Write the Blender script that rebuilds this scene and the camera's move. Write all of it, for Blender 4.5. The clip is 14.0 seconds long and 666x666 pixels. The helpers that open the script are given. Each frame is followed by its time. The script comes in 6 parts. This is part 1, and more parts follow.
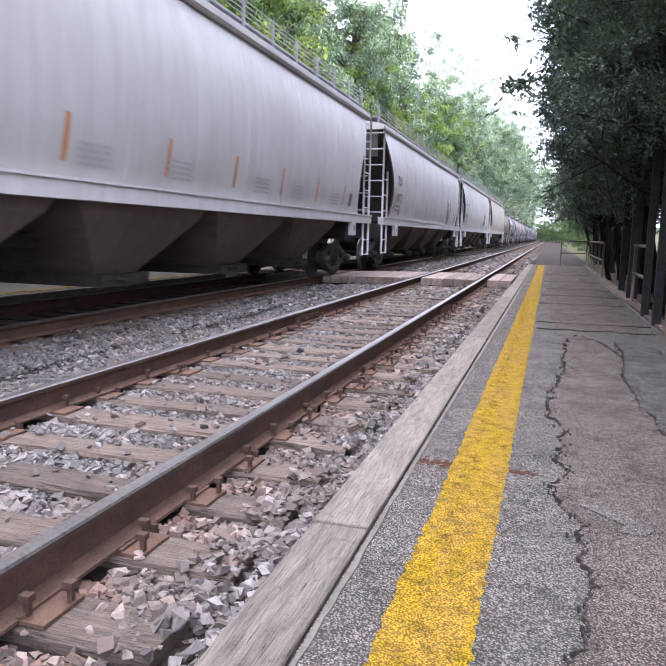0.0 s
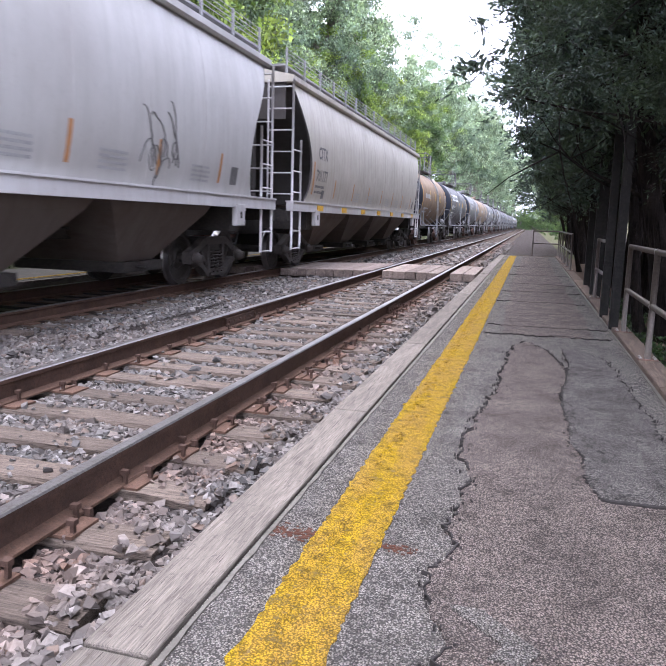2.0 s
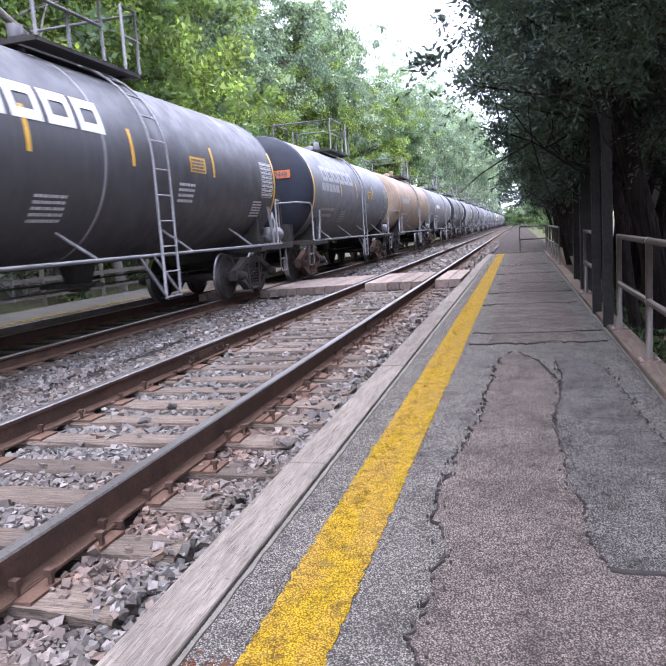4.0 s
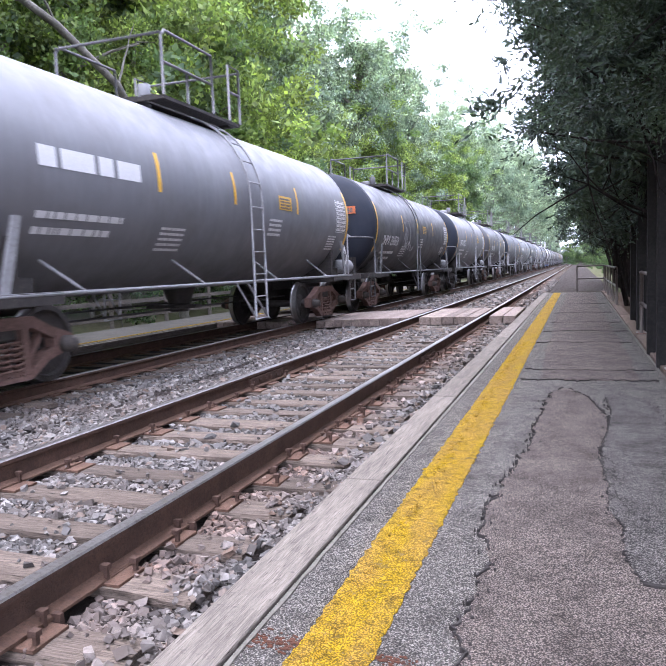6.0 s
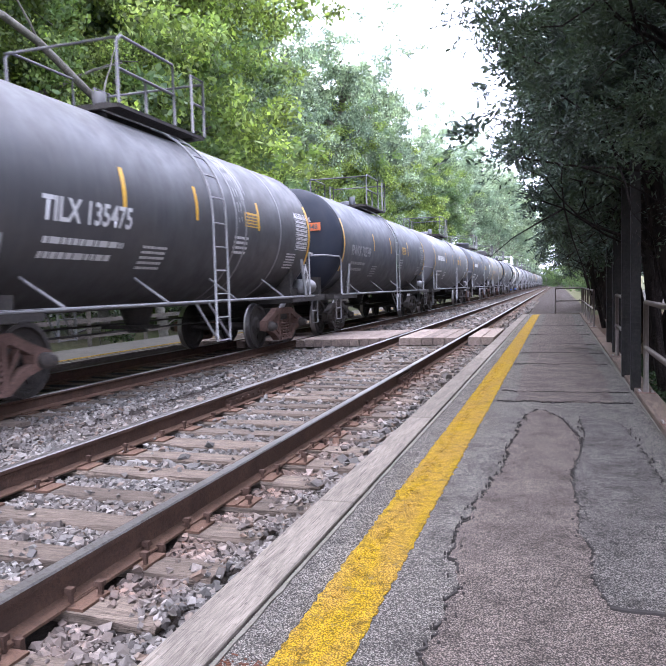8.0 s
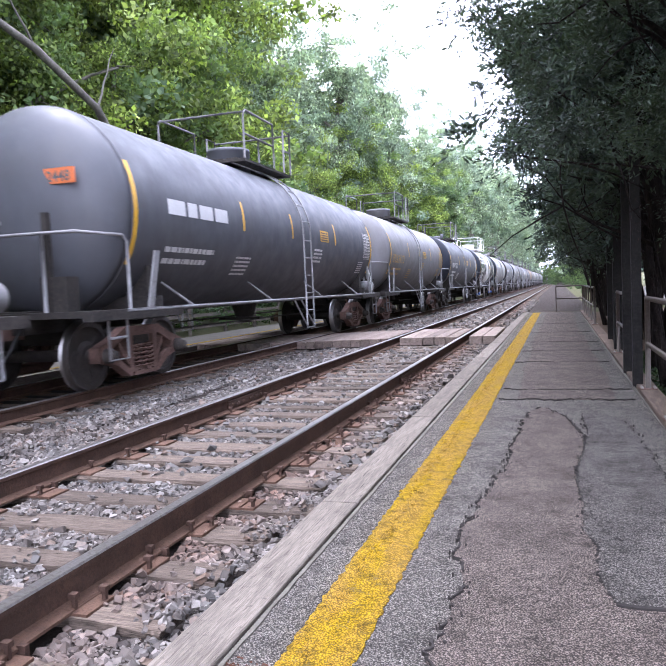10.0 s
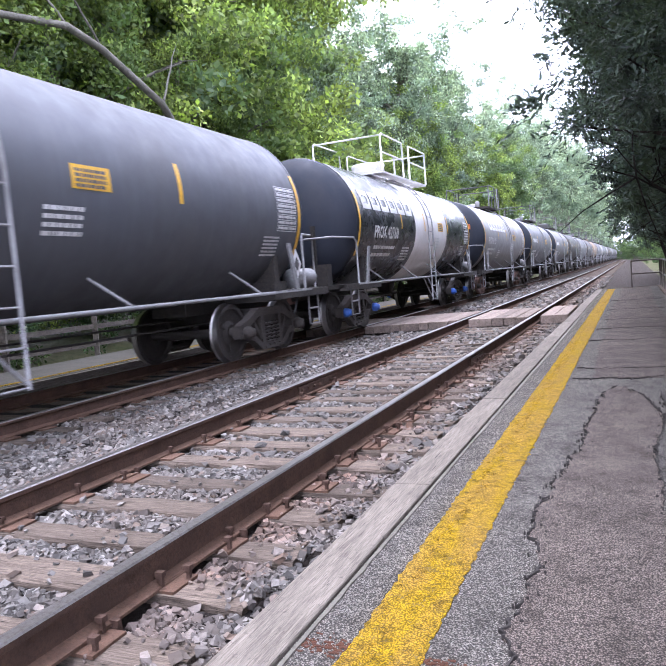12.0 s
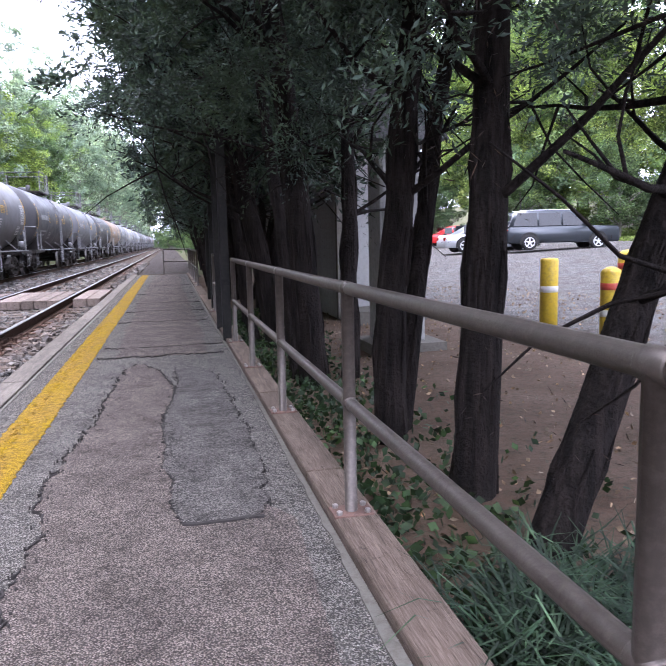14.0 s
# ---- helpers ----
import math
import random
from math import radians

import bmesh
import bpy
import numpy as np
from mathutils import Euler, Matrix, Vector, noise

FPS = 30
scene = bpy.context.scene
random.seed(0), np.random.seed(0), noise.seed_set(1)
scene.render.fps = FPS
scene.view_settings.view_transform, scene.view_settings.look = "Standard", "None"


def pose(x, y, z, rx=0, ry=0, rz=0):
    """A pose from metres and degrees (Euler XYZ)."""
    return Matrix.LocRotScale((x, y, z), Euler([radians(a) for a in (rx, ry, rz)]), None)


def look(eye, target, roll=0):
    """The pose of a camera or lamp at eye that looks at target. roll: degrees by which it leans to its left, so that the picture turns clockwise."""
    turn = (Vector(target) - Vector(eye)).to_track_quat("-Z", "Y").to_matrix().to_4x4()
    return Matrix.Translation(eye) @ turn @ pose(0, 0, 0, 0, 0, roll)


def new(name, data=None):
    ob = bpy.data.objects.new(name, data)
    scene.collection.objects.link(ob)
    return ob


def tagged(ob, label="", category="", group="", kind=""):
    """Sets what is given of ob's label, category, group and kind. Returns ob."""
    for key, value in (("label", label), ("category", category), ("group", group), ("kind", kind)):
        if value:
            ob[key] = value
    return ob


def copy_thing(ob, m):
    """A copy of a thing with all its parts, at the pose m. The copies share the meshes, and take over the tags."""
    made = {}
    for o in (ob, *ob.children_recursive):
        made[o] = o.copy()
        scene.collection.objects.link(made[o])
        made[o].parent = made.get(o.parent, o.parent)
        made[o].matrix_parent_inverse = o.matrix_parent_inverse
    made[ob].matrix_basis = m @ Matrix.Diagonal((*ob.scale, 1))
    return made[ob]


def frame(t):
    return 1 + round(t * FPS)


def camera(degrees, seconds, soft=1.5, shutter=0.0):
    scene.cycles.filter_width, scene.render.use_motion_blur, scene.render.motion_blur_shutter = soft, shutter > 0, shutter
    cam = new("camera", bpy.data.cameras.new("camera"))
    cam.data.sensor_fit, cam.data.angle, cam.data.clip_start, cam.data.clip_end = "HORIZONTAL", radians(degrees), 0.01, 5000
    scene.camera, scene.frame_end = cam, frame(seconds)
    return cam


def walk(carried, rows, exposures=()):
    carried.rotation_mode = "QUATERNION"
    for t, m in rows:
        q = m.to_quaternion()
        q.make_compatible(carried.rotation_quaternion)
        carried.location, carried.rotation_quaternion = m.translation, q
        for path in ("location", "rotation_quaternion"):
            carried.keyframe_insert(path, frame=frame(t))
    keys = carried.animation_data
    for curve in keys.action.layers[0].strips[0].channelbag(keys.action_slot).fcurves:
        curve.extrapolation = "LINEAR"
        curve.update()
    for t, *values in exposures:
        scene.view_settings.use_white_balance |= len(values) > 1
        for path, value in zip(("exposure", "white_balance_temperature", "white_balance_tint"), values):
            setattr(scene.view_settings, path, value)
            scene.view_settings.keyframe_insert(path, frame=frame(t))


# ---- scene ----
cam = camera(50.85, 14.0, soft=1.1, shutter=0.1)
# Seconds, eye, target, roll. x: across the tracks, 0 on the near rail; y: along them; z: 0 at the near rail's top.
PATH = [
    (0, (1.502, 6.948, 0.998), (0.927, 8.842, 0.716), 1.34),
    (0.5, (1.584, 7.012, 1.053), (1.156, 8.910, 0.589), 1.53),
    (1, (1.741, 7.218, 1.081), (1.316, 9.121, 0.634), 1.63),
    (1.5, (1.795, 7.500, 1.087), (1.279, 9.401, 0.745), 2.66),
    (2, (1.831, 7.777, 1.104), (1.308, 9.681, 0.786), 1.62),
    (2.5, (1.865, 8.070, 1.138), (1.347, 9.973, 0.808), 1.19),
    (3, (1.835, 8.355, 1.120), (1.428, 10.273, 0.726), -4.79),
    (3.5, (1.927, 8.519, 1.154), (1.499, 10.432, 0.758), -7.56),
    (4, (1.937, 8.491, 1.123), (1.416, 10.401, 0.843), -3.80),
    (4.2, (1.868, 8.422, 1.141), (1.338, 10.340, 0.941), -0.83),
    (6.3, (1.989, 8.164, 1.133), (1.323, 10.041, 0.953), -2.29),
    (6.5, (1.988, 8.167, 1.135), (1.386, 10.066, 0.960), -2.38),
    (7, (1.999, 8.175, 1.128), (1.414, 10.082, 0.979), -1.63),
    (7.5, (2.005, 8.158, 1.139), (1.412, 10.063, 0.998), -0.71),
    (8, (2.025, 8.180, 1.139), (1.414, 10.080, 1.012), -1.53),
    (10.5, (2.023, 8.189, 1.132), (1.399, 10.085, 1.011), -2.78),
    (11, (2.032, 8.177, 1.132), (1.335, 10.048, 1.012), -3.06),
    (11.5, (2.029, 8.165, 1.137), (1.260, 10.006, 0.999), -3.46),
    (12, (2.033, 8.154, 1.134), (1.238, 9.983, 0.980), -4.57),
    (12.5, (2.043, 8.127, 1.148), (1.216, 9.941, 0.998), -4.83),
    (13, (2.035, 8.128, 1.135), (1.313, 9.984, 0.962), -4.23),
    (13.4, (2.056, 8.065, 1.122), (1.894, 10.047, 0.900), -1.76),
    (13.5, (2.125, 8.101, 1.108), (2.094, 10.088, 0.880), -2.19),
    (13.8, (2.207, 8.052, 1.098), (2.501, 10.015, 0.849), -1.64),
    (14, (2.207, 8.002, 1.100), (2.649, 9.935, 0.839), -1.27),
]
EXPOSURE = 1.98
walk(cam, [(t, look(eye, target, roll)) for t, eye, target, roll in PATH], [(0.0, EXPOSURE - 0.15, 5950, 24), (2.0, EXPOSURE - 0.12, 5950, 24), (4.2, EXPOSURE + 0.06, 5800, 24), (12.5, EXPOSURE + 0.03, 5800, 24), (14.0, EXPOSURE, 5800, 25)])

# ---- light: bright overcast ----
world = bpy.data.worlds.new("overcast_sky")
scene.world = world
world.use_nodes = True
wt = world.node_tree
sky = wt.nodes.new("ShaderNodeTexSky")
sky.sky_type = "NISHITA"
sky.sun_disc = False
sky.sun_elevation, sky.sun_rotation = radians(52), radians(200)
sky.air_density, sky.dust_density, sky.ozone_density = 1.0, 4.0, 1.0
hsv = wt.nodes.new("ShaderNodeHueSaturation")
hsv.inputs["Saturation"].default_value = 0.18
cloud = wt.nodes.new("ShaderNodeMix")
cloud.data_type = "RGBA"
cloud.inputs[0].default_value = 0.6
cloud.inputs[7].default_value = (11.0, 11.8, 13.2, 1)
bg = wt.nodes["Background"]
bg.inputs["Strength"].default_value = 0.15
wt.links.new(sky.outputs[0], hsv.inputs["Color"])
wt.links.new(hsv.outputs[0], cloud.inputs[6])
wt.links.new(cloud.outputs[2], bg.inputs["Color"])

sun = new("sun", bpy.data.lights.new("sun", "SUN"))
sun.data.energy, sun.data.angle, sun.data.color = 1.3, radians(25), (1.0, 0.98, 0.95)
sun.matrix_world = look((-8, 22, 40), (0, 12, 0))

# ---- materials ----
class Nodes:
    """A material with a Principled shader and short ways to add nodes."""

    def __init__(self, name, rough=0.7, metal=0.0):
        self.m = bpy.data.materials.new(name)
        self.m.use_nodes = True
        self.t = self.m.node_tree
        self.b = self.t.nodes["Principled BSDF"]
        self.b.inputs["Roughness"].default_value, self.b.inputs["Metallic"].default_value = rough, metal
        self.co = self.t.nodes.new("ShaderNodeTexCoord").outputs["Object"]

    def put(self, kind, **sockets):
        n = self.t.nodes.new(kind)
        for k, v in sockets.items():
            self.link(v, n.inputs[k.replace("_", " ")])
        return n

    def link(self, v, socket):
        if isinstance(v, bpy.types.NodeSocket):
            self.t.links.new(v, socket)
        else:
            socket.default_value = v

    def space(self, scale=(1, 1, 1)):
        n = self.t.nodes.new("ShaderNodeMapping")
        self.t.links.new(self.co, n.inputs[0])
        n.inputs["Scale"].default_value = scale
        return n.outputs[0]

    def noise(self, scale, detail=4.0, rough=0.6, stretch=None, dist=0.0):
        n = self.put("ShaderNodeTexNoise", Scale=scale, Detail=detail, Roughness=rough, Distortion=dist)
        self.t.links.new(self.space(stretch) if stretch else self.co, n.inputs["Vector"])
        return n.outputs["Fac"]

    def cells(self, scale, out="Color", feature="F1", stretch=None):
        n = self.t.nodes.new("ShaderNodeTexVoronoi")
        n.feature = feature
        n.inputs["Scale"].default_value = scale
        self.t.links.new(self.space(stretch) if stretch else self.co, n.inputs["Vector"])
        return n.outputs[out]

    def ramp(self, fac, *stops):
        n = self.t.nodes.new("ShaderNodeValToRGB")
        while len(n.color_ramp.elements) < len(stops):
            n.color_ramp.elements.new(0.5)
        for e, (p, c) in zip(n.color_ramp.elements, stops):
            e.position = p
            e.color = (*c, 1) if isinstance(c, tuple) else (c, c, c, 1)
        self.link(fac, n.inputs[0])
        return n.outputs[0]

    def mix(self, fac, a, b, kind="MIX"):
        n = self.t.nodes.new("ShaderNodeMix")
        n.data_type, n.blend_type = "RGBA", kind
        for v, i in ((fac, 0), (a, 6), (b, 7)):
            if isinstance(v, tuple):
                v = (*v, 1)
            self.link(v, n.inputs[i])
        return n.outputs[2]

    def random(self):
        return self.t.nodes.new("ShaderNodeObjectInfo").outputs["Random"]

    def island(self):
        return self.t.nodes.new("ShaderNodeNewGeometry").outputs["Random Per Island"]

    def done(self, color, bump=None, height=0.01, rough=None, strength=1.0, matte=None):
        self.link((*color, 1) if isinstance(color, tuple) else color, self.b.inputs["Base Color"])
        if bump is not None:
            n = self.put("ShaderNodeBump", Height=bump, Distance=height, Strength=strength)
            self.t.links.new(n.outputs[0], self.b.inputs["Normal"])
        if matte is not None:
            self.b.inputs["Specular IOR Level"].default_value = matte
        if rough is not None:
            self.link(rough, self.b.inputs["Roughness"])
        return self.m


def asphalt_material(name, low, high, tint, speck=1.0, scale=1.0):
    """Worn asphalt: pale stone chips in dark binder, with stains and bare spots."""
    n = Nodes(name, 0.95)
    big = n.noise(0.9, 5, 0.65)
    gap = n.ramp(n.cells(150 * scale, "Distance"), (0.2, 1.3), (0.42, 0.85), (0.62, 0.22))
    chip = n.ramp(n.cells(150 * scale), (0.2, 0.75), (0.5, 1.0), (0.85, 1.25))
    grain = n.mix(1.0, chip, gap, "MULTIPLY")
    grain = n.mix(1.0, grain, n.ramp(n.noise(38 * scale, 6, 0.8), (0.36, 0.6), (0.5, 1.0), (0.64, 1.3)), "MULTIPLY")
    base = n.mix(big, low, high)
    stain = n.ramp(n.noise(2.3, 6, 0.7), (0.42, 0.0), (0.66, 1.0))
    base = n.mix(stain, base, tint)
    base = n.mix(speck, base, n.mix(1.0, base, grain, "MULTIPLY"))
    dark = n.ramp(n.noise(6.0, 6, 0.8), (0.3, 0.5), (0.5, 1.05), (0.7, 1.2))
    bare = n.ramp(n.noise(15.0, 5, 0.75), (0.3, 0.4), (0.4, 1.0))
    dark = n.mix(1.0, dark, bare, "MULTIPLY")
    return n.done(n.mix(1.0, base, dark, "MULTIPLY"), n.mix(0.45, gap, n.noise(30, 6, 0.75)), 0.016, matte=0.15)


ASPHALT = asphalt_material("grey_asphalt", (0.21, 0.195, 0.175), (0.278, 0.255, 0.227), (0.226, 0.207, 0.183))
ASPHALT_RED = asphalt_material("worn_pinkish_asphalt", (0.22, 0.183, 0.16), (0.282, 0.234, 0.203), (0.182, 0.152, 0.134))
ASPHALT_DARK = asphalt_material("dark_patch_asphalt", (0.178, 0.165, 0.152), (0.262, 0.24, 0.216), (0.143, 0.13, 0.12))
LOT = asphalt_material("parking_lot_asphalt", (0.22, 0.215, 0.208), (0.29, 0.282, 0.27), (0.18, 0.15, 0.125))


def yellow_material():
    """Thick road paint over rough asphalt, worn through in places."""
    n = Nodes("worn_yellow_paint", 0.85)
    gap = n.ramp(n.cells(150, "Distance"), (0.2, 1.15), (0.45, 0.85), (0.66, 0.35))
    lump = n.noise(16, 7, 0.75)
    dull = n.ramp(n.noise(2.5, 5, 0.65, (3, 0.7, 1)), (0.4, 0.0), (0.6, 1.0))
    paint = n.mix(dull, (0.46, 0.29, 0.004), (0.44, 0.265, 0.035))
    paint = n.mix(1.0, paint, gap, "MULTIPLY")
    paint = n.mix(1.0, paint, n.ramp(lump, (0.34, 0.42), (0.5, 1.0), (0.66, 1.25)), "MULTIPLY")
    wear = n.ramp(n.noise(8, 8, 0.8), (0.33, 1.0), (0.4, 0.0))
    chips = n.mix(n.ramp(n.noise(45, 4, 0.7), (0.6, 0.0), (0.66, 1.0)), paint, (0.2, 0.14, 0.06))
    return n.done(n.mix(wear, chips, (0.17, 0.12, 0.045)), n.mix(0.6, gap, lump), 0.025, matte=0.15)


YELLOW = yellow_material()


def wood_material(name, dark, light, grain_axis="y", rot=0.5):
    """Weathered timber: fine grain, thin drying checks, rot and dirt."""
    n = Nodes(name, 0.9)
    st = {"x": (0.9, 24, 24), "y": (24, 0.9, 24), "z": (24, 24, 0.9)}[grain_axis]
    grain = n.noise(9, 6, 0.7, st, 0.5)
    broad = n.noise(2.6, 5, 0.6, tuple(max(q * 0.3, 0.9) for q in st), 0.8)
    col = n.mix(n.ramp(grain, (0.34, 0.0), (0.62, 1.0)), dark, light)
    col = n.mix(1.0, col, n.ramp(broad, (0.32, 0.72), (0.66, 1.2)), "MULTIPLY")
    tone = n.put("ShaderNodeHueSaturation", Color=col, Value=1.0)
    v = n.t.nodes.new("ShaderNodeMapRange")
    n.link(n.random(), v.inputs[0])
    v.inputs[3].default_value, v.inputs[4].default_value = 0.72, 1.25
    n.link(v.outputs[0], tone.inputs["Value"])
    col = n.mix(n.ramp(n.noise(1.6, 4, 0.6), (0.5, 0.0), (0.78, rot)), tone.outputs[0], dark)
    checks = n.ramp(n.noise(5, 5, 0.6, tuple(q * 1.3 for q in st), 0.5), (0.3, 0.15), (0.37, 1.0))
    spots = n.ramp(n.noise(22, 5, 0.7), (0.3, 0.6), (0.42, 1.0))
    col = n.mix(1.0, n.mix(1.0, col, checks, "MULTIPLY"), spots, "MULTIPLY")
    return n.done(col, n.mix(0.5, grain, checks), 0.015, matte=0.2)


BEAM = wood_material("weathered_grey_timber", (0.085, 0.073, 0.06), (0.19, 0.166, 0.139))
EDGE_BEAM = wood_material("weathered_brown_timber", (0.08, 0.057, 0.043), (0.2, 0.152, 0.12))
TIE = wood_material("creosoted_tie_wood", (0.048, 0.037, 0.029), (0.165, 0.13, 0.103), "x")
DECK = wood_material("crossing_deck_timber", (0.136, 0.105, 0.0884), (0.272, 0.218, 0.184), "y")


def rough_material(name, a, b, c, s1=3.0, s2=30.0, rough=0.85, metal=0.0, height=0.01):
    n = Nodes(name, rough, metal)
    col = n.mix(n.ramp(n.noise(s1, 6, 0.65), (0.35, 0.0), (0.65, 1.0)), a, b)
    col = n.mix(n.ramp(n.noise(s2, 6, 0.7), (0.45, 0.0), (0.7, 0.8)), col, c)
    return n.done(col, n.noise(s2, 6, 0.7), height, matte=0.15 if rough > 0.8 and not metal else 0.5 if metal or rough < 0.6 else 0.3)


TAR = rough_material("dark_crack_filling", (0.0315, 0.0285, 0.0265), (0.0511, 0.0451, 0.0421), (0.0237, 0.0211, 0.02), 6, 40, 0.95)
CONCRETE = rough_material("stained_concrete", (0.107, 0.099, 0.0842), (0.142, 0.131, 0.112), (0.0707, 0.0636, 0.0511), 2, 25)
RUST = rough_material("rusted_steel", (0.056, 0.034, 0.0255), (0.092, 0.053, 0.038), (0.04, 0.026, 0.02), 4, 60, 0.9)
PLATE_RUST = rough_material("orange_rusted_plate", (0.09, 0.052, 0.036), (0.13, 0.076, 0.052), (0.055, 0.036, 0.027), 6, 70, 0.9)
RAIL_TOP = rough_material("polished_rail_steel", (0.2, 0.185, 0.175), (0.3, 0.285, 0.275), (0.12, 0.095, 0.08), 1, 45, 0.38, 1.0, 0.001)
RUST_STAIN = rough_material("rust_stain", (0.085, 0.03, 0.015), (0.13, 0.06, 0.038), (0.06, 0.04, 0.034), 14, 70, 0.9)
PIPE = rough_material("worn_brown_pipe_paint", (0.062, 0.05, 0.043), (0.082, 0.068, 0.059), (0.13, 0.108, 0.094), 3, 40, 0.4, 0.35, 0.002)
DARK_POST = rough_material("dark_stained_post", (0.011, 0.011, 0.011), (0.0225, 0.021, 0.02), (0.03, 0.0275, 0.025), 2, 30, 0.85)
DIRT = rough_material("leaf_littered_dirt", (0.082, 0.0508, 0.0344), (0.135, 0.0943, 0.0697), (0.0451, 0.041, 0.0262), 1.2, 22, 0.95, 0, 0.03)
GROUND = rough_material("scrubby_ground", (0.0574, 0.0697, 0.0246), (0.107, 0.0943, 0.0533), (0.041, 0.0492, 0.0205), 0.3, 6, 0.95, 0, 0.05)
BARK_PALE = rough_material("grey_green_bark", (0.13, 0.12, 0.1), (0.24, 0.225, 0.19), (0.09, 0.085, 0.07), 2, 20, 0.9, 0, 0.03)
# Fines under the stones; the shade of the gaps is put into this colour.
SOIL_BALLAST = rough_material("shade_darkened_fines", (0.034, 0.027, 0.023), (0.058, 0.047, 0.041), (0.02, 0.016, 0.014), 9, 42, 0.95, 0, 0.05)

# Fine ballast under the train, its shade painted into the colour.
TRAIN_SHADE = rough_material("train_shaded_ballast", (0.012, 0.011, 0.0105), (0.022, 0.02, 0.018), (0.03, 0.026, 0.023), 5, 45, 0.95, 0, 0.04)


def bark_material():
    n = Nodes("dark_shredding_bark", 0.95)
    n.b.inputs["Specular IOR Level"].default_value = 0.1
    strips = n.noise(2.2, 6, 0.7, (9, 9, 0.9), 0.4)
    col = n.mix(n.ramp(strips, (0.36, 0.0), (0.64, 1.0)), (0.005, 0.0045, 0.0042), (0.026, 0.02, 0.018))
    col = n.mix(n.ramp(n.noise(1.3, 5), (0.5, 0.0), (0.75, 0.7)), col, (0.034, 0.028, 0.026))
    return n.done(col, n.mix(0.4, strips, n.noise(40, 5)), 0.06)


BARK = bark_material()


def stone_material():
    n = Nodes("crushed_granite_ballast", 0.88)
    r = n.island()
    col = n.ramp(r, (0.0, (0.036, 0.034, 0.032)), (0.3, (0.14, 0.133, 0.124)), (0.6, (0.085, 0.075, 0.066)), (0.85, (0.26, 0.246, 0.228)), (1.0, (0.13, 0.092, 0.068)))
    big = n.ramp(n.noise(0.8, 4), (0.45, 0.0), (0.75, 0.25))
    # brown rail dust lies thickest along the running rails
    xyz = n.t.nodes.new("ShaderNodeSeparateXYZ")
    n.t.links.new(n.co, xyz.inputs[0])
    near = n.t.nodes.new("ShaderNodeMath")
    near.operation = "ABSOLUTE"
    n.t.links.new(xyz.outputs[0], near.inputs[0])
    dust = n.mix(1.0, n.ramp(near.outputs[0], (0.1, 0.85), (0.5, 0.0)), n.ramp(n.noise(3, 5), (0.35, 0.4), (0.6, 1.0)), "MULTIPLY")
    col = n.mix(dust, col, n.mix(1.0, col, (1.15, 0.72, 0.55), "MULTIPLY"))
    return n.done(n.mix(big, n.mix(n.ramp(n.noise(45, 4), (0.4, 0.0), (0.7, 0.5)), col, (0.08, 0.07, 0.066)), (0.16, 0.1, 0.068)), n.noise(60, 4), 0.006, matte=0.2)


STONE = stone_material()


def leaf_material(name, a, b, c, through_it=0.35, s=0.35):
    n = Nodes(name, 0.6)
    r = n.island()
    col = n.mix(r, a, b)
    tone = n.t.nodes.new("ShaderNodeTexWhiteNoise")
    tone.noise_dimensions = "1D"
    n.link(r, tone.inputs["W"])
    col = n.mix(1.0, col, n.ramp(tone.outputs["Value"], (0.0, 0.3), (0.6, 0.95), (0.9, 1.7)), "MULTIPLY")
    col = n.mix(n.ramp(n.noise(s, 3), (0.42, 0.0), (0.62, 0.85)), col, c)
    col = n.mix(1.0, col, n.ramp(n.noise(s * 3.5, 3), (0.36, 0.5), (0.64, 1.45)), "MULTIPLY")
    n.done(col)
    n.b.inputs["Specular IOR Level"].default_value = 0.25
    tr = n.put("ShaderNodeBsdfTranslucent", Color=n.mix(1.0, col, (1.35, 1.5, 0.6), "MULTIPLY"))
    mixer = n.t.nodes.new("ShaderNodeMixShader")
    mixer.inputs[0].default_value = through_it
    n.t.links.new(n.b.outputs[0], mixer.inputs[1])
    n.t.links.new(tr.outputs[0], mixer.inputs[2])
    n.t.links.new(mixer.outputs[0], n.t.nodes["Material Output"].inputs[0])
    return n.m


LEAF_BRIGHT = leaf_material("bright_yellow_green_leaves", (0.175, 0.235, 0.065), (0.27, 0.32, 0.105), (0.11, 0.17, 0.078), 0.42)
LEAF_MID = leaf_material("mid_green_leaves", (0.14, 0.2, 0.1), (0.21, 0.26, 0.14), (0.095, 0.155, 0.095), 0.4)
LEAF_DEEP = leaf_material("deep_green_leaves", (0.08, 0.125, 0.06), (0.13, 0.175, 0.09), (0.0714, 0.119, 0.0735), 0.42)
# Distance haze is mixed into this leaf colour: paler and bluer.
LEAF_HAZE = leaf_material("haze_tinted_leaves", (0.2, 0.26, 0.225), (0.29, 0.33, 0.29), (0.15, 0.205, 0.195), 0.42)
CEDAR_LEAF = leaf_material("dark_cedar_needles", (0.028, 0.044, 0.04), (0.05, 0.07, 0.06), (0.056, 0.082, 0.05), 0.18, 0.8)
CEDAR_DEAD = leaf_material("brown_dry_cedar_twigs", (0.03, 0.019, 0.014), (0.045, 0.028, 0.02), (0.02, 0.014, 0.011), 0.1)
IVY = leaf_material("ground_ivy_leaves", (0.0197, 0.0394, 0.0131), (0.0394, 0.0656, 0.023), (0.0131, 0.0295, 0.0105), 0.15, 2.0)
BLADE = leaf_material("strappy_grass_blades", (0.018, 0.038, 0.02), (0.04, 0.066, 0.034), (0.013, 0.028, 0.016), 0.15, 2.0)
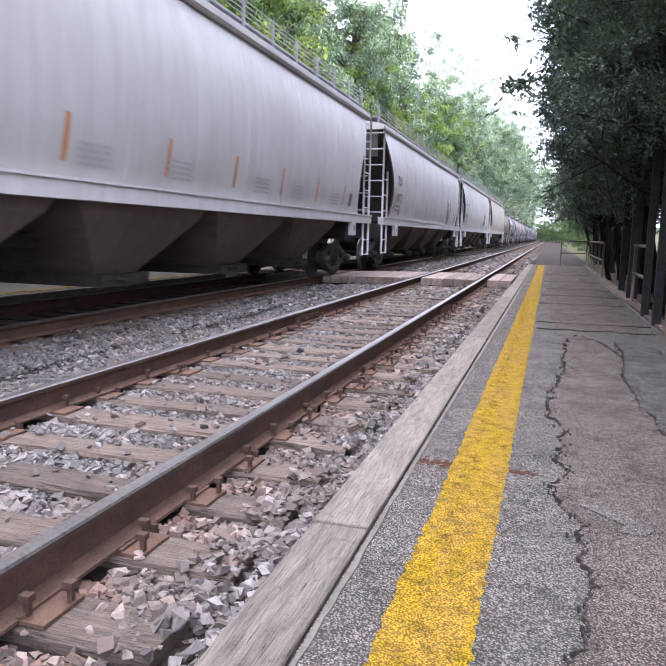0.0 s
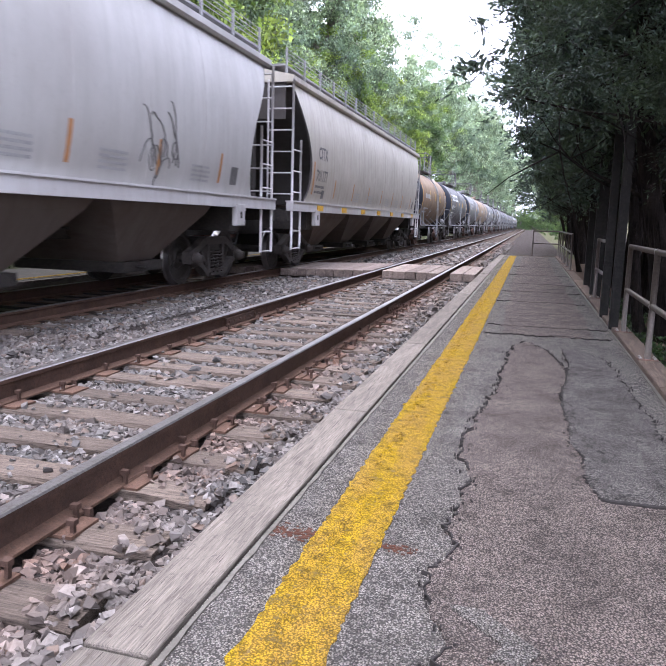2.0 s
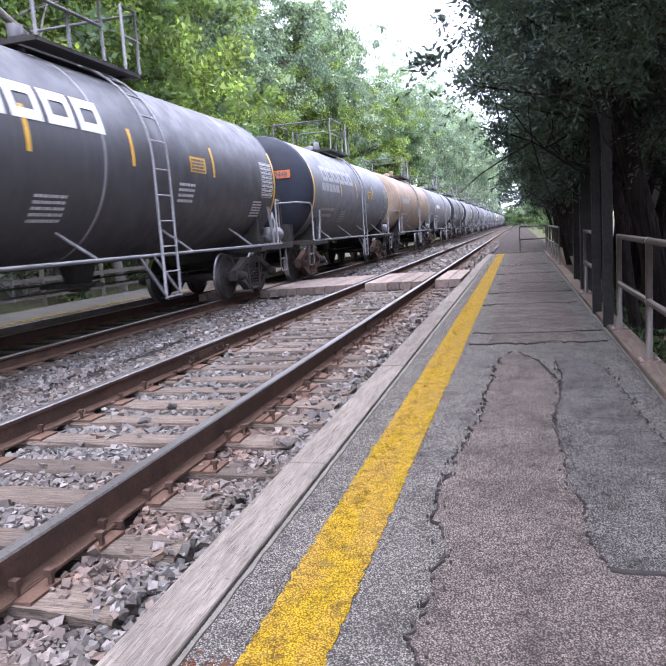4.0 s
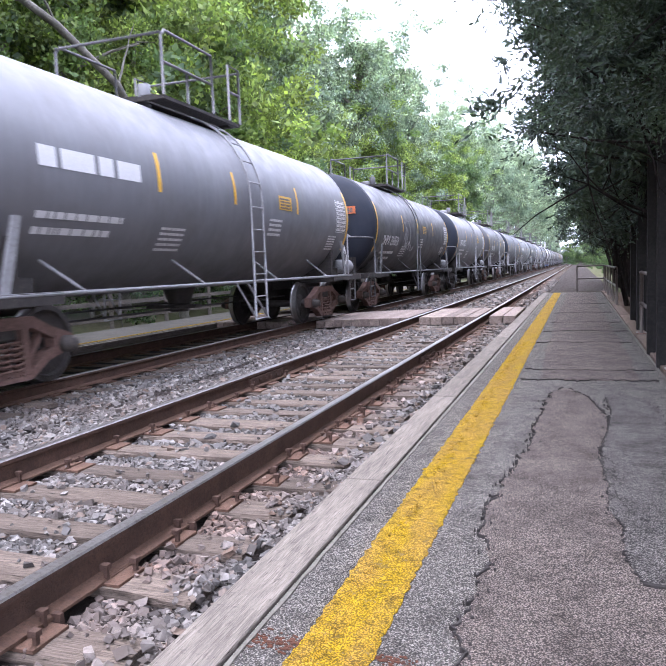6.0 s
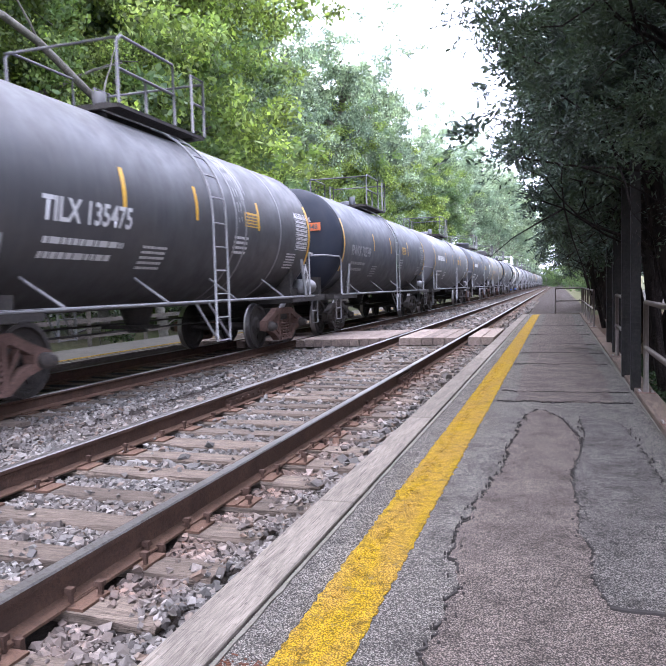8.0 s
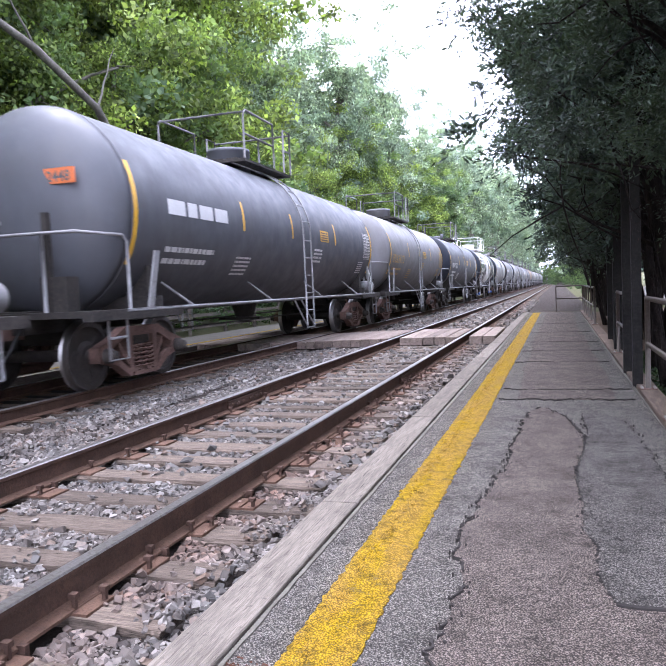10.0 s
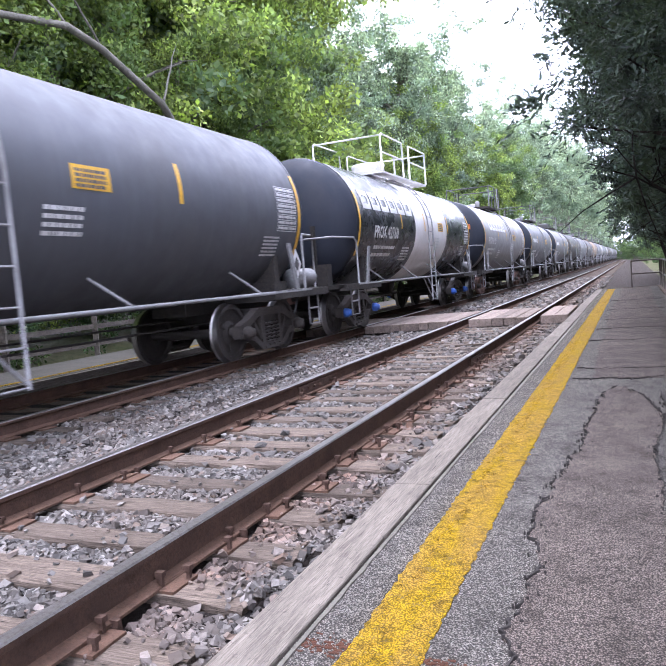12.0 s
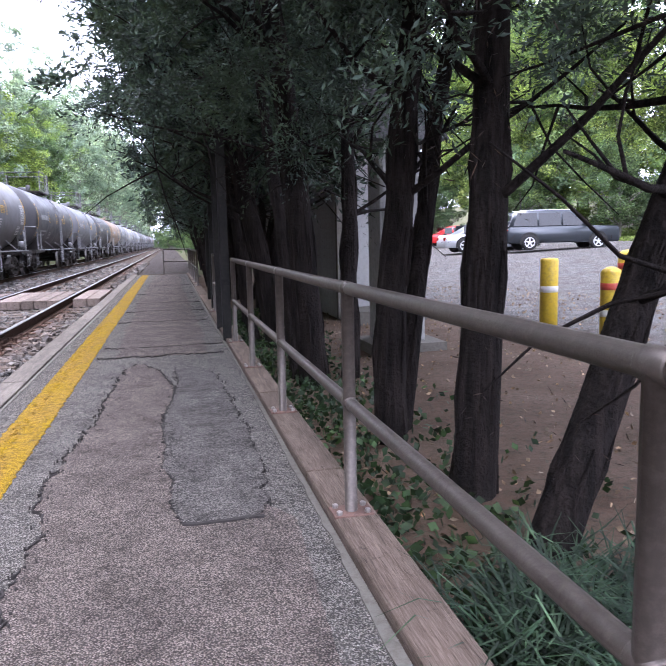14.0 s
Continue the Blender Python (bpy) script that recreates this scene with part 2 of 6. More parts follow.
LAWN = leaf_material("mown_grass_blades", (0.12, 0.17, 0.04), (0.16, 0.2, 0.055), (0.09, 0.13, 0.03), 0.3, 0.5)
LITTER = leaf_material("fallen_brown_leaves", (0.131, 0.0738, 0.0369), (0.213, 0.139, 0.082), (0.246, 0.197, 0.148), 0.1, 3.0)


def car_paint(name, body, streak, dirt, rough=0.45, low_dirt=0.6, stretch=(1.2, 5.0, 0.25)):
    """Weathered rolling-stock paint: streaks run down, road dirt lies in a blotchy film."""
    n = Nodes(name, rough)
    runs = n.ramp(n.noise(1.6, 6, 0.65, stretch), (0.45, 0.0), (0.75, 0.75))
    col = n.mix(runs, body, streak)
    blotch = n.ramp(n.noise(0.5, 5, 0.6), (0.4, 0.0), (0.7, 0.6))
    col = n.mix(blotch, col, tuple(0.6 * a + 0.4 * b for a, b in zip(body, dirt)))
    film = n.ramp(n.noise(1.1, 6, 0.7), (0.45, 0.0), (0.7, low_dirt))
    col = n.mix(film, col, dirt)
    fine = n.ramp(n.noise(14, 6, 0.7), (0.55, 0.0), (0.8, 0.35))
    return n.done(n.mix(fine, col, dirt), n.noise(2.2, 4), 0.004, n.ramp(n.noise(3, 5), (0.3, rough - 0.08), (0.7, min(1.0, rough + 0.2))), 0.4, 0.15 if rough > 0.55 else 0.4)


HOPPER_GREY = car_paint("pale_grey_hopper_paint", (0.45, 0.442, 0.42), (0.335, 0.318, 0.295), (0.275, 0.248, 0.22), 0.5, 0.2, (1.2, 2.2, 0.25))
HOPPER_BEIGE = car_paint("streaked_beige_grey_hopper_paint", (0.45, 0.42, 0.355), (0.28, 0.24, 0.195), (0.27, 0.23, 0.18), 0.5, 0.3)
# Grime and the shade of the recessed ends, both in one dark colour.
HOPPER_END = car_paint("grimy_shaded_hopper_end_paint", (0.085, 0.08, 0.077), (0.06, 0.054, 0.05), (0.07, 0.058, 0.05), 0.75, 0.5)
# Grimy brown-grey; shade beneath the car body is put into the colour too.
HOPPER_CHUTE = car_paint("grimy_brown_grey_shaded_chute_paint", (0.15, 0.125, 0.11), (0.085, 0.066, 0.056), (0.1, 0.073, 0.058), 0.7, 0.6)
SILL_WHITE = car_paint("pale_sill_paint", (0.516, 0.507, 0.499), (0.344, 0.318, 0.301), (0.275, 0.241, 0.215), 0.55, 0.1)
TANK_BLACK = car_paint("faded_black_tank_paint", (0.066, 0.066, 0.071), (0.098, 0.098, 0.104), (0.078, 0.071, 0.067), 0.46, 0.6)
TANK_GLOSS = car_paint("glossy_black_tank_paint", (0.02, 0.022, 0.027), (0.035, 0.036, 0.04), (0.04, 0.036, 0.034), 0.22, 0.4)
TANK_CHARCOAL = car_paint("charcoal_tank_paint", (0.16, 0.163, 0.175), (0.2, 0.203, 0.215), (0.125, 0.119, 0.117), 0.5, 0.55)
TANK_SLATE = car_paint("dark_slate_tank_paint", (0.085, 0.09, 0.104), (0.11, 0.115, 0.13), (0.08, 0.078, 0.08), 0.5, 0.5)
TANK_GREY = car_paint("dull_grey_tank_paint", (0.2, 0.2, 0.207), (0.155, 0.152, 0.152), (0.14, 0.127, 0.118), 0.54, 0.55)
TANK_PALE = car_paint("pale_grey_tank_paint", (0.308, 0.308, 0.314), (0.22, 0.215, 0.215), (0.187, 0.171, 0.16), 0.42, 0.5)
TANK_BROWN = car_paint("brown_dust_caked_tank_paint", (0.253, 0.178, 0.117), (0.172, 0.119, 0.0795), (0.137, 0.108, 0.0795), 0.62, 0.65)
TANK_TAN = car_paint("tan_rust_streaked_tank_paint", (0.33, 0.253, 0.187), (0.22, 0.149, 0.105), (0.165, 0.127, 0.105), 0.6, 0.6)
TANK_WHITE = car_paint("white_band_tank_paint", (0.806, 0.795, 0.784), (0.672, 0.65, 0.627), (0.381, 0.314, 0.269), 0.35, 0.5)
HEAD_BLUE = car_paint("blue_black_tank_end_paint", (0.024, 0.029, 0.042), (0.034, 0.039, 0.05), (0.04, 0.039, 0.04), 0.6, 0.3)
UNDERFRAME = rough_material("grimy_black_underframe", (0.02, 0.019, 0.018), (0.04, 0.036, 0.033), (0.065, 0.052, 0.043), 3, 25, 0.75)
TRUCK_RUST = rough_material("rusty_brown_truck_casting", (0.116, 0.072, 0.058), (0.186, 0.114, 0.0929), (0.0697, 0.0464, 0.0394), 4, 30, 0.85)
TRUCK_DARK = rough_material("dark_grimy_truck_casting", (0.0328, 0.0295, 0.0278), (0.0614, 0.0541, 0.0491), (0.0898, 0.0694, 0.0573), 4, 30, 0.8)
WHEEL_STEEL = rough_material("dark_wheel_steel", (0.024, 0.022, 0.021), (0.045, 0.038, 0.034), (0.06, 0.05, 0.044), 4, 30, 0.7)
TREAD = rough_material("bright_worn_wheel_tread", (0.4, 0.39, 0.38), (0.5, 0.48, 0.47), (0.25, 0.22, 0.2), 4, 40, 0.35, 1.0, 0.001)
PIPE_GREY = rough_material("grey_painted_rail_pipe", (0.2, 0.2, 0.205), (0.27, 0.27, 0.275), (0.12, 0.105, 0.1), 3, 30, 0.5)
PIPE_DARK = rough_material("dark_painted_rail_pipe", (0.05, 0.052, 0.056), (0.09, 0.09, 0.095), (0.14, 0.12, 0.11), 3, 30, 0.5)
PIPE_WHITE = rough_material("white_painted_rail_pipe", (0.62, 0.62, 0.62), (0.72, 0.72, 0.71), (0.4, 0.36, 0.33), 3, 30, 0.45)
MARK_YELLOW = rough_material("yellow_reflective_tape", (0.671, 0.361, 0.0129), (0.731, 0.43, 0.0258), (0.516, 0.292, 0.043), 3, 30, 0.45)
MARK_ORANGE = rough_material("orange_marking_panel", (0.602, 0.146, 0.0387), (0.645, 0.172, 0.0516), (0.43, 0.12, 0.0516), 3, 30, 0.5)
MARK_RUSTY = rough_material("faded_orange_tape", (0.42, 0.19, 0.07), (0.5, 0.24, 0.09), (0.2, 0.11, 0.06), 3, 30, 0.6)
MARK_WHITE = rough_material("white_stencil_paint", (0.637, 0.637, 0.637), (0.686, 0.686, 0.678), (0.54, 0.531, 0.522), 3, 40, 0.55)
MARK_FADED = rough_material("faded_grey_stencil_paint", (0.3, 0.3, 0.3), (0.38, 0.38, 0.38), (0.22, 0.215, 0.21), 3, 40, 0.55)
MARK_BLACK = rough_material("black_stencil_paint", (0.07, 0.068, 0.068), (0.12, 0.115, 0.112), (0.2, 0.19, 0.185), 3, 40, 0.6)
MARK_GOLD = rough_material("faded_gold_stencil_paint", (0.42, 0.27, 0.09), (0.5, 0.33, 0.12), (0.3, 0.22, 0.12), 3, 40, 0.6)
BLUE_CAP = rough_material("bright_blue_bearing_cap", (0.03, 0.12, 0.5), (0.05, 0.16, 0.6), (0.03, 0.06, 0.2), 3, 40, 0.45)
SIDING = rough_material("pale_grey_siding", (0.27, 0.265, 0.255), (0.33, 0.325, 0.31), (0.19, 0.185, 0.175), 1, 12, 0.6)
SHED_ROOF = rough_material("dark_shingle_roof", (0.06, 0.06, 0.062), (0.1, 0.098, 0.096), (0.04, 0.04, 0.04), 2, 20, 0.9)
BOLLARD = rough_material("scuffed_yellow_bollard_paint", (0.533, 0.361, 0.0129), (0.602, 0.421, 0.0258), (0.344, 0.241, 0.043), 3, 25, 0.5)
RED_BAND = rough_material("red_reflective_band", (0.42, 0.05, 0.03), (0.5, 0.07, 0.04), (0.3, 0.05, 0.03), 3, 30, 0.4)
SILVER_BAND = rough_material("silver_reflective_band", (0.55, 0.54, 0.5), (0.62, 0.6, 0.56), (0.45, 0.43, 0.36), 3, 30, 0.35)
SUV_PAINT = rough_material("dark_slate_car_paint", (0.045, 0.052, 0.06), (0.055, 0.062, 0.07), (0.05, 0.055, 0.06), 1, 10, 0.25, 0.3, 0.0)
RED_PAINT = rough_material("red_car_paint", (0.55, 0.03, 0.03), (0.6, 0.04, 0.04), (0.5, 0.03, 0.03), 1, 10, 0.25, 0.0, 0.0)
SILVER_PAINT = rough_material("silver_car_paint", (0.5, 0.52, 0.53), (0.56, 0.58, 0.6), (0.5, 0.5, 0.52), 1, 10, 0.28, 0.4, 0.0)
CAR_GLASS = rough_material("dark_tinted_glass", (0.012, 0.014, 0.016), (0.016, 0.018, 0.02), (0.012, 0.012, 0.014), 1, 10, 0.06, 0.0, 0.0)
TYRE = rough_material("black_rubber", (0.018, 0.018, 0.018), (0.028, 0.028, 0.028), (0.04, 0.038, 0.036), 3, 30, 0.85)
RIM = rough_material("alloy_rim", (0.5, 0.5, 0.5), (0.55, 0.55, 0.55), (0.4, 0.4, 0.4), 3, 30, 0.3, 0.9, 0.0)
LAMP_RED = rough_material("red_tail_lens", (0.3, 0.01, 0.01), (0.35, 0.015, 0.01), (0.3, 0.01, 0.01), 3, 30, 0.15, 0.0, 0.0)
BOLT = rough_material("zinc_bolt_steel", (0.32, 0.3, 0.28), (0.4, 0.38, 0.36), (0.2, 0.15, 0.12), 5, 60, 0.45, 0.8, 0.001)

# ---- building helpers ----
def mesh_of(bm, name, *mats, smooth=False):
    me = bpy.data.meshes.new(name)
    bm.to_mesh(me)
    bm.free()
    for m in mats:
        me.materials.append(m)
    if smooth:
        me.shade_smooth()
    return me


def part(name, bm, material, parent=None, label="", smooth=False):
    """One mesh object from a bmesh, under a thing or a part."""
    mats = material if isinstance(material, (list, tuple)) else (material,)
    ob = new(name, mesh_of(bm, name, *mats, smooth=smooth))
    if parent is not None:
        ob.parent = parent
    return tagged(ob, label)


def share(name, mesh, parent, m):
    """One more object on a mesh that others use too."""
    ob = new(name, mesh)
    ob.parent = parent
    ob.matrix_basis = m
    return ob


def group_of(name, x=0.0, y=0.0, z=0.0, rz=0.0):
    ob = new(name)
    ob.empty_display_size = 0.1
    ob.matrix_basis = pose(x, y, z, 0, 0, rz)
    return ob


def B(*boxes):
    """A bmesh of boxes (x0, x1, y0, y1, z0, z1)."""
    bm = bmesh.new()
    for b in boxes:
        add_box(bm, *b)
    return bm


def add_box(bm, x0, x1, y0, y1, z0, z1, m=None, bevel=0.0):
    vs = [bm.verts.new((x, y, z)) for x in (x0, x1) for y in (y0, y1) for z in (z0, z1)]
    fs = [bm.faces.new([vs[i] for i in f]) for f in ((0, 1, 3, 2), (4, 6, 7, 5), (0, 4, 5, 1), (2, 3, 7, 6), (0, 2, 6, 4), (1, 5, 7, 3))]
    if bevel:
        r = bmesh.ops.bevel(bm, geom=list({e for f in fs for e in f.edges}), offset=bevel, segments=2, affect="EDGES", profile=0.5)
        vs = list({v for f in r["faces"] for v in f.verts} | {v for v in vs if v.is_valid})
    if m is not None:
        for v in vs:
            v.co = m @ v.co
    return vs


def add_tube(bm, points, r, sides=8, caps=True, closed=False):
    """A round bar through the points; r may be one radius or one for each point."""
    pts = [Vector(p) for p in points]
    n = len(pts)
    rs = [r] * n if isinstance(r, (int, float)) else r
    rings, up = [], None
    for i, p in enumerate(pts):
        d = (pts[min(i + 1, n - 1)] - pts[max(i - 1, 0)]).normalized()
        if up is None or abs(up.dot(d)) > 0.98:
            up = Vector((0, 0, 1)) if abs(d.z) < 0.9 else Vector((1, 0, 0))
        a = d.cross(up).normalized()
        b = a.cross(d).normalized()
        up = b
        rings.append([bm.verts.new(p + rs[i] * (math.cos(2 * math.pi * k / sides) * a + math.sin(2 * math.pi * k / sides) * b)) for k in range(sides)])
    for q, w in zip(rings, rings[1:]):
        for k in range(sides):
            bm.faces.new((q[k], q[(k + 1) % sides], w[(k + 1) % sides], w[k]))
    if caps:
        bm.faces.new(rings[0])
        bm.faces.new(rings[-1][::-1])
    return bm


def T(*runs, r=0.02, sides=8):
    bm = bmesh.new()
    for run in runs:
        add_tube(bm, run, r, sides)
    return bm


def add_lathe(bm, profile, axis="x", sides=32, centre=(0, 0, 0)):
    """Turn a profile of (along, radius) about an axis."""
    rings = []
    for a, r in profile:
        ring = []
        for k in range(sides):
            c, s = math.cos(2 * math.pi * k / sides) * r, math.sin(2 * math.pi * k / sides) * r
            p = {"x": (a, c, s), "y": (s, a, c), "z": (c, s, a)}[axis]
            ring.append(bm.verts.new(Vector(p) + Vector(centre)))
        rings.append(ring)
    for q, w in zip(rings, rings[1:]):
        for k in range(sides):
            bm.faces.new((q[k], q[(k + 1) % sides], w[(k + 1) % sides], w[k]))
    if profile[0][1] > 1e-4:
        bm.faces.new(rings[0][::-1])
    if profile[-1][1] > 1e-4:
        bm.faces.new(rings[-1])
    return bm


def add_loft(bm, sections, closed=True, caps=True):
    """Skin over rows of points that have the same count."""
    rings = [[bm.verts.new(p) for p in s] for s in sections]
    n = len(rings[0])
    for q, w in zip(rings, rings[1:]):
        for k in range(n if closed else n - 1):
            bm.faces.new((q[k], q[(k + 1) % n], w[(k + 1) % n], w[k]))
    if caps:
        bm.faces.new(rings[0][::-1])
        bm.faces.new(rings[-1])
    return bm


def fix(bm):
    bmesh.ops.recalc_face_normals(bm, faces=bm.faces)
    return bm


def quads_mesh(name, co, material):
    """A mesh of loose quads from an array (n, 4, 3)."""
    n = len(co)
    me = bpy.data.meshes.new(name)
    me.vertices.add(4 * n)
    me.vertices.foreach_set("co", np.ascontiguousarray(co, np.float32).ravel())
    me.loops.add(4 * n)
    me.loops.foreach_set("vertex_index", np.arange(4 * n, dtype=np.int32))
    me.polygons.add(n)
    me.polygons.foreach_set("loop_start", np.arange(0, 4 * n, 4, dtype=np.int32))
    me.update(calc_edges=True)
    me.materials.append(material)
    return me


def leaves(rng, centres, spread, per, length, width, flat=1.0, droop=0.0):
    """Leaf blades scattered round centres: an array (n, 4, 3)."""
    c = np.repeat(np.asarray(centres, float), per, 0)
    n = len(c)
    v = rng.normal(size=(n, 3))
    v /= np.linalg.norm(v, axis=1, keepdims=True)
    c = c + v * (spread * rng.random((n, 1)) ** 0.45) * np.array([1, 1, flat])
    d = rng.normal(size=(n, 3)) + v * 0.6
    d[:, 2] -= droop
    d /= np.linalg.norm(d, axis=1, keepdims=True)
    s = np.cross(d, rng.normal(size=(n, 3)))
    s /= np.linalg.norm(s, axis=1, keepdims=True) + 1e-9
    l = length * rng.uniform(0.6, 1.3, (n, 1))
    w = width * rng.uniform(0.6, 1.3, (n, 1))
    return np.stack([c - d * l * 0.5, c + s * w * 0.5, c + d * l * 0.5, c - s * w * 0.5], 1)


def ragged(rng, base, amount, n):
    """A wandering line of n offsets about base."""
    w = np.cumsum(rng.normal(0, 1, n))
    w -= np.linspace(w[0], w[-1], n)
    return base + amount * (w / (np.abs(w).max() + 1e-6)) + rng.normal(0, amount * 0.12, n)

# ---- ground ----
ZP = -0.06  # platform top
NEAR, FAR = -0.7525, -4.75  # track centre lines
FAR_Z = -0.06  # far rail tops against the near ones
CROSS = (23.6, 26.6)  # the boarded crossing


def ground_height(x, y):
    z = -0.42
    if x > 3.1:
        z = -0.3 + 0.13 * min(max((x - 3.1) / 3.5, 0), 1) + 0.05 * max(0.0, min(x, 30) - 6.5)
    if x > 34:
        z += 0.25 * (x - 34)
    if x < -9.2:
        z = -0.3 + 0.12 * min(-9.2 - x, 60)
    return min(z, 9.0) + (0.03 * noise.noise((x * 0.7, y * 0.7, 0)) if abs(x) < 60 and (x > 3.2 or x < -9) else 0)


def build_ground():
    xs = [-2500, -800, -300, -120, -60, -40, -30, -24, -19, -15, -12, -10.5, -9.2, -8, -6, -3, 0, 2, 3.05, 3.2, 3.6, 4, 4.5, 5, 5.7, 6.6, 8, 10, 13, 17, 22, 28, 34, 40, 48, 60, 80, 120, 300, 800, 2500]
    ys = [-2500, -800, -300, -120, -60, -30, -15, -8, -4, 0, 3, 5, 6.5, 8, 9, 10, 11, 12, 13, 14, 15, 16, 18, 20, 23, 26, 30, 35, 40, 46, 54, 64, 80, 100, 140, 200, 300, 500, 900, 2500]
    bm = bmesh.new()
    grid = [[bm.verts.new((x, y, ground_height(x, y))) for y in ys] for x in xs]
    for i in range(len(xs) - 1):
        for j in range(len(ys) - 1):
            f = bm.faces.new((grid[i][j], grid[i + 1][j], grid[i + 1][j + 1], grid[i][j + 1]))
            x, y = (xs[i] + xs[i + 1]) / 2, (ys[j] + ys[j + 1]) / 2
            f.material_index = 1 if 3 < x < 9 and 0 < y < 40 else 0
    tagged(part("ground", bm, (GROUND, DIRT), smooth=True), "scrubby earth and leaf litter beside the tracks", "ground", kind="structure")
    # parking lot and road
    bm = bmesh.new()
    xs = [6.4, 7.2, 8, 9, 10.5, 12, 14, 16.5, 19, 22, 24.5]
    ys = [2, 8, 11, 13, 15, 18, 21, 25, 30, 38, 46, 60, 90]
    rng = np.random.default_rng(5)
    edge = ragged(rng, 0, 0.35, len(ys))
    grid = [[bm.verts.new((x + (edge[j] if i == 0 else 0), y, ground_height(x, y) + 0.035)) for j, y in enumerate(ys)] for i, x in enumerate(xs)]
    for i in range(len(xs) - 1):
        for j in range(len(ys) - 1):
            bm.faces.new((grid[i][j], grid[i + 1][j], grid[i + 1][j + 1], grid[i][j + 1]))
    tagged(part("parking_lot", bm, LOT, smooth=True), "cracked pale grey asphalt parking lot strewn with leaves", "parking lot", kind="structure")


def ballast_height(x, y):
    z = -0.222
    if x < -2.6:
        z = -0.222 - 0.06 * min(1, (-2.6 - x) / 0.8)
    if x < -6.2:
        z -= 0.12 * (-6.2 - x)
    if x > 0.45:
        z = -0.215
    return z + 0.025 * noise.noise((x * 2.2, y * 2.2, 3)) - (0.06 if -2.75 < x < -2.2 else 0) * (0.5 + noise.noise((x, y * 0.7, 8)))


def build_ballast():
    xs = [-7.4, -6.6, -6.1, -5.6, -5.1, -4.6, -4.1, -3.7, -3.3, -3.0, -2.8, -2.6, -2.4, -2.2, -1.9, -1.5, -1.1, -0.7, -0.3, 0.0, 0.3, 0.5, 0.745]
    ys = [-60, -20, -5] + [i * 0.5 for i in range(0, 60)] + list(range(30, 60, 2)) + [60, 70, 85, 100, 130, 170, 220, 300, 420, 600]
    bm = bmesh.new()
    grid = [[bm.verts.new((x, y, ballast_height(x, y))) for y in ys] for x in xs]
    for i in range(len(xs) - 1):
        for j in range(len(ys) - 1):
            bm.faces.new((grid[i][j], grid[i + 1][j], grid[i + 1][j + 1], grid[i][j + 1]))
    bed = tagged(part("ballast_bed", bm, SOIL_BALLAST, smooth=True), "grey crushed stone bed under both tracks", "ballast", kind="structure")
    # shade under the train is painted as a near-black sheet on the bed
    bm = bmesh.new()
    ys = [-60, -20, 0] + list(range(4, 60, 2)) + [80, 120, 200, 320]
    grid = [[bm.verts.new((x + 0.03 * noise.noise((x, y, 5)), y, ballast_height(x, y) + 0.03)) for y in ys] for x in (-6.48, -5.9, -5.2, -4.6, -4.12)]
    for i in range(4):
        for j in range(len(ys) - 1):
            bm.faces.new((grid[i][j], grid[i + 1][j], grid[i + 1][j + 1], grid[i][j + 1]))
    tagged(part("blackened_bed", bm, TRAIN_SHADE, bed, "near-black fine ballast between the running rails, train shade painted in", smooth=True), kind="stuff")
    # beyond the platform the stone runs on to the verge
    bm = bmesh.new()
    grid = [[bm.verts.new((x, y, -0.22 + 0.05 * noise.noise((x, y * 0.5, 1)))) for y in (36.3, 40, 45, 52, 60, 75, 100, 150, 260, 600)] for x in (0.75, 1.3, 2, 2.7, 3.4)]
    for i in range(4):
        for j in range(9):
            bm.faces.new((grid[i][j], grid[i + 1][j], grid[i + 1][j + 1], grid[i][j + 1]))
    tagged(part("gravel_verge", bm, SOIL_BALLAST, smooth=True), "gravel and dirt verge past the platform end", "verge", kind="structure")
    return bed


STONE_FACES = ((0, 1, 3), (0, 3, 2), (4, 6, 7), (4, 7, 5), (0, 4, 5), (0, 5, 1), (2, 3, 7), (2, 7, 6), (0, 2, 6), (0, 6, 4), (1, 5, 7), (1, 7, 3))


def stones_mesh(rng, x, y, z, size):
    """Crushed stones: knocked-about blocks, twelve faces each, lying any way up."""
    n = len(x)
    corner = np.array([(a, b, c) for a in (-1, 1) for b in (-1, 1) for c in (-1, 1)], float)
    v = corner[None] * rng.uniform(0.45, 1.1, (n, 1, 3)) + rng.uniform(-0.5, 0.5, (n, 8, 3))
    v *= size[:, None, None]
    q = rng.normal(size=(n, 4))
    q /= np.linalg.norm(q, axis=1, keepdims=True)
    w, u = q[:, None, :1], np.repeat(q[:, None, 1:], 8, 1)
    t = 2 * np.cross(u, v)
    v = v + w * t + np.cross(u, t)
    v[..., 2] *= 0.8
    v = (v + np.stack([x, y, z], -1)[:, None]).reshape(-1, 3)
    f = (np.array(STONE_FACES)[None] + 8 * np.arange(n)[:, None, None]).reshape(-1, 3)
    me = bpy.data.meshes.new("ballast_stones")
    me.vertices.add(len(v))
    me.vertices.foreach_set("co", v.astype(np.float32).ravel())
    me.loops.add(3 * len(f))
    me.loops.foreach_set("vertex_index", f.astype(np.int32).ravel())
    me.polygons.add(len(f))
    me.polygons.foreach_set("loop_start", np.arange(0, 3 * len(f), 3, dtype=np.int32))
    me.update(calc_edges=True)
    me.materials.append(STONE)
    me.shade_flat()
    return me


TIE_PITCH, TIE_PHASE = 0.5, 11.12


